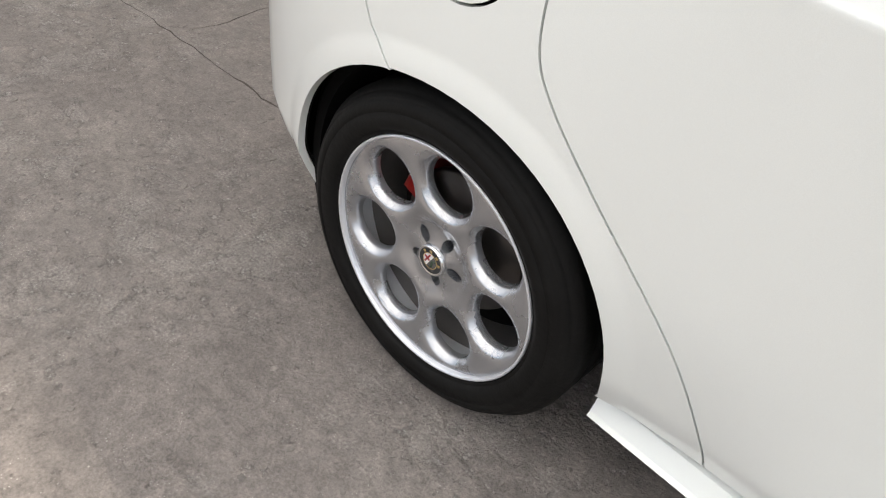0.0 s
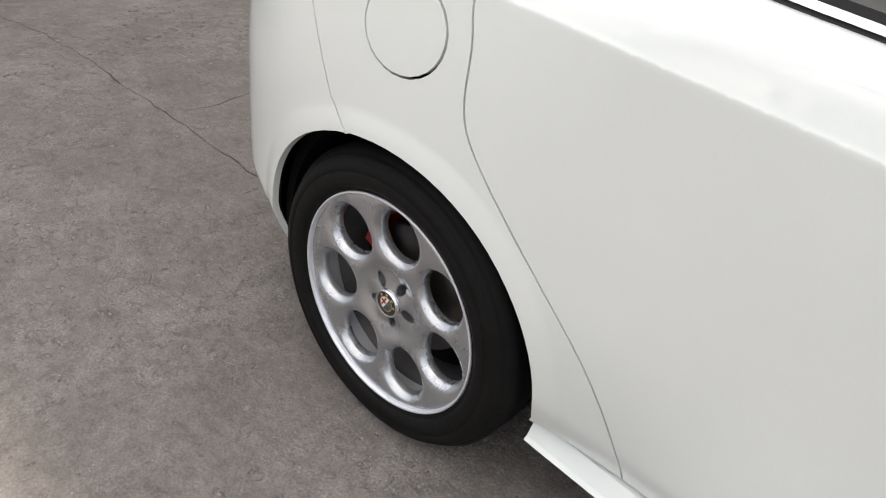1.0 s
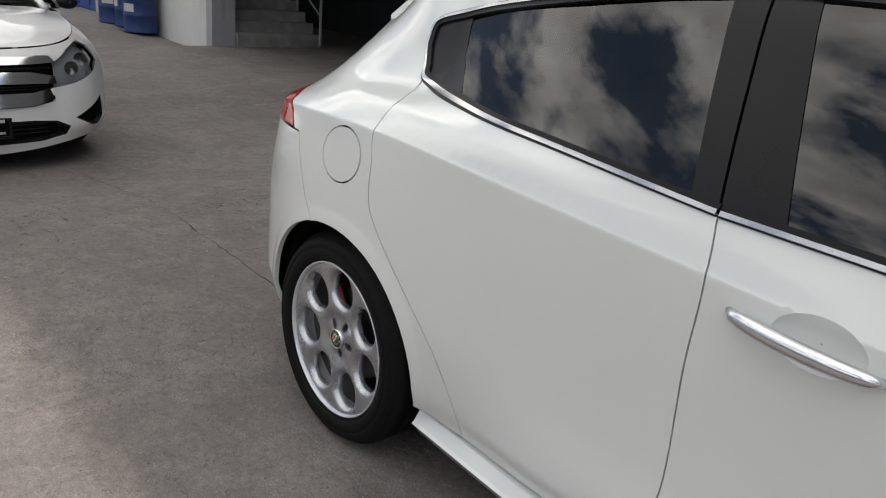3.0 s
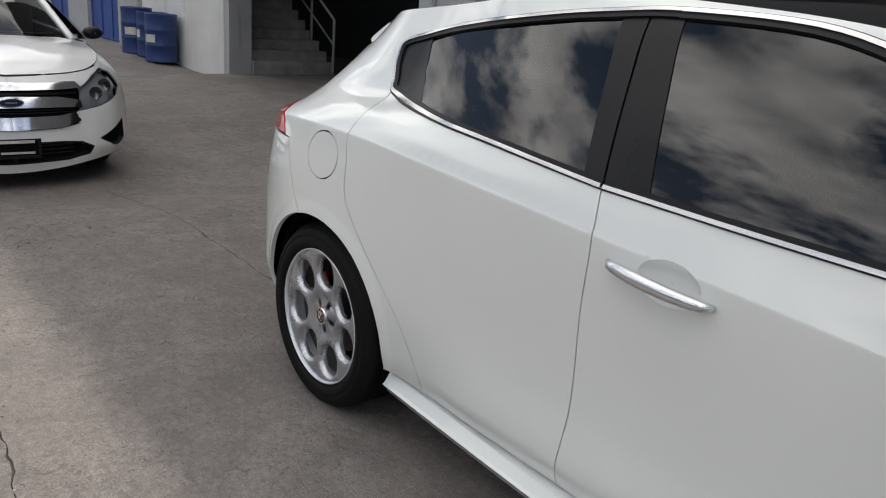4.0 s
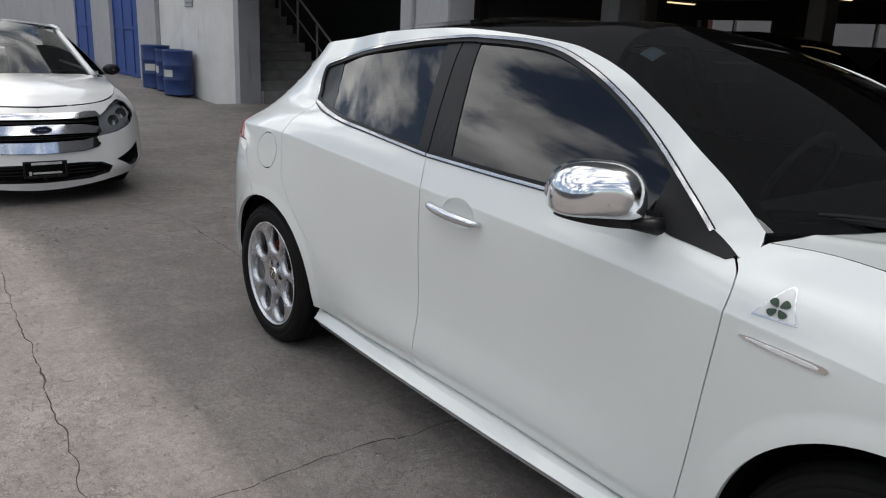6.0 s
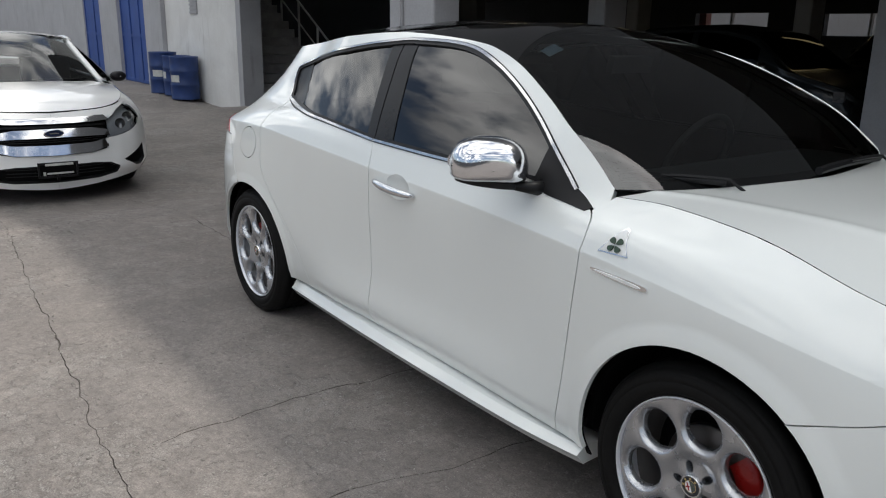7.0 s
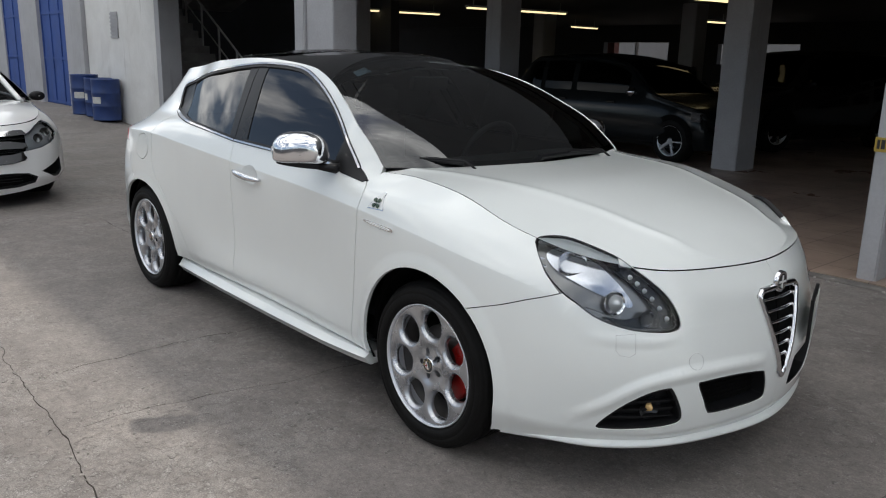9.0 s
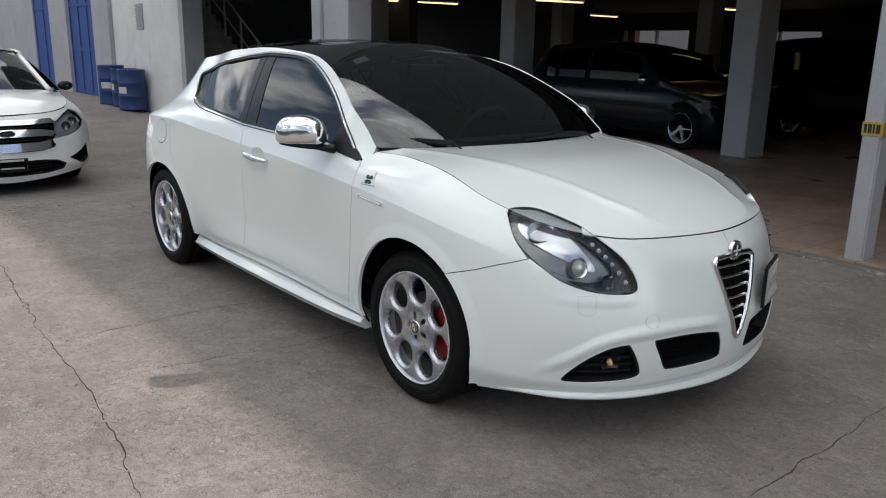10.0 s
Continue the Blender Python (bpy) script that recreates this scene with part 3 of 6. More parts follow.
SIDE_INTAKE = rounded([(3.662, .418), (3.680, .427), (3.79, .430), (3.915, .418), (3.942, .402), (3.962, .335), (3.947, .308), (3.83, .303), (3.725, .304), (3.703, .318), (3.685, .36)], 4)
GRILLE = [(3.906, .672), (3.93, .693), (4.05, .700), (4.17, .693), (4.194, .672), (4.135, .52), (4.075, .385), (4.05, .363), (4.025, .385), (3.965, .52)]


def even_glass(data):
    """A side pane drawn out to one even curve, as sheet glass is."""
    verts, faces, _ = data
    q = np.array([tuple(v) for v in verts])
    x, z = q[:, 0] - q[:, 0].mean(), q[:, 2] - q[:, 2].mean()
    a = np.stack([np.ones(len(q)), x, z, x * x, z * z], 1)
    c = np.linalg.lstsq(a, q[:, 1], rcond=None)[0]
    gx, gz = c[1] + .7 * c[3] * x, c[2] + 1.2 * c[4] * z
    norms = [Vector((u, -1.0, w)).normalized() for u, w in zip(gx, gz)]
    return [Vector(v) for v in q], [f for f in faces if len(f) == 3], norms


def even_lens(data, reach=.07):
    """A lamp cover moulded in one smooth curve: its normals are drawn together over a hand's breadth."""
    verts, faces, norms = data
    outer = sorted({i for f in faces if len(f) == 3 for i in f})
    p, q = np.array([tuple(verts[i]) for i in outer]), np.array([tuple(norms[i]) for i in outer])
    norms = list(norms)
    for i, c in zip(outer, p):
        w = np.exp(-(((p - c) ** 2).sum(1)) / reach ** 2)
        norms[i] = Vector((w[:, None] * q).sum(0)).normalized()
    return verts, faces, norms


def hatchback():
    car = thing("hatchback_car", "pearl white five-door hatchback with chrome mirrors parked on concrete", "car")

    def outward(data):
        """The sheet with its faces turned away from the cabin."""
        v, f = data
        c, k = Vector((1.2, 0, .5)), 0
        for q in f[::7]:
            a, b, d = (Vector(v[i]) for i in q[:3])
            k += (b - a).cross(d - a).dot(a - c)
        return (v, f) if k > 0 else (v, [tuple(reversed(q)) for q in f])

    def both(name, data, mat, parent=(None, None), label="", m=None, smooth=True):
        right = part(name, data, mat, parent[0] or car, label, smooth=smooth)
        left = part(name, mirrored(data), mat, parent[1] or car, label, smooth=smooth)
        return right, left

    # --- flank panels
    front_door = DOOR_FRONT + [(2.15, .978)] + [p for p in reversed(WAIST) if p[0] > 1.12] + list(reversed(DOOR_MID))
    rear_door = DOOR_MID + [p for p in reversed(WAIST) if .16 < p[0] < 1.09] + list(reversed(DOOR_REAR))
    cup_line = [(1.315 + .074 * math.cos(a), .862 + .044 * math.sin(a)) for a in np.linspace(0, 2 * math.pi, 33)[:-1]]
    doors_f = both("front_door", SKIN.panel(front_door, [cup_line], gap=.0018), WHITE)
    doors_r = both("rear_door", SKIN.panel(rear_door), WHITE)
    # quarter panel with the pillar behind the rear window, up to the roof
    quarter = [(-.072, .664)] + arch(REAR_ARCH, 104, -8, 22)[1:] + [(.352, DOOR_BASE)] + DOOR_REAR + rounded(WINDOW_TOP, 6, False)[:37] + [(.522, 1.380)] + rounded([(.45, 1.374), (.18, 1.350), (-.2, 1.311), (-.40, 1.280), (-.50, 1.252), (-.57, 1.214), (-.61, 1.17), (-.62, 1.12), (-.60, .987)], 5, False) + [(-.48, .980), (-.36, .965), (-.290, .934), (-.250, .888), (-.21, .887), (-.165, .798), (-.121, .710)]
    fuel = [(.030 + .084 * math.cos(a) - .010 * math.sin(a), .876 + .074 * math.sin(a) + .012 * math.cos(a)) for a in np.linspace(0, 2 * math.pi, 28)[:-1]]
    sides = both("quarter_panel", SKIN.panel(quarter, [fuel]), WHITE)
    part("fuel_flap", SKIN.panel(fuel, inward=-.001, gap=.0025, step=.03), WHITE, sides[0])
    part("plain_flap", mirrored(SKIN.panel(fuel, inward=0, gap=.0, step=.03)), WHITE, sides[1])
    # cant rail and screen pillar
    pillar = rounded(WINDOW_TOP, 6, False)[36:] + [(2.226, .952), (2.256, .952)] + [p for p in reversed(rounded(ROOF_EDGE, 6, False)) if p[0] > .56] + [(.522, 1.380)]
    both("roof_rail", SKIN.panel(pillar, gap=0.0, depth=.03), WHITE)
    # front wing, rear bumper, front bumper
    wing = list(reversed(DOOR_FRONT)) + [(2.292, DOOR_BASE)] + arch(FRONT_ARCH, 190, 50) + BUMPER_JOINT[1:] + [(3.150, .768), (3.083, .850)] + list(reversed(TOP(2.258, 3.082)))
    both("front_wing", SKIN.panel(wing), WHITE)
    rear_bumper = [(-.072, .664), (-.121, .710), (-.165, .798), (-.21, .887), (-.5, .88), (-1.3, .84)] + BOTTOM(-1.3, -.31) + arch(REAR_ARCH, 198, 104, 18)
    both("rear_bumper", SKIN.panel(rear_bumper), WHITE)
    tail = [(-.255, .890), (-.295, .932), (-.36, .961), (-.48, .976), (-.60, .983), (-.95, .99), (-.95, .90), (-.5, .885)]
    both("tail_lamp", SKIN.panel(tail, inward=-.001), TAIL_RED)
    hatch = [(-.60, .987), (-.62, 1.12), (-.61, 1.19), (-.57, 1.24), (-.50, 1.272), (-1.3, 1.30), (-1.3, .84), (-.95, .86), (-.95, .995)]
    both("tailgate", SKIN.panel(hatch, gap=.001), WHITE)
    i0 = min(range(len(HEADLAMP)), key=lambda i: abs(HEADLAMP[i][0] - 3.212) + abs(HEADLAMP[i][1] - .716))
    i1 = min(range(len(HEADLAMP)), key=lambda i: abs(HEADLAMP[i][0] - 3.40) + abs(HEADLAMP[i][1] - .820))
    around = [HEADLAMP[i] for i in range(i0, i1 - 1, -1)]
    bumper = BUMPER_JOINT[:-1] + around + [(q[0], q[1] - .004) for q in TOP(3.41, 4.0512)]
    grille_half = [(4.0512, .700), (3.93, .693), (3.906, .672), (3.965, .52), (4.025, .385), (4.0512, .363)]
    bumper += grille_half + list(reversed(BOTTOM(3.0, 4.0512))) + arch(FRONT_ARCH, -24, 50, 14)
    both("front_bumper", SKIN.panel(bumper, [FOG_POCKET, SIDE_INTAKE], gap=.0012, step=.035), WHITE)

    # --- shell under the joints
    shell = BOTTOM(-1.3, -.33)[1:] + arch(REAR_ARCH, 195, -12) + [(.40, .24)] + BOTTOM(.5, 2.2) + arch(FRONT_ARCH, 196, -14) + BOTTOM(3.14, 4.05)[1:] + list(reversed(TOP(.13, 4.05, 40))) + list(reversed(TOP(-1.3, .0, 12)))
    both("inner_shell", SKIN.panel(shell, [HEADLAMP, FOG_POCKET, SIDE_INTAKE], inward=.016, gap=.004, depth=.004, step=.09), UNDERSIDE)

    # --- skirts along the sills
    def skirt(u, v):
        x = .352 + u * 1.922
        out = .802 + .068 * u ** .9 + .012 * math.sin(math.pi * u)
        out -= .022 * max(0, (u - .82) / .18) ** 2
        low, high = .173 + .029 * u, .229 + .027 * u
        pts = ((out - .095, high + .050 - .044 * u), (out - .024, high + .018 * (1 - u)), (out - .004, high - .012), (out + .004, high - .018), (out - .014, low + .016), (out - .026, low), (out - .20, low + .01))
        k = min(int(v), 5)
        a, b = pts[k], pts[k + 1]
        w = v - k
        return x, -(a[0] + (b[0] - a[0]) * w), a[1] + (b[1] - a[1]) * w
    sk = grid(skirt, list(np.linspace(0, 1, 40)), [0, .5, 1, 1.33, 1.66, 2, 2.5, 3, 3.5, 4, 4.5, 5, 6])
    n = 13
    caps = [tuple(range(n)), tuple(reversed(range(39 * n, 40 * n)))]
    sv, sf = outward(sk)
    both("side_skirt", (sv, sf + caps), WHITE, smooth=False)

    # --- bonnet
    centre_x = pchip([(2.25, 2.44), (2.7, 2.78), (3.1, 3.09), (3.4, 3.28), (3.7, 3.385), (4.05, SKIN.at(4.05, pchip(LINES_Z[6])(4.05)).x)])
    centre_z = pchip([(2.42, .998), (2.78, .982), (3.09, .928), (3.28, .872), (3.385, .824), (3.463, .775)])
    top_z = pchip(LINES_Z[6])
    crease = pchip([(2.26, .86), (2.7, .70), (3.1, .57), (3.4, .58), (3.6, .70), (3.75, .86), (4.05, .88)])

    def bonnet(s, u):
        a = SKIN.at(s, top_z(s) - .0012) + Vector((0, .0018, 0))
        cx = centre_x(s)
        cz = centre_z(cx)
        side = abs(u)
        w = 1 - side
        fade = min(1, max(0, (3.92 - s) / .55))
        k = crease(s)                                                 # the creases draw together towards the nose
        ridge = 1 - .13 * (side / k) ** 2 if side < k else .87 * (1 - ((side - k) / (1 - k)) ** .92)
        z = a.z + (cz - a.z) * ((1 - side ** 2.1) * (1 - fade) + ridge * fade) + fade * .0022 * math.exp(-((side - k) / .03) ** 2)
        return a.x + (cx - a.x) * (1 - side ** 1.6), a.y * side * (1 if u > 0 else -1), z
    ss = list(np.linspace(2.26, 3.9, 44)) + [3.95, 4.0, 4.03, 4.05]
    us = [i / 80 for i in range(-80, 81)]
    bv, bf = grid(bonnet, ss, us)
    part("bonnet", outward((bv, bf)), WHITE, car, smooth=True)
    # scuttle under the screen
    part("scuttle", grid(lambda u, v: (2.44 - .20 * abs(v) ** 2.4 + .10 * (u - .5), -.76 * v, .972 + .012 * (1 - v * v) - .012 * u), [0, .25, .5, .75, 1], list(np.linspace(-1, 1, 25))), BLACK_TRIM, car, smooth=True)

    # --- windscreen and roof
    edge = pchip([(-p[0], p[1]) for p in reversed(ROOF_EDGE)])
    roof_z = pchip([(-.62, 1.290), (-.3, 1.340), (0, 1.379), (.5, 1.420), (.9, 1.446), (1.3, 1.452), (1.46, 1.436)])

    def crown(s, u, lift=.0):
        s0 = s
        z = edge(-s0)
        a = SKIN.at(s0, z) + Vector((0, .004, 0))
        cx = s0 - .22 * max(0, (s0 - .6) / 1.09) ** 2
        cz = roof_z(cx)
        k = abs(u)
        return a.x + (cx - a.x) * (1 - k * k), a.y * u, a.z - .003 + (cz - a.z) * (1 - k ** 2.2) + lift
    us = list(np.linspace(-1, 1, 33))
    part("black_roof", outward(grid(crown, list(np.linspace(1.68, .30, 32)), us)), GLOSS_BLACK, car, "gloss black glass roof", smooth=True)
    part("roof_rear", outward(grid(crown, list(np.linspace(.298, -.44, 18)), us)), WHITE, car, smooth=True)
    lid = grid(lambda s, u: crown(s, u, .016), list(np.linspace(.92, .34, 14)), [q * .72 for q in us])
    lid_low = grid(lambda s, u: crown(s, u, .004), list(np.linspace(.92, .34, 14)), [q * .72 for q in us])
    part("sunroof_panel", join(lid, lid_low), GLOSS_BLACK, car, "dark tinted sunroof glass standing proud", smooth=True)
    def spoiler(u, v):
        x, y, z = crown(-.16 - .23 * u, v * .99, 0)
        return x - .045 * u * (1 - .5 * v * v), y, z + .003 * (1 - v ** 4) - .006 * v ** 4 - (.012 if u < .1 else 0)
    part("roof_spoiler", join(grid(spoiler, list(np.linspace(0, 1, 8)), us), grid(lambda u, v: tuple(Vector(spoiler(u, v)) - Vector((0, 0, .02 + .01 * u))), list(np.linspace(0, 1, 8)), us)), WHITE, car, smooth=True)
    top_c, low_c = Vector((1.46, 0, 1.436)), Vector((2.445, 0, .990))

    def screen(w, u, inset=0.0):
        s = 2.243 + (1.68 - 2.243) * w
        a = SKIN.at(s, edge(-s)) + Vector((-.0, .003, -.003))
        c = low_c.lerp(top_c, w) + Vector((.035, 0, .045)) * math.sin(math.pi * w) * .9
        k = abs(u)
        return a.x + (c.x - a.x) * (1 - k ** 2.2), a.y * u, a.z + (c.z - a.z) * (1 - k ** 2.2) - inset
    ws = list(np.linspace(0, 1, 26))
    glass = part("windscreen", outward(grid(screen, ws, us)), SCREEN_GLASS, car, "dark tinted windscreen", smooth=True)
    for k0, k1 in ((0, .045), (.965, 1)):
        part("screen_band", grid(lambda w, u: screen(w, u, .004), list(np.linspace(k0, k1, 4)), us), BLACK_TRIM, glass, smooth=True)
    for sgn in (1, -1):
        part("screen_band", grid(lambda w, u: screen(w, u * sgn, .004), ws, [.955, .97, .985, 1.0]), BLACK_TRIM, glass, smooth=True)

    # --- side windows
    top_f = pchip(WINDOW_TOP[6:])
    low_f = pchip(WAIST)

    def pane(a, b, c, d):
        """Between the lower points a, b and the upper points d, c."""
        low = [(a + (b - a) * i / 14, low_f(a + (b - a) * i / 14)) for i in range(15)]
        high = [(c + (d - c) * i / 14, top_f(c + (d - c) * i / 14)) for i in range(15)]
        return low + high
    rear_pane = pane(.108, 1.034, .93, .54) + WINDOW_TOP[6::-1]
    both("rear_window", even_glass(SKIN.panel(rear_pane, inward=.007, gap=.0, depth=.004)), SIDE_GLASS, doors_r, "dark tinted rear door glass")
    quarter_pane = [(.100, 1.087), (.313, low_f(.313)), (.211, 1.154), (.181, 1.231), (.175, 1.268)] + WINDOW_TOP[4::-1]
    both("window_fillet", SKIN.panel(quarter_pane, inward=.005, gap=.0, depth=.006), PILLAR_BLACK, doors_r, "black window corner trim")
    both("pillar_trim", SKIN.panel(pane(1.034, 1.090, 1.0, .93), inward=.004, gap=.001, depth=.008), PILLAR_BLACK, doors_r, "satin black pillar trim")
    both("pillar_trim", SKIN.panel(pane(1.094, 1.213, 1.088, 1.004), inward=.004, gap=.001, depth=.008), PILLAR_BLACK, doors_f, "satin black pillar trim")
    front_pane = [(1.213 + (1.99 - 1.213) * i / 14, low_f(1.213 + (1.99 - 1.213) * i / 14)) for i in range(15)] + [(2.0, top_f(2.0))] + [(2.0 + (1.088 - 2.0) * i / 20, top_f(2.0 + (1.088 - 2.0) * i / 20)) for i in range(1, 21)]
    both("front_window", even_glass(SKIN.panel(front_pane, inward=.007, gap=.0, depth=.004)), SIDE_GLASS, doors_f, "dark tinted front door glass")
    sail = [(1.99, .991), (2.13, .986), (2.219, .950), (2.224, .958), (2.15, .991), (2.002, top_f(2.002))]
    both("mirror_sail", SKIN.panel(sail, inward=.001, gap=.001, depth=.012), BLACK_TRIM, doors_f, "black plastic mirror triangle")
    wedge = [(1.955, .996), (2.13, .994), (2.17, .978), (2.222, .951), (2.205, .943), (2.06, .962)]
    both("sail_wedge", SKIN.panel(wedge, inward=-.003, gap=.0, depth=.012), BLACK_TRIM, doors_f)

    # chrome round the windows
    def band(curve, width, proud=-.006, start=0.0):
        c = np.array(curve if len(curve) > 20 else rounded(curve, 5, False))
        t = np.gradient(c, axis=0)
        t /= np.hypot(*t.T)[:, None]
        n = np.stack([-t[:, 1], t[:, 0]], 1)
        c, o = c + n * start, c + n * (start + width)
        return SKIN.panel([tuple(p) for p in c] + [tuple(p) for p in o[::-1]], inward=proud, gap=0, depth=.014, step=.2, fine=.03)
    waist_f, waist_r = [(1.097, .9998), (1.45, .990), (1.875, .986), (2.02, .985)], [(.076, 1.112), (.100, 1.084), (.15, 1.072), (.245, 1.060), (.40, 1.049), (.678, 1.032), (1.090, 1.0003)]
    arc = rounded(list(reversed(WINDOW_TOP)) + [(.078, 1.108)], 5, False)
    k0 = 5 * (len(WINDOW_TOP) - 10)
    top_r, top_front = arc[k0:], arc[:k0 + 1]
    for curve, name, owner, w in ((waist_f, "waist_strip", doors_f, .0085), (waist_r, "waist_strip", doors_r, .0085), (top_r, "window_strip", doors_r, .0075), (top_front, "window_strip", doors_f, .0085)):
        both(name, band(curve, w), STRIP_CHROME, owner, "slim chrome strip")
        both("outer_seal", band(curve, .0035, -.003, -.003), BLACK_TRIM, owner)
        both("window_seal", band(curve, .011, -.002, w), BLACK_TRIM, owner, "black rubber window seal")

    # --- door handles
    def handle(x0, z0, x1, z1):
        pts = []
        for i in range(15):
            t = i / 14
            out = .030 * math.sin(math.pi * min(1, max(0, t * 1.0))) ** .45
            p = SKIN.at(x0 + (x1 - x0) * t, z0 + (z1 - z0) * t)
            pts.append(p + SKIN.normal(x0 + (x1 - x0) * t, z0 + (z1 - z0) * t) * (out + .002))
        v, f = tube(pts, [.006 + .009 * math.sin(math.pi * (i / 14)) ** .35 for i in range(15)], 12)
        return v, f
    both("door_handle", handle(1.166, .865, 1.424, .849), SATIN_CHROME, doors_f, "satin chrome door handle")

    def cup(r, a):
        s, z = 1.315 + .0775 * r * math.cos(a), .862 + .0475 * r * math.sin(a)
        return tuple(SKIN.at(s, z) - SKIN.normal(s, z) * (.0005 + .013 * max(0, 1 - r ** 3)))
    both("handle_cup", outward(grid(cup, [0.02, .3, .6, .8, .92, 1.0], list(np.linspace(0, 2 * math.pi, 28)))), WHITE, doors_f)

    # --- door mirrors
    def mirror_cap(a, b):
        # a runs round, b from the glass side to the blunt front
        q = math.sin(min(b, math.pi / 2)) ** .52 * (1 - .06 * max(0, b - math.pi / 2))
        ca, sa = math.cos(a), math.sin(a)
        y = .114 * q * math.copysign(abs(ca) ** .78, ca)
        z = .087 * q * sa ** .84 * (1 + .05 * (y / .114)) if sa > 0 else -.046 * q * abs(sa) ** .35
        z -= .005 * (y / .114) * q
        x = .092 * math.cos(b)
        return x, y, z
    m = pose(1.930, -.925, 1.036, 0, 0, -32)
    aa, bb = list(np.linspace(0, 2 * math.pi, 37)), list(np.linspace(.0005, math.pi * .62, 22))
    cap = moved(grid(mirror_cap, aa, bb), m)
    cap = cap[0], [tuple(reversed(q)) for q in cap[1]]
    caps_ = both("mirror_cap", cap, MIRROR_CHROME, label="polished chrome mirror cap")
    glass_disc = moved(grid(lambda a, r: (-.026, .118 * r * math.cos(a), .055 * r * math.sin(a) - .012 * r * math.cos(a)), aa, [.02, .5, 1]), m)
    both("mirror_glass", glass_disc, LAMP_SILVER, caps_)
    foot = moved(join(*[grid(lambda a, r: (.070 * r * math.sin(a) - .0 if math.sin(a) > 0 else .02 * r * math.sin(a), .098 * r * math.cos(a), h - .012 * r * math.cos(a)), aa, [.02, .5, 1]) for h in (-.036, -.052)], grid(lambda a, h: (.070 * math.sin(a) if math.sin(a) > 0 else .02 * math.sin(a), .098 * math.cos(a), -.036 - .016 * h - .012 * math.cos(a)), aa, [0, 1])), m)
    arm = [(2.03, -.79, .972), (2.02, -.84, .978), (1.99, -.90, .986)]
    both("mirror_foot", join(foot, tube(arm, [.026, .018, .010], 10)), BLACK_TRIM, caps_, "black mirror foot")

    # --- wing badge, trim strip, repeater
    tri = [(2.320, .867), (2.408, .869), (2.377, .921), (2.368, .924), (2.360, .918)]
    badge = both("wing_badge", SKIN.panel(tri, inward=-.004, gap=.0, depth=.004, fine=.01), BADGE_WHITE, label="white triangular badge with a green leaf")

    both("badge_edge", SKIN.panel([tuple(q) for q in shrunk(dense(tri, .01), -.0030)], inward=-.002, gap=.0, depth=.003, fine=.01), SATIN_CHROME, badge)

    def leaf(q):
        cx, cz = 2.366, .887
        a0 = radians(45 + 90 * q)
        pts = []
        for t in np.linspace(0, 2 * math.pi, 17)[:-1]:
            r, w = .0112 + .0082 * math.cos(t), .0060 * math.sin(t) * (1 + .55 * math.cos(t))
            pts.append((cx + 1.3 * (r * math.cos(a0) - w * math.sin(a0)), cz + r * math.sin(a0) + w * math.cos(a0)))
        return SKIN.panel(pts, inward=-.0085, gap=0, depth=.004, fine=.01)
    for q in range(4):
        both("clover_leaf", leaf(q), LEAF_GREEN, badge)
    slot = rounded([(2.310, .819), (2.40, .817), (2.478, .813), (2.492, .806), (2.478, .799), (2.40, .803), (2.310, .811)], 3)
    both("wing_strip", SKIN.panel(slot, inward=-.004, gap=0, depth=.006, fine=.012), CHROME, label="slim chrome wing strip")
    slot_in = rounded([(2.325, .816), (2.40, .814), (2.465, .809), (2.465, .803), (2.40, .806), (2.325, .813)], 3)
    both("wing_repeater", SKIN.panel(slot_in, inward=-.006, gap=0, depth=.003, fine=.012), BADGE_WHITE)

    # --- head lamps
    back = even_lens(SKIN.panel(HEADLAMP, inward=.052, gap=-.002, depth=.002, step=.03))
    lamps = both("head_lamp", even_lens(SKIN.panel(HEADLAMP, inward=.0, gap=.003, depth=.05, step=.03)), LAMP_GLASS, label="head lamp with clear cover and projector lens")
    both("lamp_housing", back, LAMP_GREY, lamps)
    bezel = rounded([(3.43, .805), (3.50, .757), (3.56, .700), (3.592, .640), (3.585, .607), (3.555, .612), (3.545, .655), (3.49, .725), (3.42, .780)], 3)
    both("lamp_bezel", SKIN.panel(bezel, inward=.030, gap=0, depth=.01, step=.03), LAMP_DARK, lamps)
    rim_out = SKIN.panel(HEADLAMP, [[tuple(p) for p in shrunk(dense(HEADLAMP, .02), .0055)]], inward=-.001, gap=.002, depth=.02, step=.03)
    both("lamp_gasket", rim_out, BLACK_TRIM, lamps)

    def bowl(s, z, r, deep, proud=.0, squash=1.0):
        n0 = SKIN.normal(s, z)
        n0 = (n0 + Vector((.9, -.1, 0))).normalized()
        c0 = SKIN.at(s, z) - SKIN.normal(s, z) * .024
        t0 = n0.cross(Vector((0, 0, 1))).normalized()
        b0 = t0.cross(n0)
        return grid(lambda q, a: tuple(c0 + (t0 * math.cos(a) + b0 * math.sin(a) * squash) * r * q + n0 * (deep * (q * q - 1) + proud * (1 - q * q) * 2)), [.02, .3, .55, .75, .9, 1.0], list(np.linspace(0, 2 * math.pi, 25)))
    both("projector_ring", bowl(3.395, .690, .038, .012), CHROME, lamps)
    both("projector_lens", bowl(3.398, .690, .027, 0.0, .012), LENS_CLEAR, lamps)
    both("main_beam", bowl(3.24, .808, .052, .045, 0, .72), LAMP_SILVER, lamps)
    both("indicator_bowl", bowl(3.505, .640, .026, .02), LAMP_SILVER, lamps)
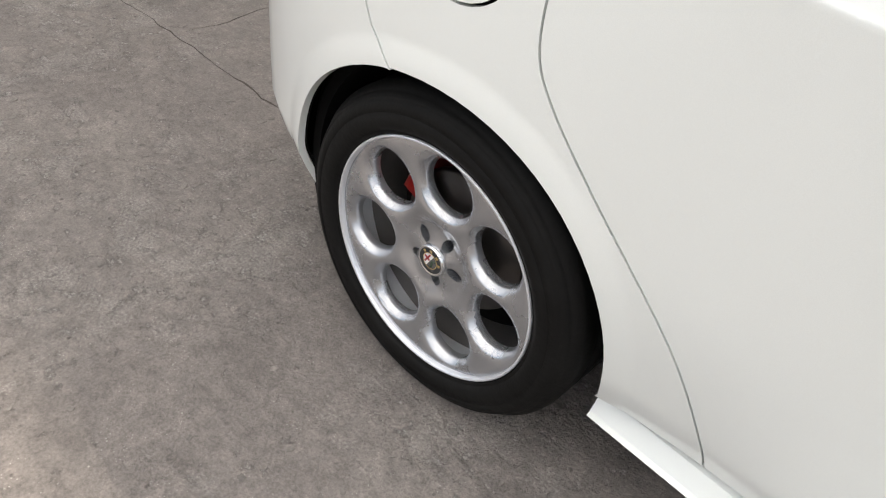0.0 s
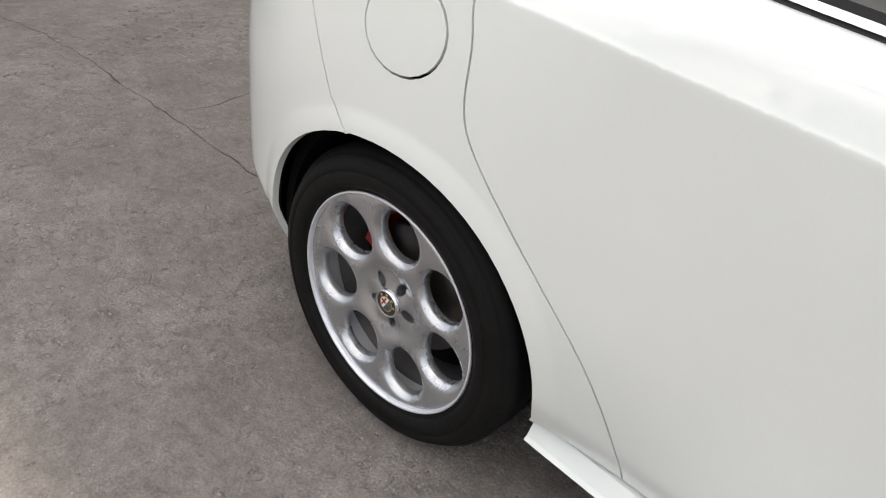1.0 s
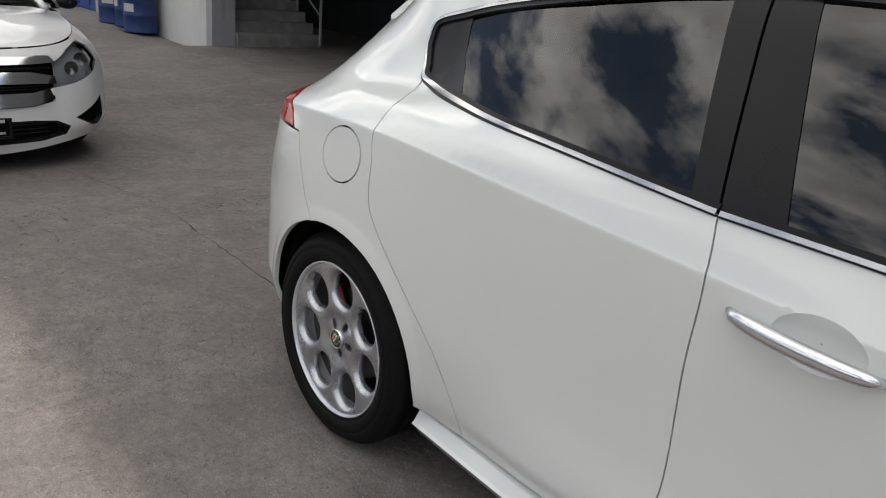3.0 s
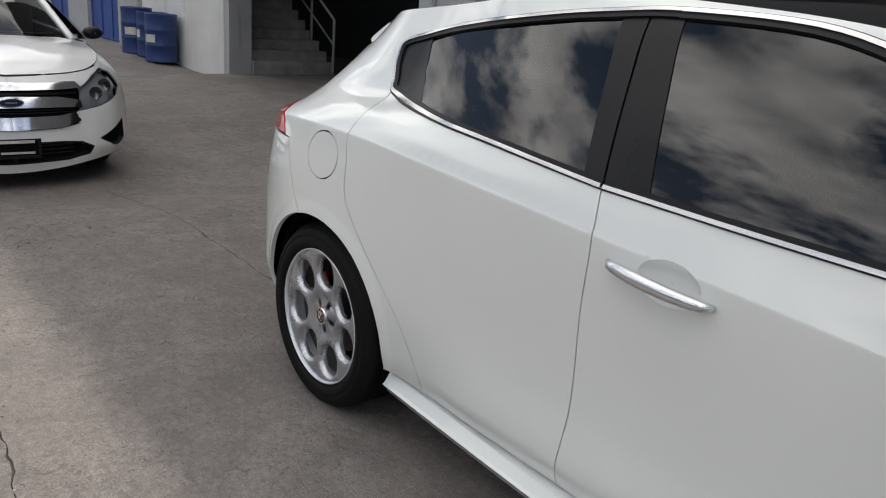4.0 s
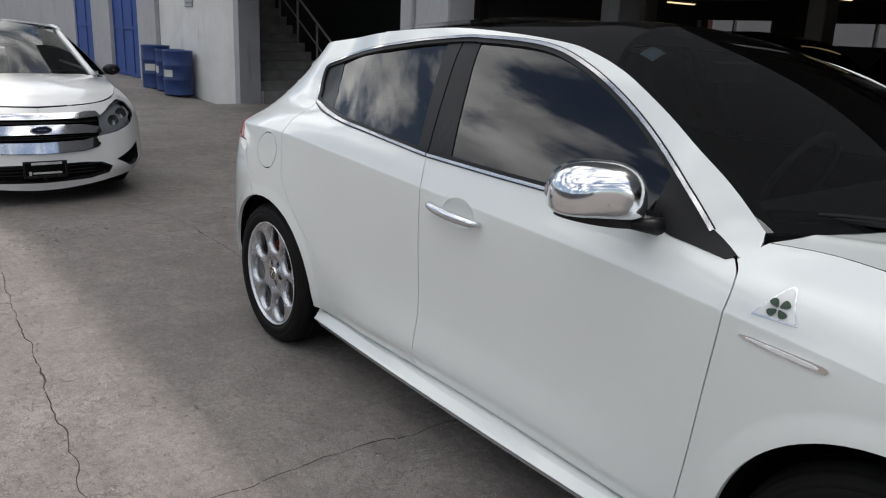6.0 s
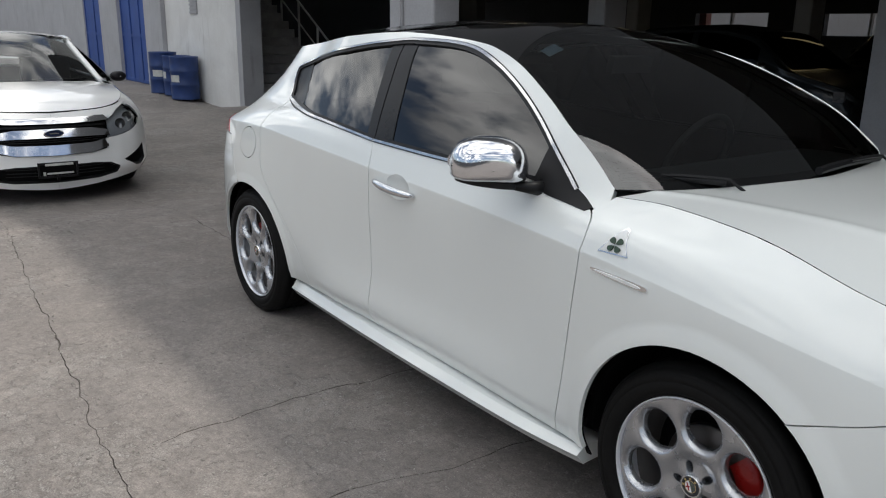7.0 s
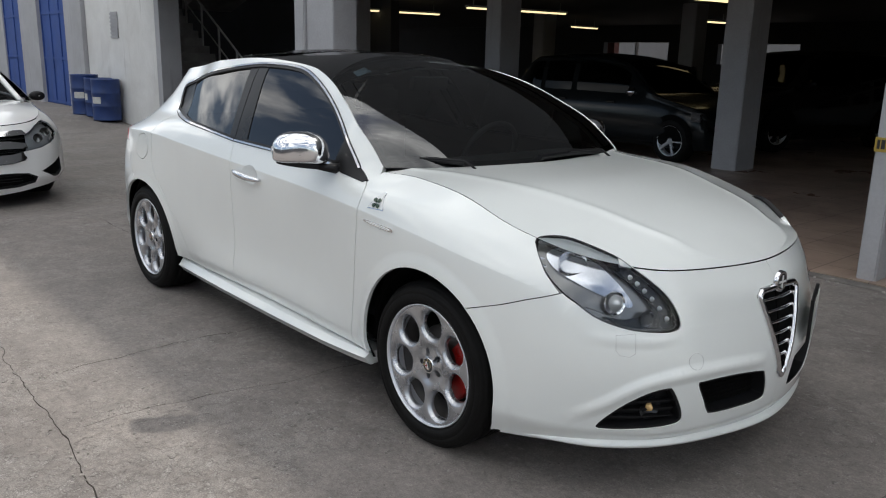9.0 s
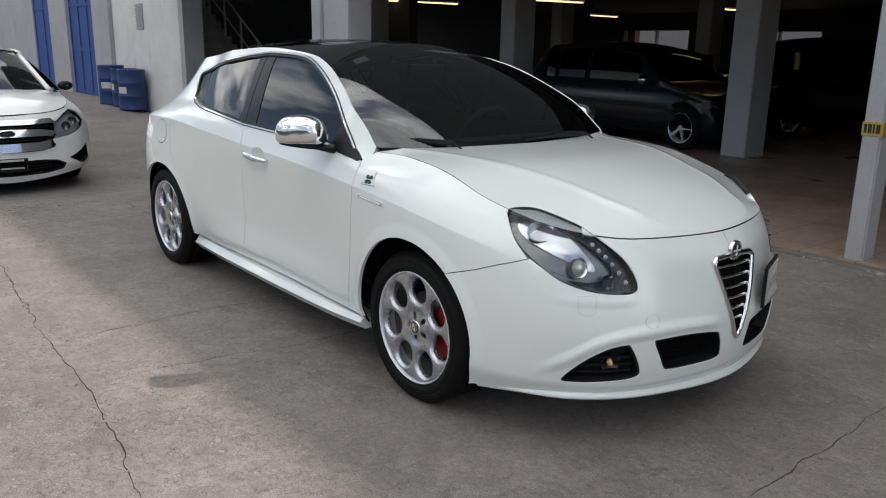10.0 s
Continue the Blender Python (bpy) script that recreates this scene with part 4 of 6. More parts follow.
    sweep_in = rounded([(3.13, .840), (3.21, .853), (3.33, .813), (3.41, .757), (3.46, .692), (3.445, .677), (3.365, .712), (3.255, .757), (3.165, .80)], 4)
    both("lamp_wing", SKIN.panel(sweep_in, inward=.041, gap=0, depth=.01, step=.03), LAMP_SILVER, lamps)
    mask = rounded([(3.30, .850), (3.382, .822), (3.462, .776), (3.548, .712), (3.592, .645), (3.588, .609), (3.526, .605), (3.43, .618), (3.36, .645), (3.43, .640), (3.52, .655), (3.515, .690), (3.46, .745), (3.38, .797)], 4)
    both("lamp_mask", SKIN.panel(mask, inward=.032, gap=0, depth=.012, step=.03), GLOSS_BLACK, lamps)
    for k in range(6):
        t = k / 5
        s, z = 3.450 + .122 * t, .768 - .132 * t + .012 * math.sin(math.pi * t)
        both("running_light", bowl(s, z, .0085, .0, .006), BADGE_WHITE, lamps)
    for k in range(3):
        both("lamp_rib", bowl(3.118 + .016 * k, .815 - .022 * k, .012, .004, 0, .35), LAMP_SILVER, lamps)

    # --- grille, badge, intakes, plate
    gr = [(p[0], p[1]) for p in GRILLE]
    rim = [tuple(p) for p in shrunk(dense(gr, .02), .020)]
    ring = [tuple(SKIN.at(q[0], q[1]) + SKIN.normal(q[0], q[1]) * .003) for q in shrunk(dense(gr, .015), .009)]
    shield = part("grille", tube(ring, .0105, 10, closed=True), CHROME, car, "chrome shield grille with six bars", smooth=True)
    part("shield_band", SKIN.panel(gr, [rim], inward=-.004, gap=.001, depth=.016, fine=.015), CHROME, shield)
    part("grille_back", SKIN.panel(gr, inward=.035, gap=-.004, depth=.01), UNDERSIDE, shield)
    for k in range(6):
        z = .645 - .040 * k
        w = .118 - .0165 * k
        bow = [tuple(SKIN.at(4.05 + w * q, z + .006) - SKIN.normal(4.05 + w * q, z) * (.004 + .004 * q * q)) for q in np.linspace(-1, 1, 13)]
        part("grille_bar", tube(bow, .0058, 8), CHROME, shield, smooth=True)
    e0 = SKIN.at(4.05, .705) + Vector((.006, 0, 0))
    em = part("nose_emblem", moved(turned([(.0, .012), (.026, .012), (.030, .014), (.037, .012), (.038, 0)], 36), Matrix.Translation(e0) @ Matrix.Rotation(radians(-90), 4, "Z") @ Matrix.Rotation(radians(0), 4, "X")), CHROME, car, "round chrome nose emblem", smooth=True)
    part("emblem_face", moved(turned([(.0, .0135), (.027, .0132)], 28), Matrix.Translation(e0) @ Matrix.Rotation(radians(-90), 4, "Z")), LAMP_DARK, em)
    part("emblem_cross", moved(join(block_data(-.003, .0135, -.022, .003, .016, .022), block_data(-.022, .0135, -.003, .022, .016, .003)), Matrix.Translation(e0) @ Matrix.Rotation(radians(-90), 4, "Z")), BADGE_WHITE, em)
    pockets = both("fog_pocket", SKIN.panel(FOG_POCKET, inward=.045, gap=-.004, depth=.004, step=.03), BLACK_TRIM)
    both("pocket_wall", (lambda d: (d[0], d[1], d[2]))(SKIN.panel(FOG_POCKET, [[tuple(p) for p in shrunk(dense(FOG_POCKET, .02), .006)]], inward=.004, gap=-.001, depth=.045)), BLACK_TRIM, pockets)

    def at_pocket(s, z, r, deep, squash=1.0, proud=0.0):
        n0 = (SKIN.normal(s, z) + Vector((.8, 0, 0))).normalized()
        c0 = SKIN.at(s, z) - SKIN.normal(s, z) * .030
        t0 = n0.cross(Vector((0, 0, 1))).normalized()
        b0 = t0.cross(n0)
        return grid(lambda q, a: tuple(c0 + (t0 * math.cos(a) * squash + b0 * math.sin(a)) * r * q + n0 * (deep * (q * q - 1) + proud * (1 - q * q))), [.02, .4, .7, 1.0], list(np.linspace(0, 2 * math.pi, 21)))
    both("fog_lamp", at_pocket(3.525, .338, .040, .02), LAMP_DARK, pockets, "round fog lamp")
    both("fog_bulb", at_pocket(3.520, .342, .017, .0, .7, .02), LENS_WARM, pockets)
    for k in range(3):
        z = .305 + .028 * k
        both("pocket_slat", SKIN.panel([(3.39 + .03 * k, z), (3.60, z), (3.60, z + .006), (3.39 + .03 * k, z + .006)], inward=.022, gap=0, depth=.02, fine=.03), BLACK_TRIM, pockets)
    mouths = both("side_intake", SKIN.panel(SIDE_INTAKE, inward=.05, gap=-.004, depth=.004), UNDERSIDE)
    wall = [tuple(p) for p in shrunk(dense(SIDE_INTAKE, .02), .004)]
    both("intake_wall", SKIN.panel(SIDE_INTAKE, [wall], inward=.003, gap=-.001, depth=.05), BLACK_TRIM, mouths)
    for k in range(5):
        z = .330 + .018 * k
        both("intake_slat", SKIN.panel([(3.70, z), (3.945, z), (3.945, z + .004), (3.70, z + .004)], inward=.042, gap=0, depth=.006, fine=.04), UNDERSIDE, mouths)
    washer = [(3.392, .593), (3.455, .597), (3.455, .535), (3.437, .525), (3.406, .530), (3.394, .545)]
    caps = both("washer_cap", SKIN.panel(washer, inward=-.0008, gap=.0, depth=.002), WHITE)
    both("cap_seam", SKIN.panel(washer, [[tuple(q) for q in shrunk(dense(washer, .01), .0010)]], inward=-.0012, gap=.0, depth=.001, fine=.01), CAP_SEAM, caps)
    eye = [(3.650 + .024 * math.cos(a), .498 + .026 * math.sin(a)) for a in np.linspace(0, 2 * math.pi, 19)[:-1]]
    tow = part("tow_cap", SKIN.panel(eye, inward=-.0008, gap=0, depth=.002), WHITE, car)
    part("cap_seam", SKIN.panel(eye, [[tuple(q) for q in shrunk(dense(eye, .01), .0009)]], inward=-.0012, gap=0, depth=.001, fine=.01), CAP_SEAM, tow)
    # splitter lip
    lip = pchip(LINES_Z[0])
    def splitter(s, v):
        p = SKIN.at(s, lip(s) + .004)
        n0 = SKIN.normal(s, lip(s) + .03)
        n0 = Vector((n0.x, n0.y, 0)).normalized()
        k = max(0, (s - 3.0) / 1.05)
        grow = min(1, max(0, (s - 3.02) / .38))
        grow = grow * grow * (3 - 2 * grow)
        prof = ((-.12, -.006), (.0, -.010), (.018 + .012 * k, -.006), (.022 + .012 * k, .004), (.012 + .006 * k, .016), (-.012, .03))
        o, h = prof[v]
        if 1 < v < 5:
            o, h = -.004 + (o + .004) * grow, -.002 + (h + .002) * grow
        return tuple(p + n0 * o + Vector((0, 0, h)))
    both("splitter", (lambda g: (g[0], [tuple(reversed(q)) for q in g[1]]))(grid(splitter, list(np.linspace(3.02, 4.05, 30)), range(6))), WHITE)
    thing_plate(car)
    # wipers
    def wiper(x0, y0, x1, y1, name="wiper"):
        pts = [(x0 + (x1 - x0) * t, y0 + (y1 - y0) * t, 1.018 + .006 * math.sin(math.pi * t) - .004 * t) for t in np.linspace(0, 1, 10)]
        w = part(name, tube(pts, .013, 8), BLACK_TRIM, car)
        part("wiper_arm", tube([(p[0] + .012, p[1], p[2] + .008) for p in pts[4:]] + [(x1 + .05, y1 + .02, .992)], .005, 6), BLACK_TRIM, w)
    wiper(2.165, -.70, 2.385, -.44)
    wiper(2.445, -.05, 2.40, .42)

    # --- underside, wheel wells, cabin
    part("tail_pan", block(-.545, -.68, .285, -.452, .68, .46), UNDERSIDE, car)
    for sgn in (1, -1):
        part("mud_liner", block(-.445, min(-.752 * sgn, -.50 * sgn), .285, -.375, max(-.752 * sgn, -.50 * sgn), .50), UNDERSIDE, car)
    part("floor_pan", block(-.45, -.60, .20, 2.95, .60, .34), UNDERSIDE, car)
    for c in (FRONT_ARCH, REAR_ARCH):
        arc = math.pi * (1.22 if c is REAR_ARCH else 1.04)
        for sgn in (1, -1):
            v, f = turned(([(c[2] + .13, -.10)] if c is REAR_ARCH else []) + [(c[2] + .030, -.197), (c[2] + .004, -.202), (c[2] + .004, 0)], 40, "y", arc)
            disc_v, disc_f = turned([(.02, .0), (c[2] + .004, .0)], 40, "y", arc)
            rot = Matrix.Rotation(radians(3.6) if sgn > 0 else arc - math.pi - radians(3.6), 4, "Y")
            w = join(moved((v, f), rot), moved((disc_v, disc_f), rot))
            mtx = Matrix.Translation((c[0], -.60 * sgn, c[1])) @ (Matrix.Identity(4) if sgn > 0 else Matrix.Rotation(math.pi, 4, "Z"))
            part("wheel_well", moved(w, mtx), UNDERSIDE, car)
    part("dashboard", grid(lambda u, v: (2.36 - .55 * u, -.70 + 1.40 * v, .955 + .02 * math.sin(math.pi * u) - .30 * max(0, u - .8) * 3), list(np.linspace(0, 1, 12)), list(np.linspace(0, 1, 20))), CABIN, car, smooth=True)
    part("steering_wheel", moved(tube([(.185 * math.cos(a), .185 * math.sin(a), 0) for a in np.linspace(0, 2 * math.pi, 33)[:-1]], .014, 8, True), pose(1.72, .36, .93, 0, -66, 0)), CABIN, car, smooth=True)
    part("rear_view_mirror", moved((lambda g: g)(block_data(-.015, -.11, -.03, .015, .11, .03)), pose(1.64, 0, 1.30, 0, 12, 0)), CABIN, car)
    for y in (-.36, .36):
        s = part("front_seat", seat_mesh(.98, y), SEAT_CLOTH, car, smooth=True)
        part("head_rest", block(.70, y - .13, 1.08, .80, y + .13, 1.26, .035, 3), SEAT_CLOTH, s, smooth=True)
    part("rear_bench", block(.0, -.60, .55, .22, .60, 1.02, .05, 3), SEAT_CLOTH, car, smooth=True)
    part("cabin_floor", block(.0, -.70, .35, 2.2, .70, .45), CABIN, car)
    part("headlining", grid(lambda s, u: crown(s, u * .96, -.035), list(np.linspace(1.6, -.4, 14)), us[::2]), CABIN, car, smooth=True)
    tag = grid(lambda a, b: tuple(Vector(screen(.86 + .065 * a, .58 + .16 * b, .006))), [0, .5, 1], [0, .5, 1])
    part("screen_sticker", tag, GLASS_STICKER, glass, "pale blue paper sticker")
    return car


def block_data(x0, y0, z0, x1, y1, z1):
    v = [(x, y, z) for x in (x0, x1) for y in (y0, y1) for z in (z0, z1)]
    return v, [(0, 1, 3, 2), (4, 6, 7, 5), (0, 4, 5, 1), (2, 3, 7, 6), (0, 2, 6, 4), (1, 5, 7, 3)]


def seat_mesh(x, y):
    bm = block(x - .38, y - .24, .62, x - .22, y + .24, 1.10, .06, 3)
    b2 = block(x - .30, y - .25, .45, x + .28, y + .25, .62, .06, 3)
    me = bpy.data.meshes.new("tmp")
    b2.to_mesh(me)
    b2.free()
    bm.from_mesh(me)
    bpy.data.meshes.remove(me)
    return bm


def thing_plate(car):
    """The plate beside the shield grille, on the far side of the nose."""
    m = pose(3.552, .258, .545, 0, 0, 20)
    holder = part("plate_holder", moved(block_data(-.012, -.130, -.080, .0, .130, .080), m), BLACK_TRIM, car, "plate in a black frame")
    part("plate", moved(block_data(.0, -.115, -.068, .004, .115, .068), m), LABEL_PAPER, holder)
    for y0, y1 in ((-.09, -.03), (-.01, .03), (.05, .09)):
        part("plate_bar", moved(block_data(.004, y0, -.022, .005, y1, .022), m), COLUMN_PAINT, holder)
    return holder


# ---- wheels ----
def alloy_face():
    """The seven-hole face of the wheel, its outer side towards -y: each hole sits in a dished ring."""
    R, HOLE, LIP, RING = .2285, .0540, .0625, .1570

    def depth(r):
        return -(.013 * math.sin(min(1, r / .224) * math.pi) + .024 * (r / .224) ** 2)
    outer = [(R * math.cos(a), R * math.sin(a)) for a in np.linspace(0, 2 * math.pi, 127)[:-1]]
    centres = [(RING * math.cos(a), RING * math.sin(a)) for a in (radians(90 + 360 / 7 * (k + .5)) for k in range(7))]
    circle = lambda c, r, n: [(c[0] + r * math.cos(t), c[1] + r * math.sin(t)) for t in np.linspace(0, 2 * math.pi, n + 1)[:-1]]
    holes = [circle(c, HOLE, 44) for c in centres]
    bolts, studs = [], [(.047 * math.cos(a), .047 * math.sin(a), a) for a in (radians(90 + 72 * k) for k in range(5))]
    for x, z, a in studs:
        bolts.append([(x + .0165 * math.cos(t) * math.cos(a) - .0110 * math.sin(t) * math.sin(a), z + .0165 * math.cos(t) * math.sin(a) + .0110 * math.sin(t) * math.cos(a)) for t in np.linspace(0, 2 * math.pi, 21)[:-1]])
    inner = []
    for r in np.arange(.006, R - .003, .0065):
        k = max(6, int(2 * math.pi * r / .0075))
        inner += [(r * math.cos(2 * math.pi * i / k), r * math.sin(2 * math.pi * i / k)) for i in range(k)]
    inner = np.array(inner)
    ok = np.ones(len(inner), bool)
    for c in centres:
        ok &= np.hypot(inner[:, 0] - c[0], inner[:, 1] - c[1]) > LIP + .0045
    for h in bolts:
        h = np.array(h)
        ok &= ~inside(inner, h) & (away(inner, h) > .003)
    rings = [p for c in centres for r in (HOLE + .003, HOLE + .006, LIP - .0008, LIP + .0012) for p in circle(c, r, 44)]
    v2, faces = tiling(np.array(outer), [np.array(h) for h in holes + bolts], np.vstack([inner[ok], np.array(rings)]))

    def height(x, z):
        r = math.hypot(x, z)
        y = depth(r)
        near = min(math.hypot(x - c[0], z - c[1]) for c in centres)
        q = min(1, max(0, (LIP - near) / (LIP - HOLE)))
        y += .0110 * q ** 1.25 + .0040 * math.exp(-max(near - LIP, 0) / .007)      # the dished ring round each hole
        y -= .010 * math.exp(-(r / .034) ** 4)                                       # boss of the hub
        y += .006 * math.exp(-((r - .066) / .016) ** 2)                              # the waist between boss and spokes
        nb = min(math.hypot(x - a, z - b) for a, b, _ in studs)
        y += .003 * math.exp(-max(nb - .016, 0) / .006)
        y += .004 * max(0, (r - .219) / .0095) ** 2                                  # the outer edge turns in
        return y
    verts = [(float(x), height(float(x), float(z)), float(z)) for x, z in v2]
    fl = [tuple(q) for q in faces]
    a, b, c = (Vector(verts[i]) for i in fl[0])
    if (b - a).cross(c - a).y > 0:
        fl = [tuple(reversed(q)) for q in fl]
    for loop, deep, grow in [(h, .016, 1.0) for h in holes] + [(h, .022, .9) for h in bolts]:
        k, m = len(verts), len(loop)
        cx, cz = np.mean(np.array(loop), 0)
        for x, z in loop:
            y = height(x, z)
            verts += [(x, y, z), (cx + (x - cx) * .97, y + .003, cz + (z - cz) * .97), (cx + (x - cx) * .95 * grow, y + deep, cz + (z - cz) * .95 * grow)]
        for i in range(m):
            j = (i + 1) % m
            for q in (0, 1):
                fl.append((k + 3 * i + q, k + 3 * i + q + 1, k + 3 * j + q + 1, k + 3 * j + q))
        if deep > .02:
            fl.append(tuple(k + 3 * i + 2 for i in range(m)))
    return verts, fl


def wheels(car):
    face = alloy_face()
    tyre_prof = [(.220, .045), (.224, .010), (.229, -.014), (.2345, -.028), (.238, -.0325), (.241, -.0305), (.2425, -.0345), (.252, -.0395), (.272, -.042), (.2735, -.0400), (.276, -.0400), (.2775, -.0415), (.292, -.036), (.2935, -.0335), (.296, -.033), (.2975, -.0325), (.304, -.024), (.3055, -.0195), (.307, -.019), (.3105, -.012)]
    tread = [(.3165, -.006)] + [q for k in range(5) for q in ((.3175, .002 + .038 * k), (.3175, .030 + .038 * k), (.311, .032 + .038 * k), (.311, .038 + .038 * k))] + [(.3105, .198), (.295, .222), (.25, .23), (.222, .20)]
    tyre = turned(tyre_prof + tread, 96)
    rings = tyre
    lip = turned([(.2335, -.026), (.2335, -.030), (.2318, -.032), (.2290, -.031), (.2275, -.024), (.2215, .012), (.2195, .040)], 72)
    well = turned([(.2195, .0401), (.204, .052), (.196, .10), (.194, .17), (.220, .20)], 72)
    spots = ((0, -.806), (2.634, -.806))
    meshes = {}
    for x, y in spots:
        for sgn in (1, -1):
            turn0 = pose(x, y * sgn, .315, 0, 0, 0 if sgn > 0 else 180)
            spin = pose(0, 0, 0, 0, 31 if x < 1 else -22, 0)
            key = "w"
            if key not in meshes:
                w = part("wheel", rings, RUBBER, car, "low-profile black tyre on a silver alloy wheel", turn0, smooth=True)
                r = part("rim", face, ALLOY, w, "silver seven-hole alloy", spin, smooth=True)
                b = part("rim_barrel", lip, ALLOY_BARREL, w, smooth=True)
                meshes[key] = (w.data, r.data, b.data)
            else:
                w = part("wheel", meshes[key][0], RUBBER, car, "low-profile black tyre on a silver alloy wheel", turn0)
                r = part("rim", meshes[key][1], ALLOY, w, "silver seven-hole alloy", spin)
                b = part("rim_barrel", meshes[key][2], ALLOY_BARREL, w)
            # the deep part of the barrel is coloured dark as shaded, its lip left bright
            part("rim_well", well, RIM_WELL_SHADE, w, smooth=True)
            part("wheel_back", turned([(.02, .092), (.19, .105), (.196, .11)], 40), UNDERSIDE, w, smooth=True)
            part("brake_disc", turned([(.03, .060), (.135, .060), (.138, .066), (.138, .082), (.03, .085)], 48), BRAKE_IRON, w, smooth=True)
            cal = turned([(.088, .045), (.150, .045), (.158, .060), (.158, .10), (.088, .10)], 20, "y", radians(100 if x > 1 else 36))
            base = -53 if x > 1 else 122
            cv = [(c if sgn > 0 else (-c[0], c[1], c[2])) for c in moved(cal, Matrix.Rotation(radians(-base), 4, "Y"))[0]]
            part("brake_caliper", (cv, cal[1]), CALIPER_RED, w, "red brake caliper", smooth=True)
            hub = part("hub_emblem", turned([(.0, -.0185), (.0255, -.0185), (.0275, -.0205), (.0295, -.0195), (.0300, -.008), (.030, .0)], 36), CHROME, w, smooth=True)
            flat = lambda r0, r1, y, a0=0, a1=360: [((r * math.cos(radians(a)), y, r * math.sin(radians(a)))) for a in np.linspace(a0, a1, 25) for r in (r0, r1)]
            strip = [(2 * i, 2 * i + 1, 2 * i + 3, 2 * i + 2) for i in range(24)]
            part("emblem_ring", (flat(.0165, .0255, -.0192), strip), LAMP_DARK, w)
            for q in (24, 67, 112, 155):
                part("emblem_mark", moved((flat(.0185, .0235, -.0196, q, q + 16), strip), spin), EMBLEM_GOLD, w)
            part("emblem_edge", (flat(.0155, .0168, -.0197), strip), EMBLEM_GOLD, w)
            part("emblem_field", moved((flat(.0, .0155, -.0192, 90, 270), strip), spin), BADGE_WHITE, w)
            part("emblem_field", moved((flat(.0, .0155, -.0192, -90, 90), strip), spin), LAMP_GREY, w)
            part("emblem_shield", moved(join(block_data(-.014, -.0202, -.0018, -.001, -.0194, .0018), block_data(-.0085, -.0202, -.011, -.0052, -.0194, .011)), spin), CALIPER_RED, w)
            part("emblem_shield", moved(tube([(.006 + .003 * math.sin(t * 2.2), -.0196, -.010 + .0058 * t) for t in np.linspace(0, 3.4, 9)], .0017, 6), spin), LEAF_GREEN, w, smooth=True)


car = hatchback()
wheels(car)


# ---- the yard ----
def setting(name, data, mat, label, category="", m=None, smooth=False):
    return tagged(part(name, data, mat, None, "", m, smooth), label, category, "", "structure")


CRACKS = [
    [(-9.0, -1.25), (-5.5, -1.42), (-2.47, -1.616), (-.91, -1.73), (.01, -1.776), (.90, -1.845), (1.67, -1.854), (2.35, -1.914), (2.60, -1.96), (3.4, -2.07), (5.0, -2.2)],
    [(1.10, -1.79), (1.07, -1.60), (1.06, -1.44), (1.03, -1.14), (1.08, -.80), (1.05, .1), (1.1, 1.4), (1.08, 2.9)],
    [(1.68, -1.84), (1.69, -1.62), (1.73, -1.24), (1.807, -.927), (1.82, -.40)],
    [(-4.0, -.40), (-2.67, -.397), (-2.09, -.406), (-1.59, -.41), (-1.16, -.415), (-.5, -.42)],
    [(-1.59, -.405), (-1.596, -.167), (-1.62, .5), (-1.65, 1.6), (-1.7, 2.8)],
    [(-4.25, -.2), (-4.33, .67), (-4.45, 1.57), (-4.5, 2.8)],
    [(3.95, -1.6), (3.904, -.39), (3.90, .233), (3.892, .70), (3.85, 2.8)]]


def yard():
    loops = []
    rng = random.Random(4)
    for c in CRACKS:
        pts = []
        for a, b in zip(c, c[1:]):
            k = max(1, int(math.dist(a, b) / .035))
            pts += [(a[0] + (b[0] - a[0]) * i / k, a[1] + (b[1] - a[1]) * i / k) for i in range(k)]
        pts.append(c[-1])
        pts = [(x + noise.noise((x * 7, y * 7, 3)) * .022 + rng.uniform(-.004, .004), y + noise.noise((x * 7, y * 7, 9)) * .022 + rng.uniform(-.004, .004)) for x, y in pts]
        left, right = [], []
        for i, p in enumerate(pts):
            a, b = pts[max(i - 1, 0)], pts[min(i + 1, len(pts) - 1)]
            t = Vector((b[0] - a[0], b[1] - a[1])).normalized()
            w = (.0014 + .0062 * max(0, noise.noise((p[0] * 2.3, p[1] * 2.3, 1)) + .2) ** 1.3 + .014 * max(0, noise.noise((p[0] * 11, p[1] * 11, 4)) - .22)) * .5 * min(1, i / 6, (len(pts) - 1 - i) / 6) + .0004
            left.append((p[0] - t.y * w, p[1] + t.x * w))
            right.append((p[0] + t.y * w, p[1] - t.x * w))
        loops.append((left, pts, right))
    return loops


GROUND_BOX = (-15.5, -5.0, 8.0, 3.0)


def swale(x):
    """The yard dips a little where water drains across it."""
    def ease(t):
        t = min(max(t, 0), 1)
        return t * t * (3 - 2 * t)
    return -.175 * ease((-2.2 - x) / 2.0) * ease((x + 14.5) / 3.0)


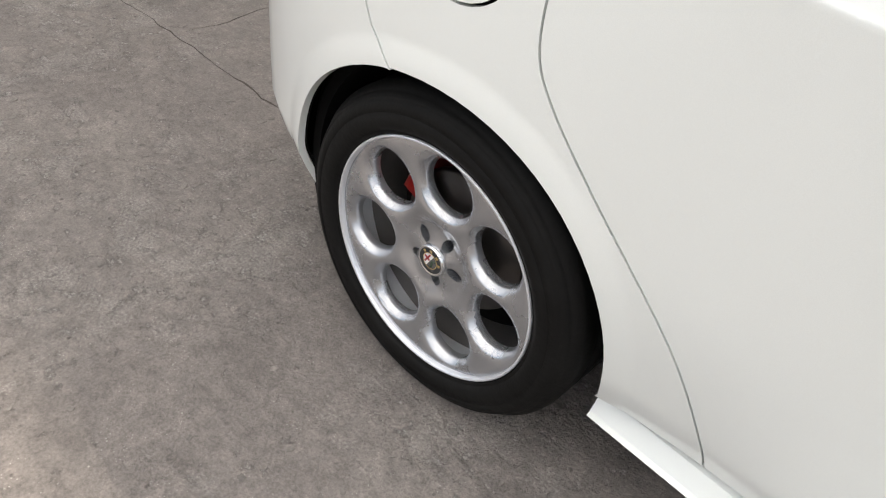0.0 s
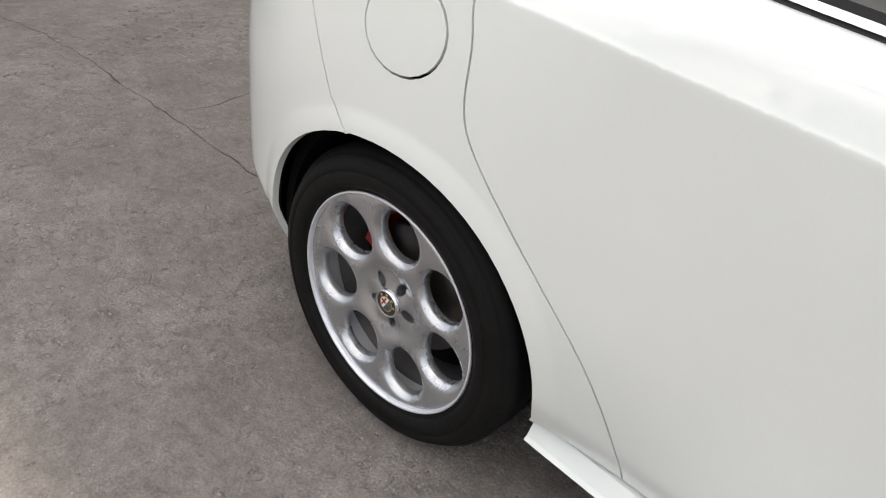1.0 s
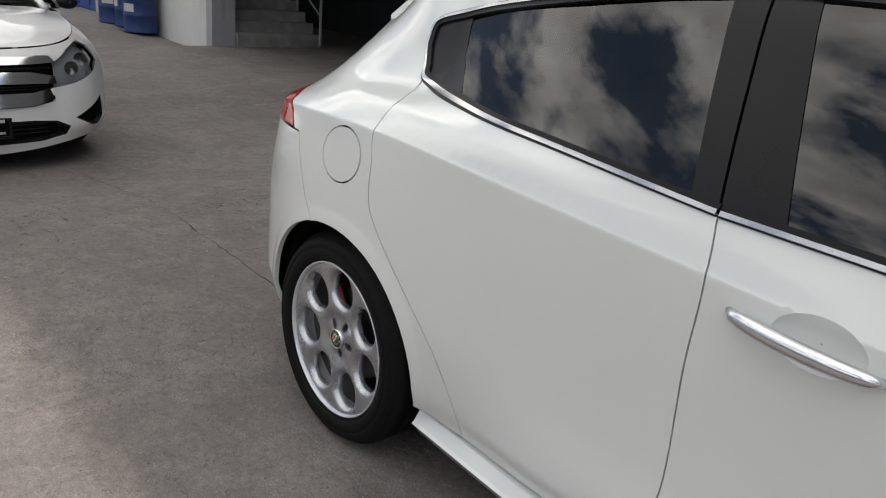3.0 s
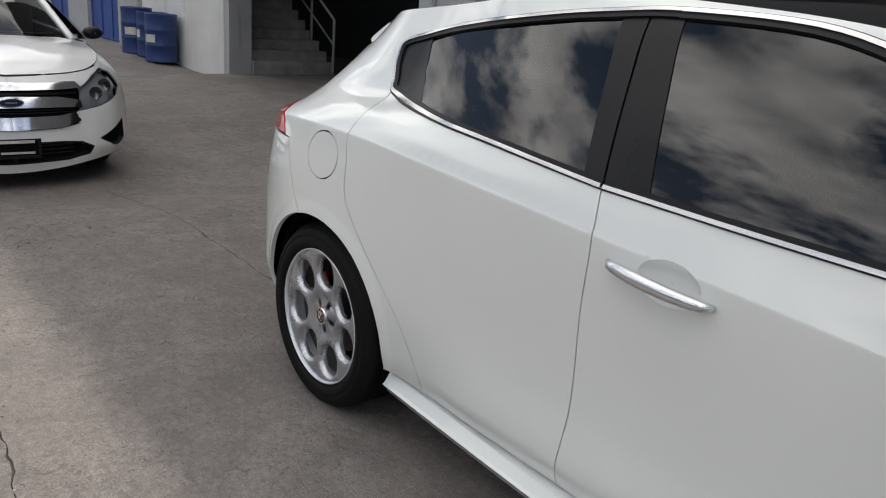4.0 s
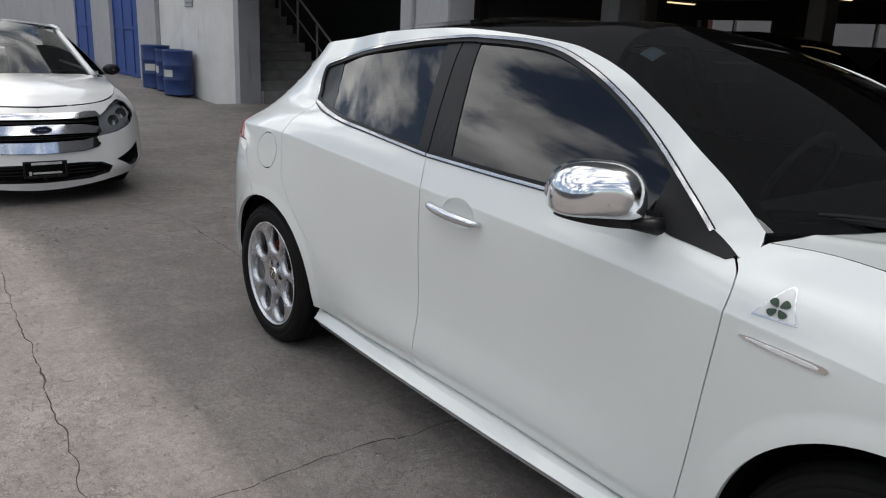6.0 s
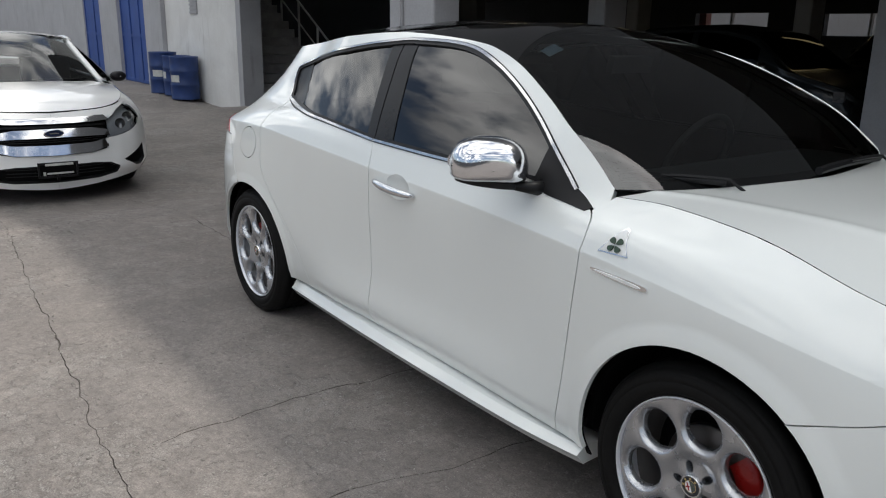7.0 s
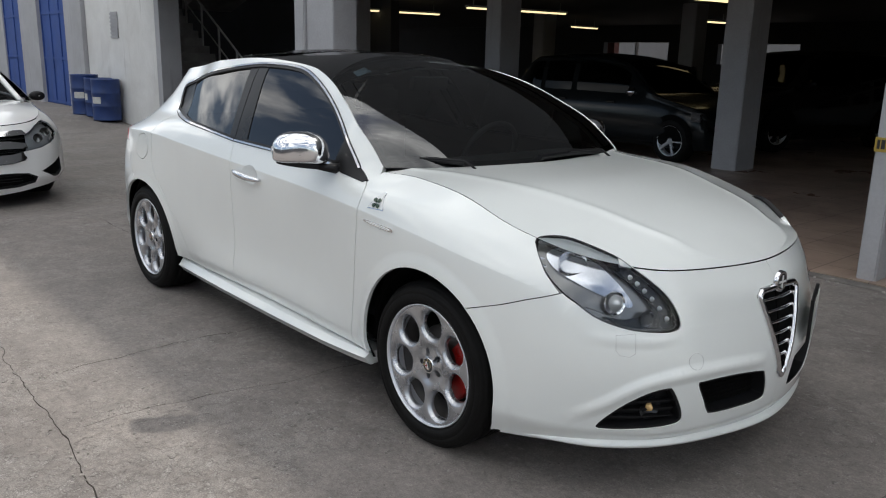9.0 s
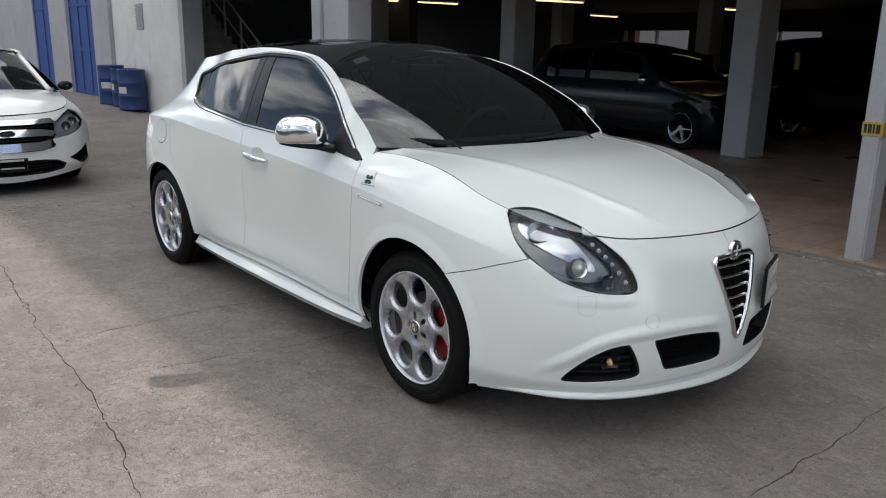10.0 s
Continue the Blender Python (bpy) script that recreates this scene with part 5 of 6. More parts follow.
def ground():
    """One sheet to the horizon, with worn cracks let into it."""
    x0, y0, x1, y1 = GROUND_BOX
    far = 400.0
    pts, edges, low = [], [], []
    for x, y in ((-far, -far), (far, -far), (far, far), (-far, far)):
        pts.append((x, y))
    edges += [(0, 1), (1, 2), (2, 3), (3, 0)]
    for left, mid, right in yard():
        for k, line in enumerate((left, mid, right)):
            s = len(pts)
            pts += line
            edges += [(s + i, s + i + 1) for i in range(len(line) - 1)]
            if k == 1:
                low += line[2:-2]
    g = np.arange(x0, x1 + .01, .5)
    pts += [(float(x) + .013, float(y) + .017) for x in g for y in np.arange(y0, y1 + .01, .5)]
    v, _, f, _, _, _ = mathutils.geometry.delaunay_2d_cdt([Vector(p) for p in pts], edges, [], 0, 1e-5)
    deep = {(round(x, 4), round(y, 4)) for x, y in low}
    verts = [(p.x, p.y, swale(p.x) - .007 if (round(p.x, 4), round(p.y, 4)) in deep else swale(p.x)) for p in v]
    me = bpy.data.meshes.new("ground")
    me.from_pydata(verts, [], [tuple(q) for q in f])
    me.materials.append(CONCRETE)
    me.materials.append(CRACK_DIRT)
    for p in me.polygons:
        if p.normal.z < 0:
            p.flip()
        if any(verts[i][2] < swale(verts[i][0]) - .003 for i in p.vertices):
            p.material_index = 1
    return tagged(new("ground", me), "worn grey concrete yard with cracks and stains", "ground", "", "structure")


ground()


# ---- the building: an open garage on columns, shops with blue doors beside it ----
FACE_Y, DECK_Z, TALL = 3.0, 2.75, 7.75
APRON_RAMP = ([(-10.97, 2.94, -.055), (-4.402, 2.94, -.055), (-4.402, 1.75, -.19), (-10.97, 1.75, -.19), (-10.97, 2.94, -.3), (-4.402, 2.94, -.3)],
              [(0, 3, 2, 1), (0, 4, 3), (1, 2, 5), (3, 4, 5, 2)])
setting("apron", join(block_data(-11.0, 2.94, -.3, -4.402, 24, -.055), APRON_RAMP), CONCRETE, "grey concrete apron before the stair", "floor")
setting("garage_floor", block(-4.4, 2.94, -.2, 16, 24, .02), GARAGE_TILES, "brown tiled garage floor, dull and dusty", "floor")
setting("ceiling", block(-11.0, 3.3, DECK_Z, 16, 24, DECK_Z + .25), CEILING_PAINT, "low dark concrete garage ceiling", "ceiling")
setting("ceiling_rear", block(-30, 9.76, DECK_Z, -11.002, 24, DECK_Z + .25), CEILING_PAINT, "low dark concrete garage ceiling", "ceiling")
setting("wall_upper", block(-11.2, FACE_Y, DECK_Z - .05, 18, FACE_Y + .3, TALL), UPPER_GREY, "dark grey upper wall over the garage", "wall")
setting("roof_slab", block(-40, 4.05, TALL - .25, 18, 24, TALL), WALL_GREY, "flat concrete roof", "roof")
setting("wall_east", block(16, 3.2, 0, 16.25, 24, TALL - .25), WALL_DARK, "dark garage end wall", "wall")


def back_wall():
    x0, x1, y0, y1, z1 = -30.0, 16.0, 22.0, 22.25, DECK_Z
    opens = [(-14.15, -11.35, 1.15, 2.15), (-9.45, -6.7, 1.45, 2.10), (-3.4, -1.2, 1.2, 2.2)]
    pieces, x = [], x0
    for a, b, c, d in opens:
        pieces += [block_data(x, y0, 0, a, y1, z1), block_data(a, y0, 0, b, y1, c), block_data(a, y0, d, b, y1, z1)]
        x = b
    pieces.append(block_data(x, y0, 0, x1, y1, z1))
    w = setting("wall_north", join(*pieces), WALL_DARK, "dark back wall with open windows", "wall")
    for a, b, c, d in opens:
        k = 2
        for i in range(1, k):
            part("mullion", block(a + (b - a) * i / k - .03, y0 + .05, c, a + (b - a) * i / k + .03, y1 - .05, d), WALL_GREY, w)


back_wall()
setting("wall_behind", block(-45, 34, 0, 30, 34.4, 5.5), PLOT_GREY, "pale wall of the plot behind", "wall")
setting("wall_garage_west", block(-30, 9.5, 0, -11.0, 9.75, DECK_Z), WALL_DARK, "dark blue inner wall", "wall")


def yard_tree():
    """A leaning tree in the plot behind, its forked trunk seen through the back window."""
    rng = random.Random(5)
    tree = thing("tree", "dark leaning tree with a forked trunk behind the garage", "tree", pose(-14.2, 27.0, 0))
    limbs = [([(1.35, 0, -.1), (1.1, 0, .8), (.75, .05, 1.6), (.15, .1, 2.3), (-.5, .1, 3.1), (-.9, .2, 4.2)], [.20, .17, .15, .13, .10, .05]),
             ([(1.05, 0, .95), (1.25, .1, 1.7), (1.35, .15, 2.6), (1.6, .1, 3.9)], [.12, .10, .085, .04]),
             ([(.15, .1, 2.3), (.5, .3, 3.2), (.7, .4, 4.3)], [.09, .07, .03])]
    for k, (line, radius) in enumerate(limbs):
        part("trunk" if k == 0 else "limb", tube(line, radius, 10), BARK, tree, smooth=True)
    verts, faces = [], []
    tips = [Vector(line[-1]) for line, _ in limbs] + [Vector((.3, .2, 4.9)), Vector((-.2, -.3, 4.0)), Vector((1.0, .5, 4.6))]
    for _ in range(2600):
        c = rng.choice(tips) + Vector((rng.gauss(0, .42), rng.gauss(0, .42), rng.gauss(0, .30)))
        a = Vector((rng.gauss(0, 1), rng.gauss(0, 1), rng.gauss(0, .6))).normalized()
        b = a.cross(Vector((rng.gauss(0, 1), rng.gauss(0, 1), rng.gauss(0, 1)))).normalized()
        n = len(verts)
        verts += [c - a * .06, c + b * .022, c + a * .06, c - b * .022]
        faces.append((n, n + 1, n + 2, n + 3))
    part("crown", (verts, faces), LEAVES, tree)


yard_tree()
setting("wall_pier", block(-15.4, 23.2, 0, -14.55, 23.5, 3.0), PLASTER_RED, "dull red plastered pier behind the garage", "wall")


def column(name, x0, y0, x1, y1, z1=DECK_Z, label="grey painted concrete garage column"):
    return tagged(part(name, block(x0, y0, -.2, x1, y1, z1, .012, 2), COLUMN_PAINT), label, "column", "garage columns", "structure")


for i, x in enumerate((-9.9, -5.41, -.82, 3.75, 8.3)):
    column("column", x - .185, 7.44, x + .185, 7.95)
for x in (-9.9, -5.41, -.82, 3.75, 8.3):
    column("column", x - .185, 13.6, x + .185, 14.1)
post = column("post", 2.69, 3.0, 2.82, 3.19, label="slim grey post with a yellow tape tag")
part("tape", block(2.685, 2.995, .89, 2.825, 3.195, .985, .002), YELLOW_TAPE, post, "yellow tape with dark marks")
for k, (a, b) in enumerate(((.0, .018), (.026, .05), (.058, .07), (.08, .105))):
    part("tape_mark", block(2.70 + a, 2.9925, .91, 2.70 + b, 2.9952, .97), BLACK_INK, post)
column("column", -4.65, 3.0, -4.41, 3.22, label="pale painted front column")
column("column", -4.408, 3.04, -3.79, 3.4, label="broad grey front pier")
column("column", 9.4, 3.0, 9.6, 3.2, label="slim grey post")
setting("kerb", block(-4.4, 2.84, -.1, 16, 2.938, .014, .008), KERB_CONCRETE, "broken concrete edge of the garage floor", "kerb")


def tube_lamp(x0, y0, x1, y1, z=2.5):
    lamp = thing("ceiling_light", "fluorescent batten hanging under the garage ceiling", "lamp", group="garage lights")
    a = math.atan2(y1 - y0, x1 - x0)
    n = math.dist((x0, y0), (x1, y1))
    m = Matrix.Translation((x0, y0, z)) @ Matrix.Rotation(a, 4, "Z")
    part("diffuser", moved(block_data(0, -.05, 0, n, .05, .035), m), TUBE_LIGHT, lamp)
    part("body", moved(block_data(-.03, -.07, .035, n + .03, .07, .08), m), WALL_WHITE, lamp)
    for q in (.15, n - .15):
        part("hanger", moved(block_data(q - .008, -.008, .08, q + .008, .008, DECK_Z - z), m), RAIL_PAINT, lamp)


for a in ((-11.7, 8.6, -11.2, 11.2), (-8.5, 9.7, -8.0, 12.4), (-12.4, 18.0, -12.5, 19.4), (-3.0, 9.9, -2.8, 11.2), (2.0, 10.2, 2.2, 11.5), (-6.8, 16.2, -6.7, 17.5), (-1.6, 17.0, -1.5, 18.3)):
    tube_lamp(*a)

# shop front with the blue doors
WALL_Y = 3.75
setting("wall_shop", block(-15.3, WALL_Y, -.3, -11.2, WALL_Y + .3, TALL - .3), WALL_WHITE, "whitewashed wall, stained towards its foot", "wall")
setting("wall_return", block(-11.202, WALL_Y + .004, -.3, -10.98, WALL_Y + .42, TALL - .3), WALL_GREY, "grey end of the shop wall", "wall")
setting("pier_shop", block(-16.6, WALL_Y - .10, -.3, -15.32, WALL_Y + .3, TALL - .3), WALL_GREY, "grey door surround", "wall")
setting("pier_between", block(-20.7, WALL_Y - .10, -.3, -18.95, WALL_Y + .3, TALL - .3), WALL_GREY, "grey pier between the blue doors", "wall")
setting("wall_west", block(-45.0, WALL_Y - .05, -.1, -22.8, WALL_Y + .3, TALL - .3), WALL_GREY, "grey street wall", "wall")
# added, never in view: keeps low sky light off the car's lower flank
setting("flank_shade_wall", block(-45.0, -14.3, -.1, 30, -14.0, 3.0), WALL_DARK, "dark wall added out of view to shade the car's lower flank", "wall")
setting("wall_plot", block(-45.3, -30, -.1, -45.0, WALL_Y - .05, 4.0), WALL_GREY, "grey wall at the end of the yard", "wall")


def blue_door(name, x0, x1):
    d = setting(name, block(x0, WALL_Y + .02, 0, x1, WALL_Y + .07, 3.4), BLUE_DOOR, "blue painted steel workshop door", "door")
    n = max(2, round((x1 - x0) / .9))
    for i in range(n + 1):
        x = x0 + (x1 - x0) * i / n
        part("stile", block(x - .03, WALL_Y - .01, 0, x + .03, WALL_Y + .02, 3.4), BLUE_DOOR, d)
    for z in (.02, 1.15, 2.3):
        part("rail", block(x0, WALL_Y - .004, z, x1, WALL_Y + .02, z + .07), BLUE_DOOR, d)


blue_door("door_1", -18.95, -16.6)
blue_door("door_2", -22.8, -20.7)
setting("lintel", block(-22.8, WALL_Y, 3.4, -16.6, WALL_Y + .3, TALL - .3), WALL_GREY, "grey wall over the blue doors", "wall")


def wall_vent():
    v = thing("wall_vent", "tall grey vent grille in the white wall", "vent")
    part("backing", block(-13.62, WALL_Y - .012, 1.68, -13.20, WALL_Y - .004, 2.24), COLUMN_PAINT, v)
    for k in range(7):
        z = 1.69 + k * .08
        part("slat", block(-13.63, WALL_Y - .03, z, -13.19, WALL_Y - .012, z + .045), WALL_GREY, v)


wall_vent()


def barrel(x, y, turn0, tall=.88):
    b = thing("barrel", "blue steel drum with a torn paper label", "barrel", pose(x, y, swale(x), 0, 0, turn0), "blue drums by the wall")
    r = .292
    prof = [(0, .012), (r - .01, .012), (r, 0), (r + .006, .006), (r, .02)]
    for z in (.30, .58):
        prof += [(r, z - .02), (r + .010, z), (r, z + .02)]
    prof += [(r, tall - .03), (r + .007, tall - .012), (r, tall), (r - .012, tall - .004), (r - .016, tall - .02), (0, tall - .02)]
    part("drum", turned(prof, 40, "z"), BARREL_BLUE, b, smooth=True)
    lab = grid(lambda a, z: ((r + .002) * math.cos(a), (r + .002) * math.sin(a), z), list(np.linspace(radians(-88), radians(-42), 8)), [.36, .42, .5])
    part("paper_label", lab, LABEL_PAPER, b, smooth=True)
    part("bung", moved(turned([(0, .012), (.03, .012), (.032, 0)], 16, "z"), Matrix.Translation((.16, .08, tall - .02))), BARREL_BLUE, b)


barrel(-13.25, 3.40, 0)
barrel(-14.32, 3.30, 20)
barrel(-13.83, 3.44, -30, .84)


def staircase():
    st = thing("staircase", "grey concrete stair rising beside the shop wall with a steel rail", "stairs")
    x0, y0, y1, rise, going = -10.9, 4.18, 5.8, .175, .28
    for k in range(14):
        part("step", block(x0 - going * (k + 1) - .02, y0, -.25 if k < 3 else rise * (k - 2), x0 - going * k, y1, rise * (k + 1), .006), STEP_CONCRETE, st)
    slope = rise / going
    for y in (y1 - .05,):
        top = tube([(x0 + .05, y, .95), (x0 - going * 14, y, .95 + rise * 14)], .022, 8)
        midr = tube([(x0 + .05, y, .50), (x0 - going * 14, y, .50 + rise * 14)], .016, 8)
        part("hand_rail", top, RAIL_PAINT, st, smooth=True)
        part("middle_rail", midr, RAIL_PAINT, st, smooth=True)
        for k in range(0, 15, 3):
            part("baluster", block(x0 - going * k - .018 + .05, y - .018, rise * k, x0 - going * k + .018 + .05, y + .018, .95 + rise * k), RAIL_PAINT, st)
    up = [(x0 - going * 14, y1 + .12, 2.45), (x0 + 1.6, y1 + .12, 4.2), (x0 + 1.6, y1 + .12, 4.45), (x0 - going * 14, y1 + .12, 2.70)]
    part("upper_flight", ([(p[0], p[1] + q, p[2]) for q in (0, 1.3) for p in up], [(0, 1, 2, 3), (7, 6, 5, 4), (0, 4, 5, 1), (1, 5, 6, 2), (2, 6, 7, 3), (3, 7, 4, 0)]), STEP_CONCRETE, st)


staircase()
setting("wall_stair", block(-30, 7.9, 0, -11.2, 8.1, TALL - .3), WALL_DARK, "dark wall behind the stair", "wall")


def crumbs():
    """Loose bits of broken concrete, thickest along the cracks."""
    rng = random.Random(21)
    verts, faces = [], []

    def bit(x, y, r):
        k, m = len(verts), rng.randint(5, 7)
        h = r * rng.uniform(.5, .9)
        ring = [(x + r * rng.uniform(.7, 1.1) * math.cos(2 * math.pi * i / m), y + r * rng.uniform(.7, 1.1) * math.sin(2 * math.pi * i / m)) for i in range(m)]
        z = swale(x)
        verts.extend([(a, b, z - .001) for a, b in ring] + [(x + (a - x) * .6, y + (b - y) * .6, z + h) for a, b in ring])
        faces.extend([(k + i, k + (i + 1) % m, k + m + (i + 1) % m, k + m + i) for i in range(m)])
        faces.append(tuple(k + m + i for i in range(m)))
    for line in CRACKS[:3]:
        for a, b in zip(line, line[1:]):
            for _ in range(int(math.dist(a, b) * 34)):
                t = rng.random()
                bit(a[0] + (b[0] - a[0]) * t + rng.gauss(0, .03), a[1] + (b[1] - a[1]) * t + rng.gauss(0, .03), rng.uniform(.0015, .0075) * rng.uniform(.6, 1.2))
    for _ in range(420):
        x, y = rng.uniform(-4, 4.5), rng.uniform(-2.6, 1.8)
        if y > -.95 and -.9 < x < 3.7:
            continue
        bit(x, y, rng.uniform(.001, .0038))
    for _ in range(260):                              # the broken edge before the garage floor
        x = rng.uniform(-1.5, 8.5)
        bit(x, 2.90 - abs(rng.gauss(0, .05)), rng.uniform(.006, .026) * rng.uniform(.5, 1.2))
    me = bpy.data.meshes.new("concrete_crumbs")
    me.from_pydata(verts, [], faces)
    me.materials.append(CRUMB)
    return tagged(new("concrete_crumbs", me), "pale crumbs of broken concrete scattered on the yard", "rubble", "", "stuff")


crumbs()


def flakes():
    """Thin scabs of the old skin still standing on the worn yard, in drifts."""
    rng = random.Random(77)
    verts, faces = [], []

    def scab(x, y, r):
        k, m, z = len(verts), rng.randint(8, 12), swale(x)
        turn0, long = rng.uniform(0, 6.28), rng.uniform(1.0, 1.9)
        h = rng.uniform(.0008, .0020)
        ring = []
        for i in range(m):
            a = 2 * math.pi * i / m
            q = r * rng.uniform(.55, 1.15)
            u, v = q * long * math.cos(a), q * math.sin(a)
            ring.append((x + u * math.cos(turn0) - v * math.sin(turn0), y + u * math.sin(turn0) + v * math.cos(turn0)))
        verts.extend([(a, b, z - .001) for a, b in ring] + [(x + (a - x) * .90, y + (b - y) * .90, z + h * rng.uniform(.5, 1.1)) for a, b in ring] + [(x, y, z + h * .8)])
        for i in range(m):
            j = (i + 1) % m
            faces.append((k + i, k + j, k + m + j, k + m + i))
            faces.append((k + m + i, k + m + j, k + 2 * m))
    n = 0
    while n < 5200:
        x, y = rng.uniform(-4.2, 5.0), rng.uniform(-2.9, 1.6)
        if y > -.82 and -.75 < x < 3.5:
            continue
        if noise.noise((x * 1.1, y * 1.1, 5.0)) + .5 * noise.noise((x * 4.0, y * 4.0, 2.0)) < rng.uniform(-.25, .45):
            continue
        scab(x, y, .0025 + .0085 * rng.random() ** 2.6)
        n += 1
    me = bpy.data.meshes.new("concrete_flakes")
    me.from_pydata(verts, [], faces)
    me.materials.append(FLAKE)
    return tagged(new("concrete_flakes", me), "thin pale scabs of scaled concrete on the yard", "rubble", "", "stuff")


flakes()


# ---- the white saloon behind, facing the yard ----
SALOON_PLAN_X = [(-5.5, -4.8), (-5.2, -4.77), (-4.9, -4.66), (-4.5, -4.4), (-3.5, -3.5), (-2.5, -2.5), (-1.5, -1.5), (-.95, -.96), (-.6, -.63), (-.35, -.41), (-.1, -.215), (.15, -.085), (.4, -.02), (.62, 0), (.84, -.02)]
SALOON_PLAN_Y = [(-5.5, 0), (-5.2, -.35), (-4.9, -.65), (-4.5, -.84), (-3.5, -.905), (-2.5, -.912), (-1.5, -.912), (-.95, -.905), (-.6, -.865), (-.35, -.775), (-.1, -.63), (.15, -.44), (.4, -.22), (.62, 0), (.84, .22)]
SALOON_Z = ([(-5.5, .24), (-1.3, .20), (-.6, .215), (-.1, .19), (.3, .145), (.62, .125), (.84, .125)], [(-5.5, .36), (-1.3, .33), (.84, .26)], [(-5.5, .55), (-1.3, .50), (.84, .45)],
            [(-5.5, .80), (-3, .76), (-1.4, .72), (-.6, .68), (.84, .62)], [(-5.5, .92), (-3, .87), (-1.4, .83), (-.6, .78), (-.1, .735), (.84, .71)],
            [(-5.5, 1.0), (-4.5, 1.0), (-3, .975), (-2, .95), (-1.4, .935), (-.95, .915), (-.6, .875), (-.35, .845), (-.1, .82), (.15, .805), (.84, .79)])
SALOON_IN = ([(-5.5, .05), (-1.5, .07), (-.6, .01), (-.2, -.01), (.3, .04), (.84, .06)], [(-5.5, 0), (-1.5, .02), (-.6, -.045), (-.2, -.06), (.05, -.03), (.16, -.006), (.84, 0)], [(-5.5, 0), (-1.2, .0), (-.6, -.045), (-.2, -.055), (.0, -.03), (.14, .004), (.84, .012)],
             [(-5.5, .01), (-1.5, .0), (-.6, -.02), (-.2, -.02), (.0, .0), (.14, .02), (.84, .03)], [(-5.5, .04), (-1.5, .015), (-.6, .035), (.84, .055)],
             [(-5.5, .11), (-3, .07), (-1.5, .075), (-1.2, .13), (-.95, .15), (-.6, .15), (-.35, .135), (.15, .11), (.84, .10)])
SALOON = Skin(SALOON_PLAN_X, SALOON_PLAN_Y, SALOON_Z, SALOON_IN, ((.15, .07), (.30, .155), (.42, .25), (.46, .33)), -1.25, [(-5.5, 1.0), (0, 1.0)])


def simple_wheel(parent, x, y, z, r=.325, spokes=7, width=.21):
    """A road wheel whose outer side looks to -y for y < 0."""
    m = pose(x, y, z, 0, 0, 0 if y < 0 else 180)
    w = part("wheel", turned([(.20, .03), (.215, -.02), (.24, -.035), (r - .03, -.035), (r - .008, -.015), (r, .0), (r, width - .03), (r - .02, width), (.2, width)], 40), RUBBER, parent, "black tyre on a silver wheel", m, smooth=True)
    part("rim", turned([(.222, -.028), (.216, -.032), (.205, -.015), (.195, .10)], 40), ALLOY_BARREL, w, smooth=True)
    arms = []
    for k in range(spokes):
        a = 2 * math.pi * k / spokes
        arm = block_data(.035, -.016, -.020, .212, .012, .020)
        arms.append(moved(arm, Matrix.Rotation(a, 4, "Y")))
    hub = turned([(0, -.024), (.04, -.024), (.055, -.012), (.055, .02)], 20)
    part("spokes", join(hub, *arms), ALLOY, w)
    part("wheel_back", turned([(.02, .06), (.20, .07)], 24), UNDERSIDE, w)
    return w


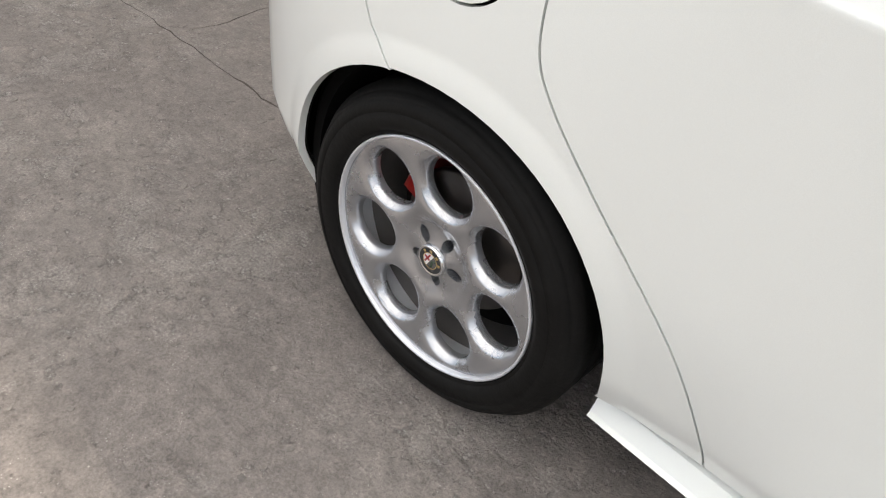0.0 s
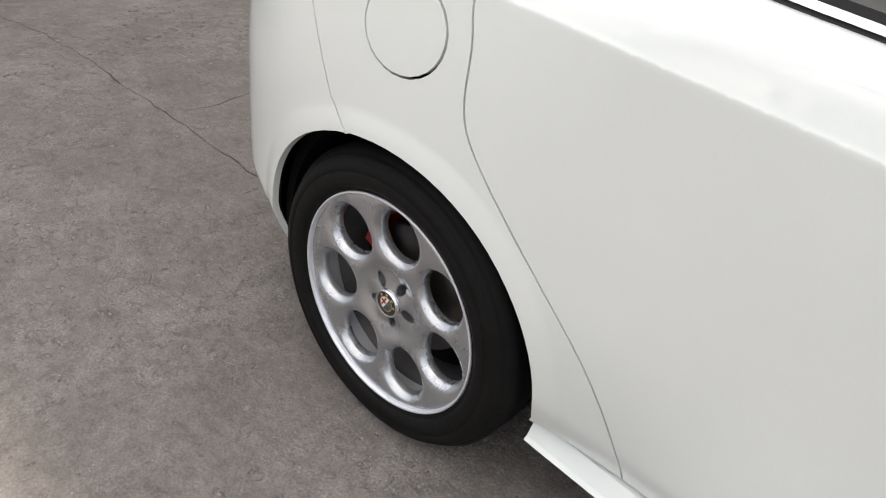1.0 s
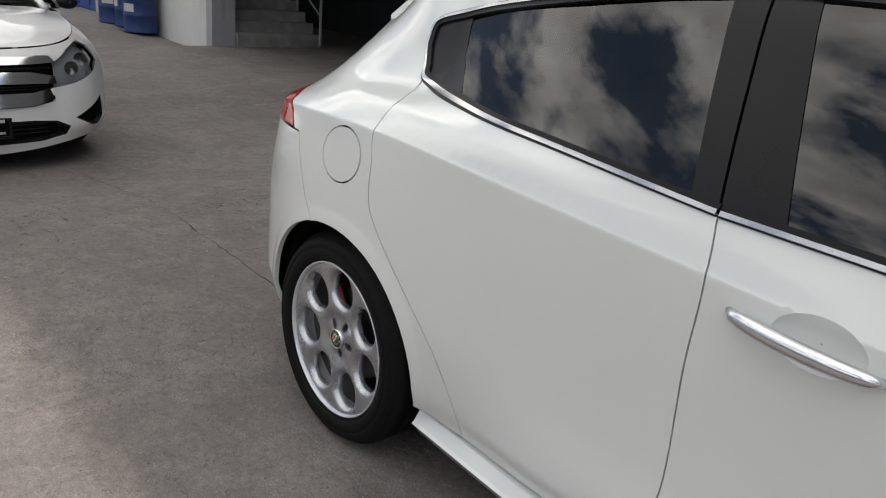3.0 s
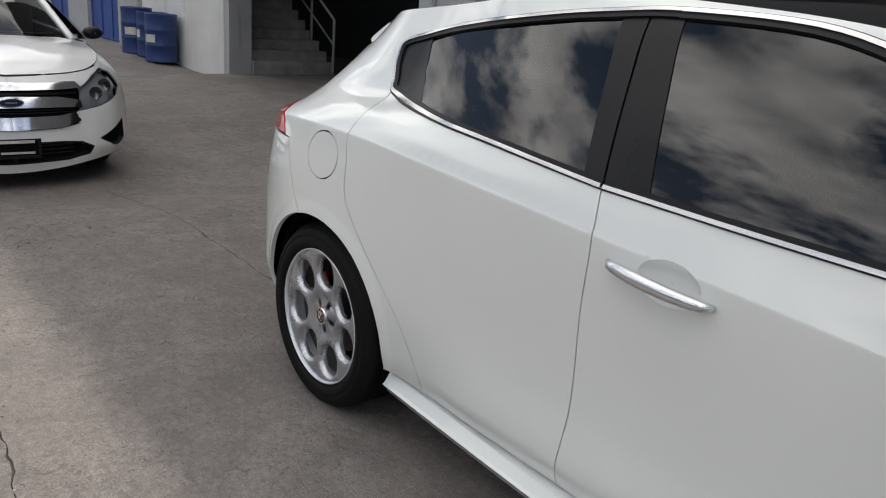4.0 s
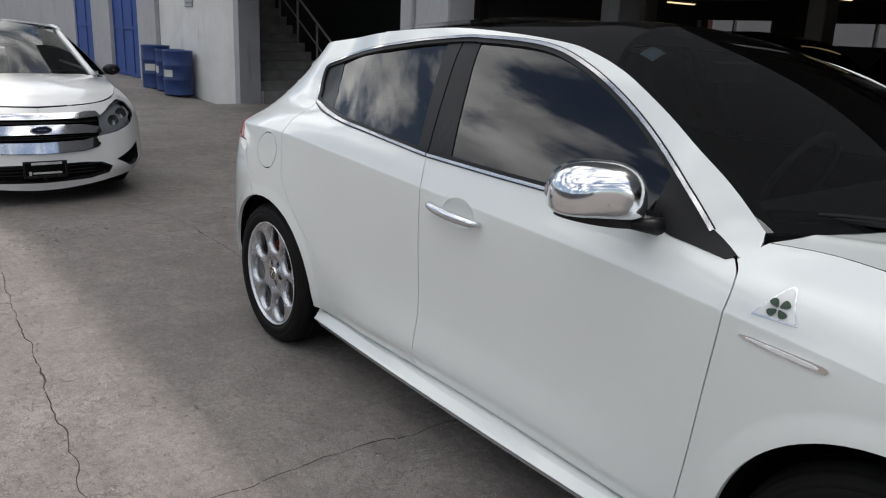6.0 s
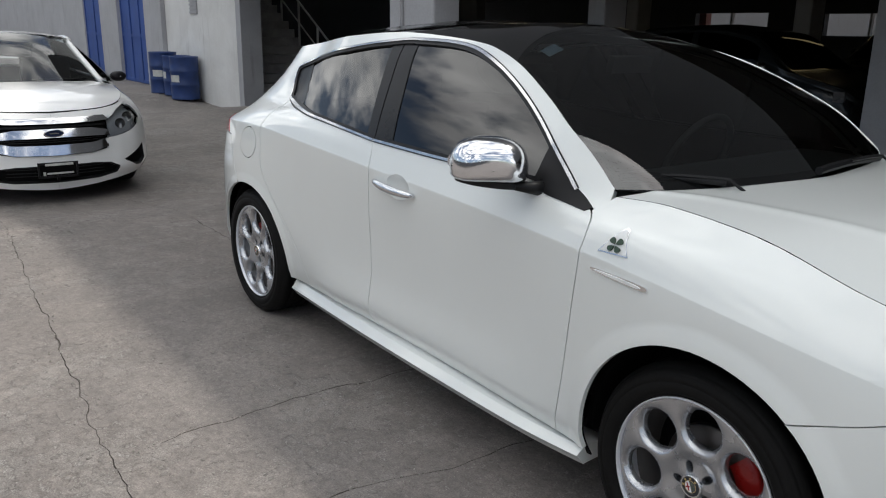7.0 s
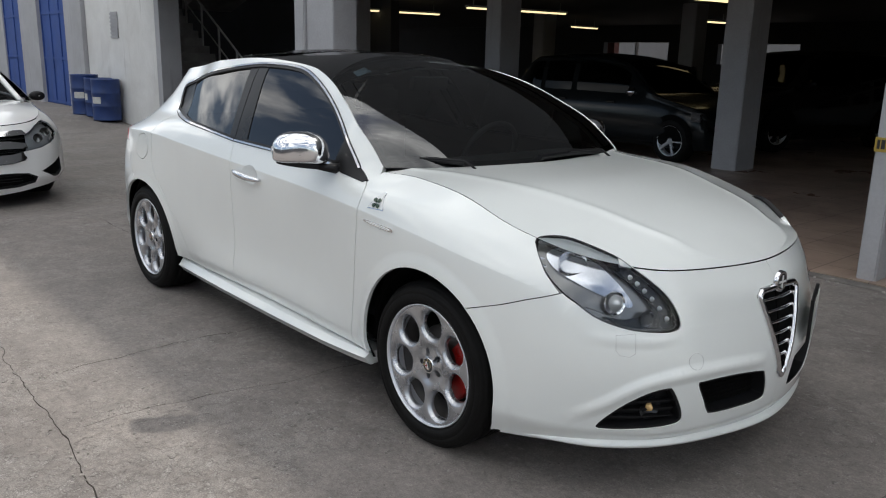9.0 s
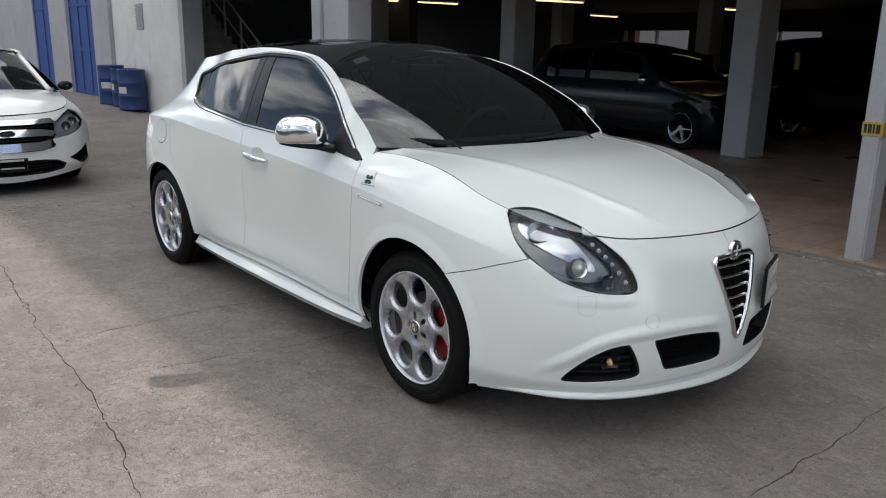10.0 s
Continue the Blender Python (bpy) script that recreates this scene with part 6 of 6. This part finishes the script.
def saloon():
    car = thing("saloon_car", "white four-door saloon with a chrome three-bar grille", "car", pose(-4.06, -.955, -.175, 0, 0, -1.8) @ Matrix.Scale(1.05, 4))

    def both(name, data, mat, parent=(None, None), label=""):
        return part(name, data, mat, parent[0] or car, label, smooth=True), part(name, mirrored(data), mat, parent[1] or car, label, smooth=True)
    def drop(pts):
        """The nose is deep: everything under the bonnet line sits lower towards the chin."""
        return [(q[0], q[1] - .14 * max(0, .80 - q[1])) for q in pts]
    bot, top = pchip(SALOON_Z[0]), pchip(SALOON_Z[5])
    low = lambda a, b, n=10: [(a + (b - a) * i / n, bot(a + (b - a) * i / n)) for i in range(n + 1)]
    high = lambda a, b, n=14: [(a + (b - a) * i / n, top(a + (b - a) * i / n)) for i in range(n + 1)]
    front, rear = (-1.0, .335, .365), (-3.73, .335, .365)
    lamp = rounded([(.15, .575), (.10, .715), (-.10, .775), (-.33, .812), (-.42, .785), (-.40, .705), (-.25, .645), (-.05, .600)], 4)
    intake = [(.62, .400), (.30, .398), (.14, .386), (.05, .35), (.075, .30), (.25, .274), (.62, .266)]
    intake = drop(intake)
    fog = [(.00, .395), (-.15, .445), (-.315, .500), (-.335, .37), (-.26, .325), (-.15, .333)]
    lamp, fog = drop(lamp), drop(fog)
    # bumper and nose
    bumper = [(-.66, .66)] + drop([(-.42, .69), (-.40, .705), (-.25, .645), (-.05, .600), (.15, .575), (.145, .50), (.30, .478), (.6215, .470), (.6215, .400)]) + intake[1:-1] + [(.6215, intake[-1][1])] + list(reversed(low(-.665, .6215))) + arch(front, -21, 24, 12)
    both("front_bumper", SALOON.panel(bumper, [fog], gap=.0015), WHITE_FORD)
    cap = [(.10, .718), (.135, .745), (.621, .752), (.621, .782), (.15, .797), (-.10, .812), (-.33, .835), (-.42, .82), (-.33, .815), (-.10, .778)]
    cap = drop(cap)
    both("nose_cap", SALOON.panel(cap, inward=-.002, gap=.001), WHITE_FORD)
    wing = [(-1.42, .262)] + [(-1.365, .262)] + arch(front, 190, 24) + [(-.66, .66)] + drop([(-.42, .69), (-.425, .785)]) + [(-.33, .815)] + list(reversed(high(-1.42, -.34)))
    both("front_wing", SALOON.panel(wing, gap=.0015), WHITE_FORD)
    for k, (a, b) in enumerate(((-2.42, -1.42), (-3.42, -2.42))):
        d = both("door", SALOON.panel([(a, .262), (b, .262)] + list(reversed(high(a, b))), gap=.002), WHITE_FORD)
        both("door_handle", tube([SALOON.at(a + .08 + .2 * t, .80) + SALOON.normal(a + .1, .80) * (.03 * math.sin(math.pi * t) ** .5) for t in np.linspace(0, 1, 9)], .012, 8), WHITE_FORD, d)
    tailp = low(-5.5, -4.11) + arch(rear, 200, -11) + [(-3.36, .262), (-3.42, .262)] + list(reversed(high(-5.5, -3.42)))
    both("rear_quarter", SALOON.panel(tailp, gap=.001), WHITE_FORD)
    shell = low(-5.5, -4.13) + arch(rear, 198, -15) + low(-3.3, -1.4) + arch(front, 195, -20) + low(-.62, .62)[1:] + list(reversed(high(-5.5, .62, 30)))
    both("inner_shell", SALOON.panel(shell, [lamp], inward=.03, gap=.004, depth=.004, step=.12), UNDERSIDE)
    both("sill", SALOON.panel([(-3.36, .20), (-1.37, .20), (-1.37, .258), (-3.36, .258)], inward=-.012, gap=0, depth=.03), WHITE_FORD)
    # lamps
    lamps = both("head_lamp", SALOON.panel(lamp, gap=.003, depth=.04, step=.05), LAMP_GLASS, label="clear head lamp with dark inner housing")
    both("lamp_housing", SALOON.panel(lamp, inward=.05, gap=-.004, depth=.004), SILVER_PAINT, lamps)
    for s, z, r in ((-.06, .675, .045), (-.24, .725, .045)):
        c0, n0 = SALOON.at(s, z) - SALOON.normal(s, z) * .035, Vector((1, 0, 0))
        both("lamp_bowl", grid(lambda q, a: (c0.x + .02 * q * q, c0.y + r * q * math.cos(a), c0.z + r * q * math.sin(a)), [.02, .5, 1], list(np.linspace(0, 2 * math.pi, 21))), LAMP_GREY, lamps)
    # grille
    hole = [(.62, .470), (.30, .478), (.14, .50), (.12, .60), (.10, .715), (.135, .745), (.62, .752)]
    hole = drop(hole)
    gb = SALOON.panel(hole, inward=.03, gap=-.004, depth=.004)
    backs = both("grille", gb, UNDERSIDE, label="black grille with three chrome bars")
    bars = (([(.135, .745), (.10, .712), (.30, .706), (.62, .704), (.62, .754)], -.012), ([(.125, .640), (.118, .598), (.30, .604), (.62, .606), (.62, .668), (.30, .664)], -.010), ([(.14, .575), (.145, .512), (.30, .482), (.62, .474), (.62, .548), (.30, .552)], -.014))
    for b, proud in bars:
        v, f, normals = SALOON.panel(drop(b), inward=proud - .006, gap=.0, depth=.04)
        foot = min(p[2] for p in v)
        v = [Vector((p[0] - .32 * (p[2] - foot), p[1], p[2])) for p in v]                 # the bars lie back
        normals = [(q + Vector((0, 0, .32 * q.x))).normalized() for q in normals]
        both("grille_bar", (v, f, normals), CHROME, backs, "broad chrome bar")
    for z in (.690, .585, .570, .683):
        both("grille_slat", SALOON.panel(drop([(.13, z), (.62, z), (.62, z + .006), (.13, z + .006)]), inward=.01, gap=0, depth=.02), BLACK_TRIM, backs)
    e = SALOON.at(.62, .618) + Vector((.016, 0, 0))
    badge = part("badge", grid(lambda q, a: (e.x + .008 * (1 - q), .080 * q * math.cos(a), .618 + .034 * q * math.sin(a)), [.02, .5, .9, 1.0], list(np.linspace(0, 2 * math.pi, 33))), CHROME, car, "dark blue oval badge", smooth=True)
    part("badge_face", grid(lambda q, a: (e.x + .011 * 1.0, .070 * q * math.cos(a), .618 + .027 * q * math.sin(a)), [.02, 1.0], list(np.linspace(0, 2 * math.pi, 33))), BADGE_BLUE, badge)
    part("badge_stroke", block(e.x + .0112, -.035, .613, e.x + .0125, .035, .623), CHROME, badge)
    # lower intake with a plate frame, fog pockets
    mouth = both("lower_intake", SALOON.panel(intake, inward=.06, gap=-.006, depth=.004), UNDERSIDE)
    both("intake_edge", SALOON.panel(intake, [[tuple(p) for p in shrunk(dense(intake, .03), .010)]], inward=.003, gap=-.002, depth=.06), BLACK_TRIM, mouth)
    for z in (.315, .345, .372):
        both("intake_slat", SALOON.panel(drop([(.11, z), (.62, z), (.62, z + .007), (.11, z + .007)]), inward=.03, gap=0, depth=.02), BLACK_TRIM, mouth)
    pockets = both("fog_pocket", SALOON.panel(fog, inward=.04, gap=-.003, depth=.004), UNDERSIDE)
    both("pocket_wall", SALOON.panel(fog, [[tuple(p) for p in shrunk(dense(fog, .03), .006)]], inward=.002, gap=-.002, depth=.04), BLACK_TRIM, pockets)
    frame0 = part("plate_frame", join(block_data(.008, -.16, .242, .022, .16, .260), block_data(.008, -.16, .357, .022, .16, .375), block_data(.008, -.16, .242, .022, -.145, .375), block_data(.008, .145, .242, .022, .16, .375)), BLACK_TRIM, car, "black dealer plate frame with pale bars")
    part("frame_board", block(.006, -.145, .260, .010, .145, .357), UNDERSIDE, frame0)
    part("frame_bar", block(.010, -.10, .347, .024, .12, .367), LABEL_PAPER, frame0)
    part("frame_bar", block(.010, -.12, .264, .012, -.10, .294), LABEL_PAPER, frame0)
    part("frame_bar", block(.010, -.09, .272, .012, .12, .287), LABEL_PAPER, frame0)
    # bonnet
    cx = pchip([(-1.36, -1.18), (-.95, -.85), (-.6, -.60), (-.2, -.36), (.15, -.20), (.62, SALOON.at(.62, top(.62)).x)])
    cz = pchip([(-1.2, .985), (-.85, .965), (-.5, .925), (-.25, .865), (-.10, .79)])

    def bonnet(s, u):
        a = SALOON.at(s, top(s)) + Vector((0, .003, -.001))
        c, k = cx(s), abs(u)
        return a.x + (c - a.x) * (1 - k ** 1.6), a.y * u, a.z + (cz(c) - a.z) * (1 - k ** 2.4) + .010 * math.exp(-((k - .72) / .12) ** 2) * min(1, (.62 - s))
    us = list(np.linspace(-1, 1, 31))
    part("bonnet", grid(bonnet, list(np.linspace(-1.36, .5, 26)) + [.56, .60, .62], us[::-1]), WHITE_FORD, car, smooth=True)
    # cabin: screen, roof, pillars
    base_c, head_c, base_e, head_e = Vector((-1.16, 0, .985)), Vector((-2.0, 0, 1.425)), Vector((-1.42, -.708, .950)), Vector((-2.18, -.556, 1.345))

    def screen(w, u):
        a, c, k = base_e.lerp(head_e, w), base_c.lerp(head_c, w) + Vector((.02, 0, .045)) * math.sin(math.pi * w), abs(u)
        return a.x + (c.x - a.x) * (1 - k ** 2), a.y * u, a.z + (c.z - a.z) * (1 - k ** 2)
    ws = list(np.linspace(0, 1, 14))
    part("windscreen", grid(screen, ws, us[::-1]), CLEAR_GLASS, car, "clear windscreen", smooth=True)
    roof_line = pchip([(-4.15, 1.10), (-3.6, 1.31), (-3.1, 1.42), (-2.5, 1.445), (-2.0, 1.428)])
    edge_y, edge_z = pchip([(-4.15, .60), (-3.4, .575), (-2.8, .585), (-2.18, .578)]), pchip([(-4.15, 1.07), (-3.5, 1.30), (-2.9, 1.385), (-2.5, 1.392), (-2.18, 1.367)])

    def roof(t, u):
        xe, xc, k = -2.18 - 1.97 * t, -2.0 - 2.15 * t, abs(u)
        return xe + (xc - xe) * (1 - k * k), -edge_y(xe) * u, edge_z(xe) + (roof_line(xc) - edge_z(xe)) * (1 - k * k)
    part("roof", grid(roof, list(np.linspace(0, .72, 18)), us[::-1]), WHITE_FORD, car, smooth=True)
    part("rear_screen", grid(roof, list(np.linspace(.72, 1, 6)), us[::-1]), SMOKE_GLASS, car, smooth=True)
    part("boot_lid", grid(lambda t, u: (-4.15 - .62 * t, -.72 * u, 1.07 - .03 * t - .04 * abs(u) ** 3), [0, .5, 1], us[::-1]), WHITE_FORD, car, smooth=True)

    def side(t, v):
        lo = Vector((-1.46 - 2.55 * t, -(.842 - .01 * t), .957 + .03 * t))
        xe = -2.18 - 1.90 * t
        hi = Vector((xe, -edge_y(xe) - .004, edge_z(xe) - .02))
        p = lo.lerp(hi, v)
        return p.x, p.y - .02 * math.sin(math.pi * v), p.z
    both("side_window", grid(side, list(np.linspace(.03, .92, 20)), [0, .25, .5, .75, 1]), SMOKE_GLASS, label="tinted side window")
    for a, b in ((.0, .03), (.44, .49), (.88, 1.0)):
        both("window_pillar", grid(lambda t, v: tuple(Vector(side(t, v)) + Vector((0, -.004, 0))), [a, (a + b) / 2, b], [0, .25, .5, .75, 1]), WHITE_FORD if a != .44 else BLACK_TRIM)
    both("screen_pillar", tube([base_e.lerp(head_e, t) + Vector((-.012, -.008, .0)) for t in np.linspace(-.02, 1.02, 10)], .032, 8), WHITE_FORD)
    both("roof_rail", tube([(x, -edge_y(x) - .002, edge_z(x) - .012) for x in np.linspace(-2.16, -4.1, 16)], .026, 8), WHITE_FORD)
    mm = both("door_mirror", moved(grid(lambda a, b: (.07 * math.cos(b), .10 * math.sin(b) ** .6 * math.cos(a), .065 * math.sin(b) ** .6 * math.sin(a)), list(np.linspace(0, 2 * math.pi, 25)), list(np.linspace(.02, 2.2, 12))), pose(-1.72, -.955, .99, 0, 0, -10) @ Matrix.Scale(.85, 4)), BLACK_TRIM, label="black door mirror")
    both("mirror_foot", tube([(-1.70, -.83, .96), (-1.71, -.93, .975)], .028, 8), BLACK_TRIM, mm)
    both("wiper", tube([(-1.20 - .10 * t, -.05 - .5 * t, .998 - .006 * t) for t in np.linspace(0, 1, 6)], .009, 6), BLACK_TRIM)
    part("dashboard", grid(lambda u, v: (-1.22 - .6 * u, -.70 + 1.4 * v, .95 - .05 * u), [0, .5, 1], [0, .5, 1]), CABIN, car)
    for y in (-.36, .36):
        s0 = part("front_seat", moved(join(block_data(-.10, -.24, -.2, .06, .24, .42)), pose(-2.45, y, .75)), SEAT_CLOTH, car)
        part("head_rest", block(-2.52, y - .12, 1.14, -2.42, y + .12, 1.30, .03, 2), SEAT_CLOTH, s0, smooth=True)
    part("cabin_floor", block(-4.0, -.70, .30, -1.2, .70, .45), CABIN, car)
    part("floor_pan", block(-4.4, -.60, .19, -.5, .60, .32), UNDERSIDE, car)
    part("screen_sticker", block(-2.02, .30, 1.33, -1.99, .36, 1.36), LABEL_PAPER, car)
    for x in (-1.0, -3.73):
        for y in (-.80, .80):
            simple_wheel(car, x, y, .325, .325, 8)
    return car


saloon()


# ---- cars parked in the garage ----
def parked_car(name, label, m, paintwork, tail, length=4.3, width=1.75, height=1.55, nose=.86, screen=(.95, 1.55), rear=(3.55, 4.2), waist=.96, wheel_x=(.80, 3.35), wheel_r=.32, lamp_z=None):
    """A parked car: x runs back from the nose at 0, the flanks at +-width / 2."""
    car = thing(name, label, "car", m, "cars in the garage")
    top = pchip([(0, nose * .72), (.10, nose * .86), (.35, nose * .95), (screen[0], nose + .07), (screen[1], height - .10), ((screen[1] + rear[0]) / 2 - .2, height), (rear[0], height - .05), (rear[1], waist + .10 if rear[1] < length - .05 else height - .45), (length, waist if rear[1] < length - .05 else waist - .10)])
    half = pchip([(0, width * .36), (.12, width * .43), (.4, width * .485), (1.0, width * .5), (length - .6, width * .5), (length - .15, width * .46), (length, width * .40)])
    lean = .17

    def section(x, k):
        t, w = top(x), half(x)
        sh = min(waist, t - .015)
        roof_w = w - .06 - max(0, t - sh) * lean / .55 * .62
        pts = ((w - .10, .20), (w - .015, .28), (w, .45), (w - .004, .62), (w - .03, sh - .06), (w - .06, sh), ((w - .06) * .5 + roof_w * .5 + .012, sh + (t - sh) * .5), (roof_w + .01, sh + (t - sh) * .86), (roof_w - .06, sh + (t - sh) * .97), (roof_w * .5, t), (0, t + .012))
        if k <= 10:
            return pts[k][0], pts[k][1]
        return -pts[20 - k][0], pts[20 - k][1]
    xs = sorted(set([round(float(q), 3) for q in np.linspace(0, length, 44)] + [.03, .06, length - .04]))
    v = [(-x, *section(x, k)) for x in xs for k in range(21)]
    f = [(i * 21 + k, i * 21 + k + 1, (i + 1) * 21 + k + 1, (i + 1) * 21 + k) for i in range(len(xs) - 1) for k in range(20)]
    f += [tuple(reversed(range(21))), tuple((len(xs) - 1) * 21 + k for k in range(21))]
    part("body", (v, f), paintwork, car, smooth=True)
    lift = .006

    def side_glass(x0, x1):
        def fn(x, q):
            a, b, c = section(x, 5), section(x, 6), section(x, 7)
            p = [(a[0] * (1 - t) + c[0] * t + .012 * math.sin(math.pi * t), a[1] * (1 - t) + c[1] * t) for t in (.05 + .9 * q,)][0]
            return -x, p[0] + lift, p[1]
        return grid(fn, list(np.linspace(x0, x1, 10)), [0, .25, .5, .75, 1])
    mid = screen[1] * .45 + rear[0] * .5
    for x0, x1 in ((screen[0] * .35 + screen[1] * .65, mid - .06), (mid + .06, rear[0] - .35), (rear[0] - .25, rear[0] + (rear[1] - rear[0]) * .25)):
        g = side_glass(x0, x1)
        part("side_window", g, SMOKE_GLASS, car, smooth=True)
        part("side_window", mirrored(g), SMOKE_GLASS, car, smooth=True)

    def across(x0, x1):
        def fn(x, u):
            a = section(x, 8)
            return -x - .004, a[0] * u, a[1] + (top(x) + .012 - a[1]) * (1 - u * u) + lift
        return grid(fn, list(np.linspace(x0, x1, 8)), list(np.linspace(-.93, .93, 15)))
    part("windscreen", across(screen[0] + .05, screen[1] - .02), SMOKE_GLASS, car, smooth=True)
    part("rear_screen", across(rear[0] + .05, rear[1] - .12), SMOKE_GLASS, car, smooth=True)
    for sgn in (1, -1):
        for x in wheel_x:
            simple_wheel(car, -x, (width / 2 - .045) * sgn, wheel_r, wheel_r, 5)
            ring = turned([(wheel_r + .055, -.004), (.05, -.004)], 30, "y", math.pi)
            part("wheel_arch", moved(ring, Matrix.Translation((-x, (half(x) + .002) * sgn, wheel_r)) @ Matrix.Rotation(0 if sgn < 0 else math.pi, 4, "Z")), UNDERSIDE, car)
        part("head_lamp", moved(block_data(-.10, -.17, -.06, .03, .17, .07), pose(-.13, sgn * width * .34, nose * .76, 0, 0, -sgn * 20)), LAMP_DARK, car)
        part("tail_lamp", moved(block_data(-.03, -.06, -.18, .08, .06, .18), pose(-length + .04, sgn * width * .42, lamp_z or waist - .12)), tail, car)
        part("door_mirror", block(-screen[0] - .42, sgn * (width / 2 + .07) - .08, waist - .01, -screen[0] - .30, sgn * (width / 2 + .07) + .08, waist + .12, .03, 2), SATIN_CHROME if paintwork is DARK_GREEN_PAINT else paintwork, car, smooth=True)
        for x in (mid - .95, mid + .12):
            part("door_handle", block(-x - .16, sgn * (width / 2 - .01) - .018, waist - .13, -x, sgn * (width / 2 - .01) + .018, waist - .10, .006), paintwork, car)
    part("grille", block(-.06, -width * .22, nose * .52, .015, width * .22, nose * .74, .02), BLACK_TRIM, car)
    for k in range(3):
        part("grille_bar", block(.012, -width * .21, nose * (.55 + .06 * k), .024, width * .21, nose * (.57 + .06 * k)), CHROME, car)
    part("plate", block(-length - .012, -.16, .62, -length + .02, .16, .76), COLUMN_PAINT, car)
    return car


parked_car("people_carrier", "dark grey people carrier parked close to a column", pose(-1.13, 8.16, .02, 0, 0, -6), DARK_GREEN_PAINT, TAIL_RED, 4.1, 1.66, 1.54, .88, (.80, 1.62), (3.55, 4.02), .93, (.46, 3.05), .32, .68)
parked_car("sport_utility_car", "black sport utility car with bright wheels", pose(-2.57, 9.66, .02, 0, 0, -106), BLACK_PAINT, TAIL_RED, 4.6, 1.82, 1.70, .98, (1.1, 1.75), (3.9, 4.55), 1.08, (.90, 3.55), .35)
parked_car("black_saloon", "black saloon parked nose out between the columns", pose(-4.9, 11.6, .02, 0, 0, -62), BLACK_PAINT, TAIL_RED, 4.6, 1.78, 1.45, .84, (1.1, 1.9), (3.2, 3.95), .93)
parked_car("red_lamp_hatchback", "dark hatchback with red tail lamps", pose(-8.6, 15.2, .02, 0, 0, 118), DARK_BLUE_PAINT, TAIL_RED, 4.0, 1.7, 1.5, .86, (.9, 1.5), (3.3, 3.95), .94)
parked_car("silver_saloon", "silver saloon deep in the garage", pose(2.9, 13.2, .02, 0, 0, -12), SILVER_PAINT, TAIL_RED, 4.6, 1.78, 1.45, .84, (1.1, 1.9), (3.2, 3.95), .93)
parked_car("dark_hatchback", "dark blue hatchback behind the front pier", pose(-7.0, 10.6, .02, 0, 0, -70), DARK_BLUE_PAINT, TAIL_RED, 4.0, 1.7, 1.48, .86, (.9, 1.5), (3.3, 3.95), .94)
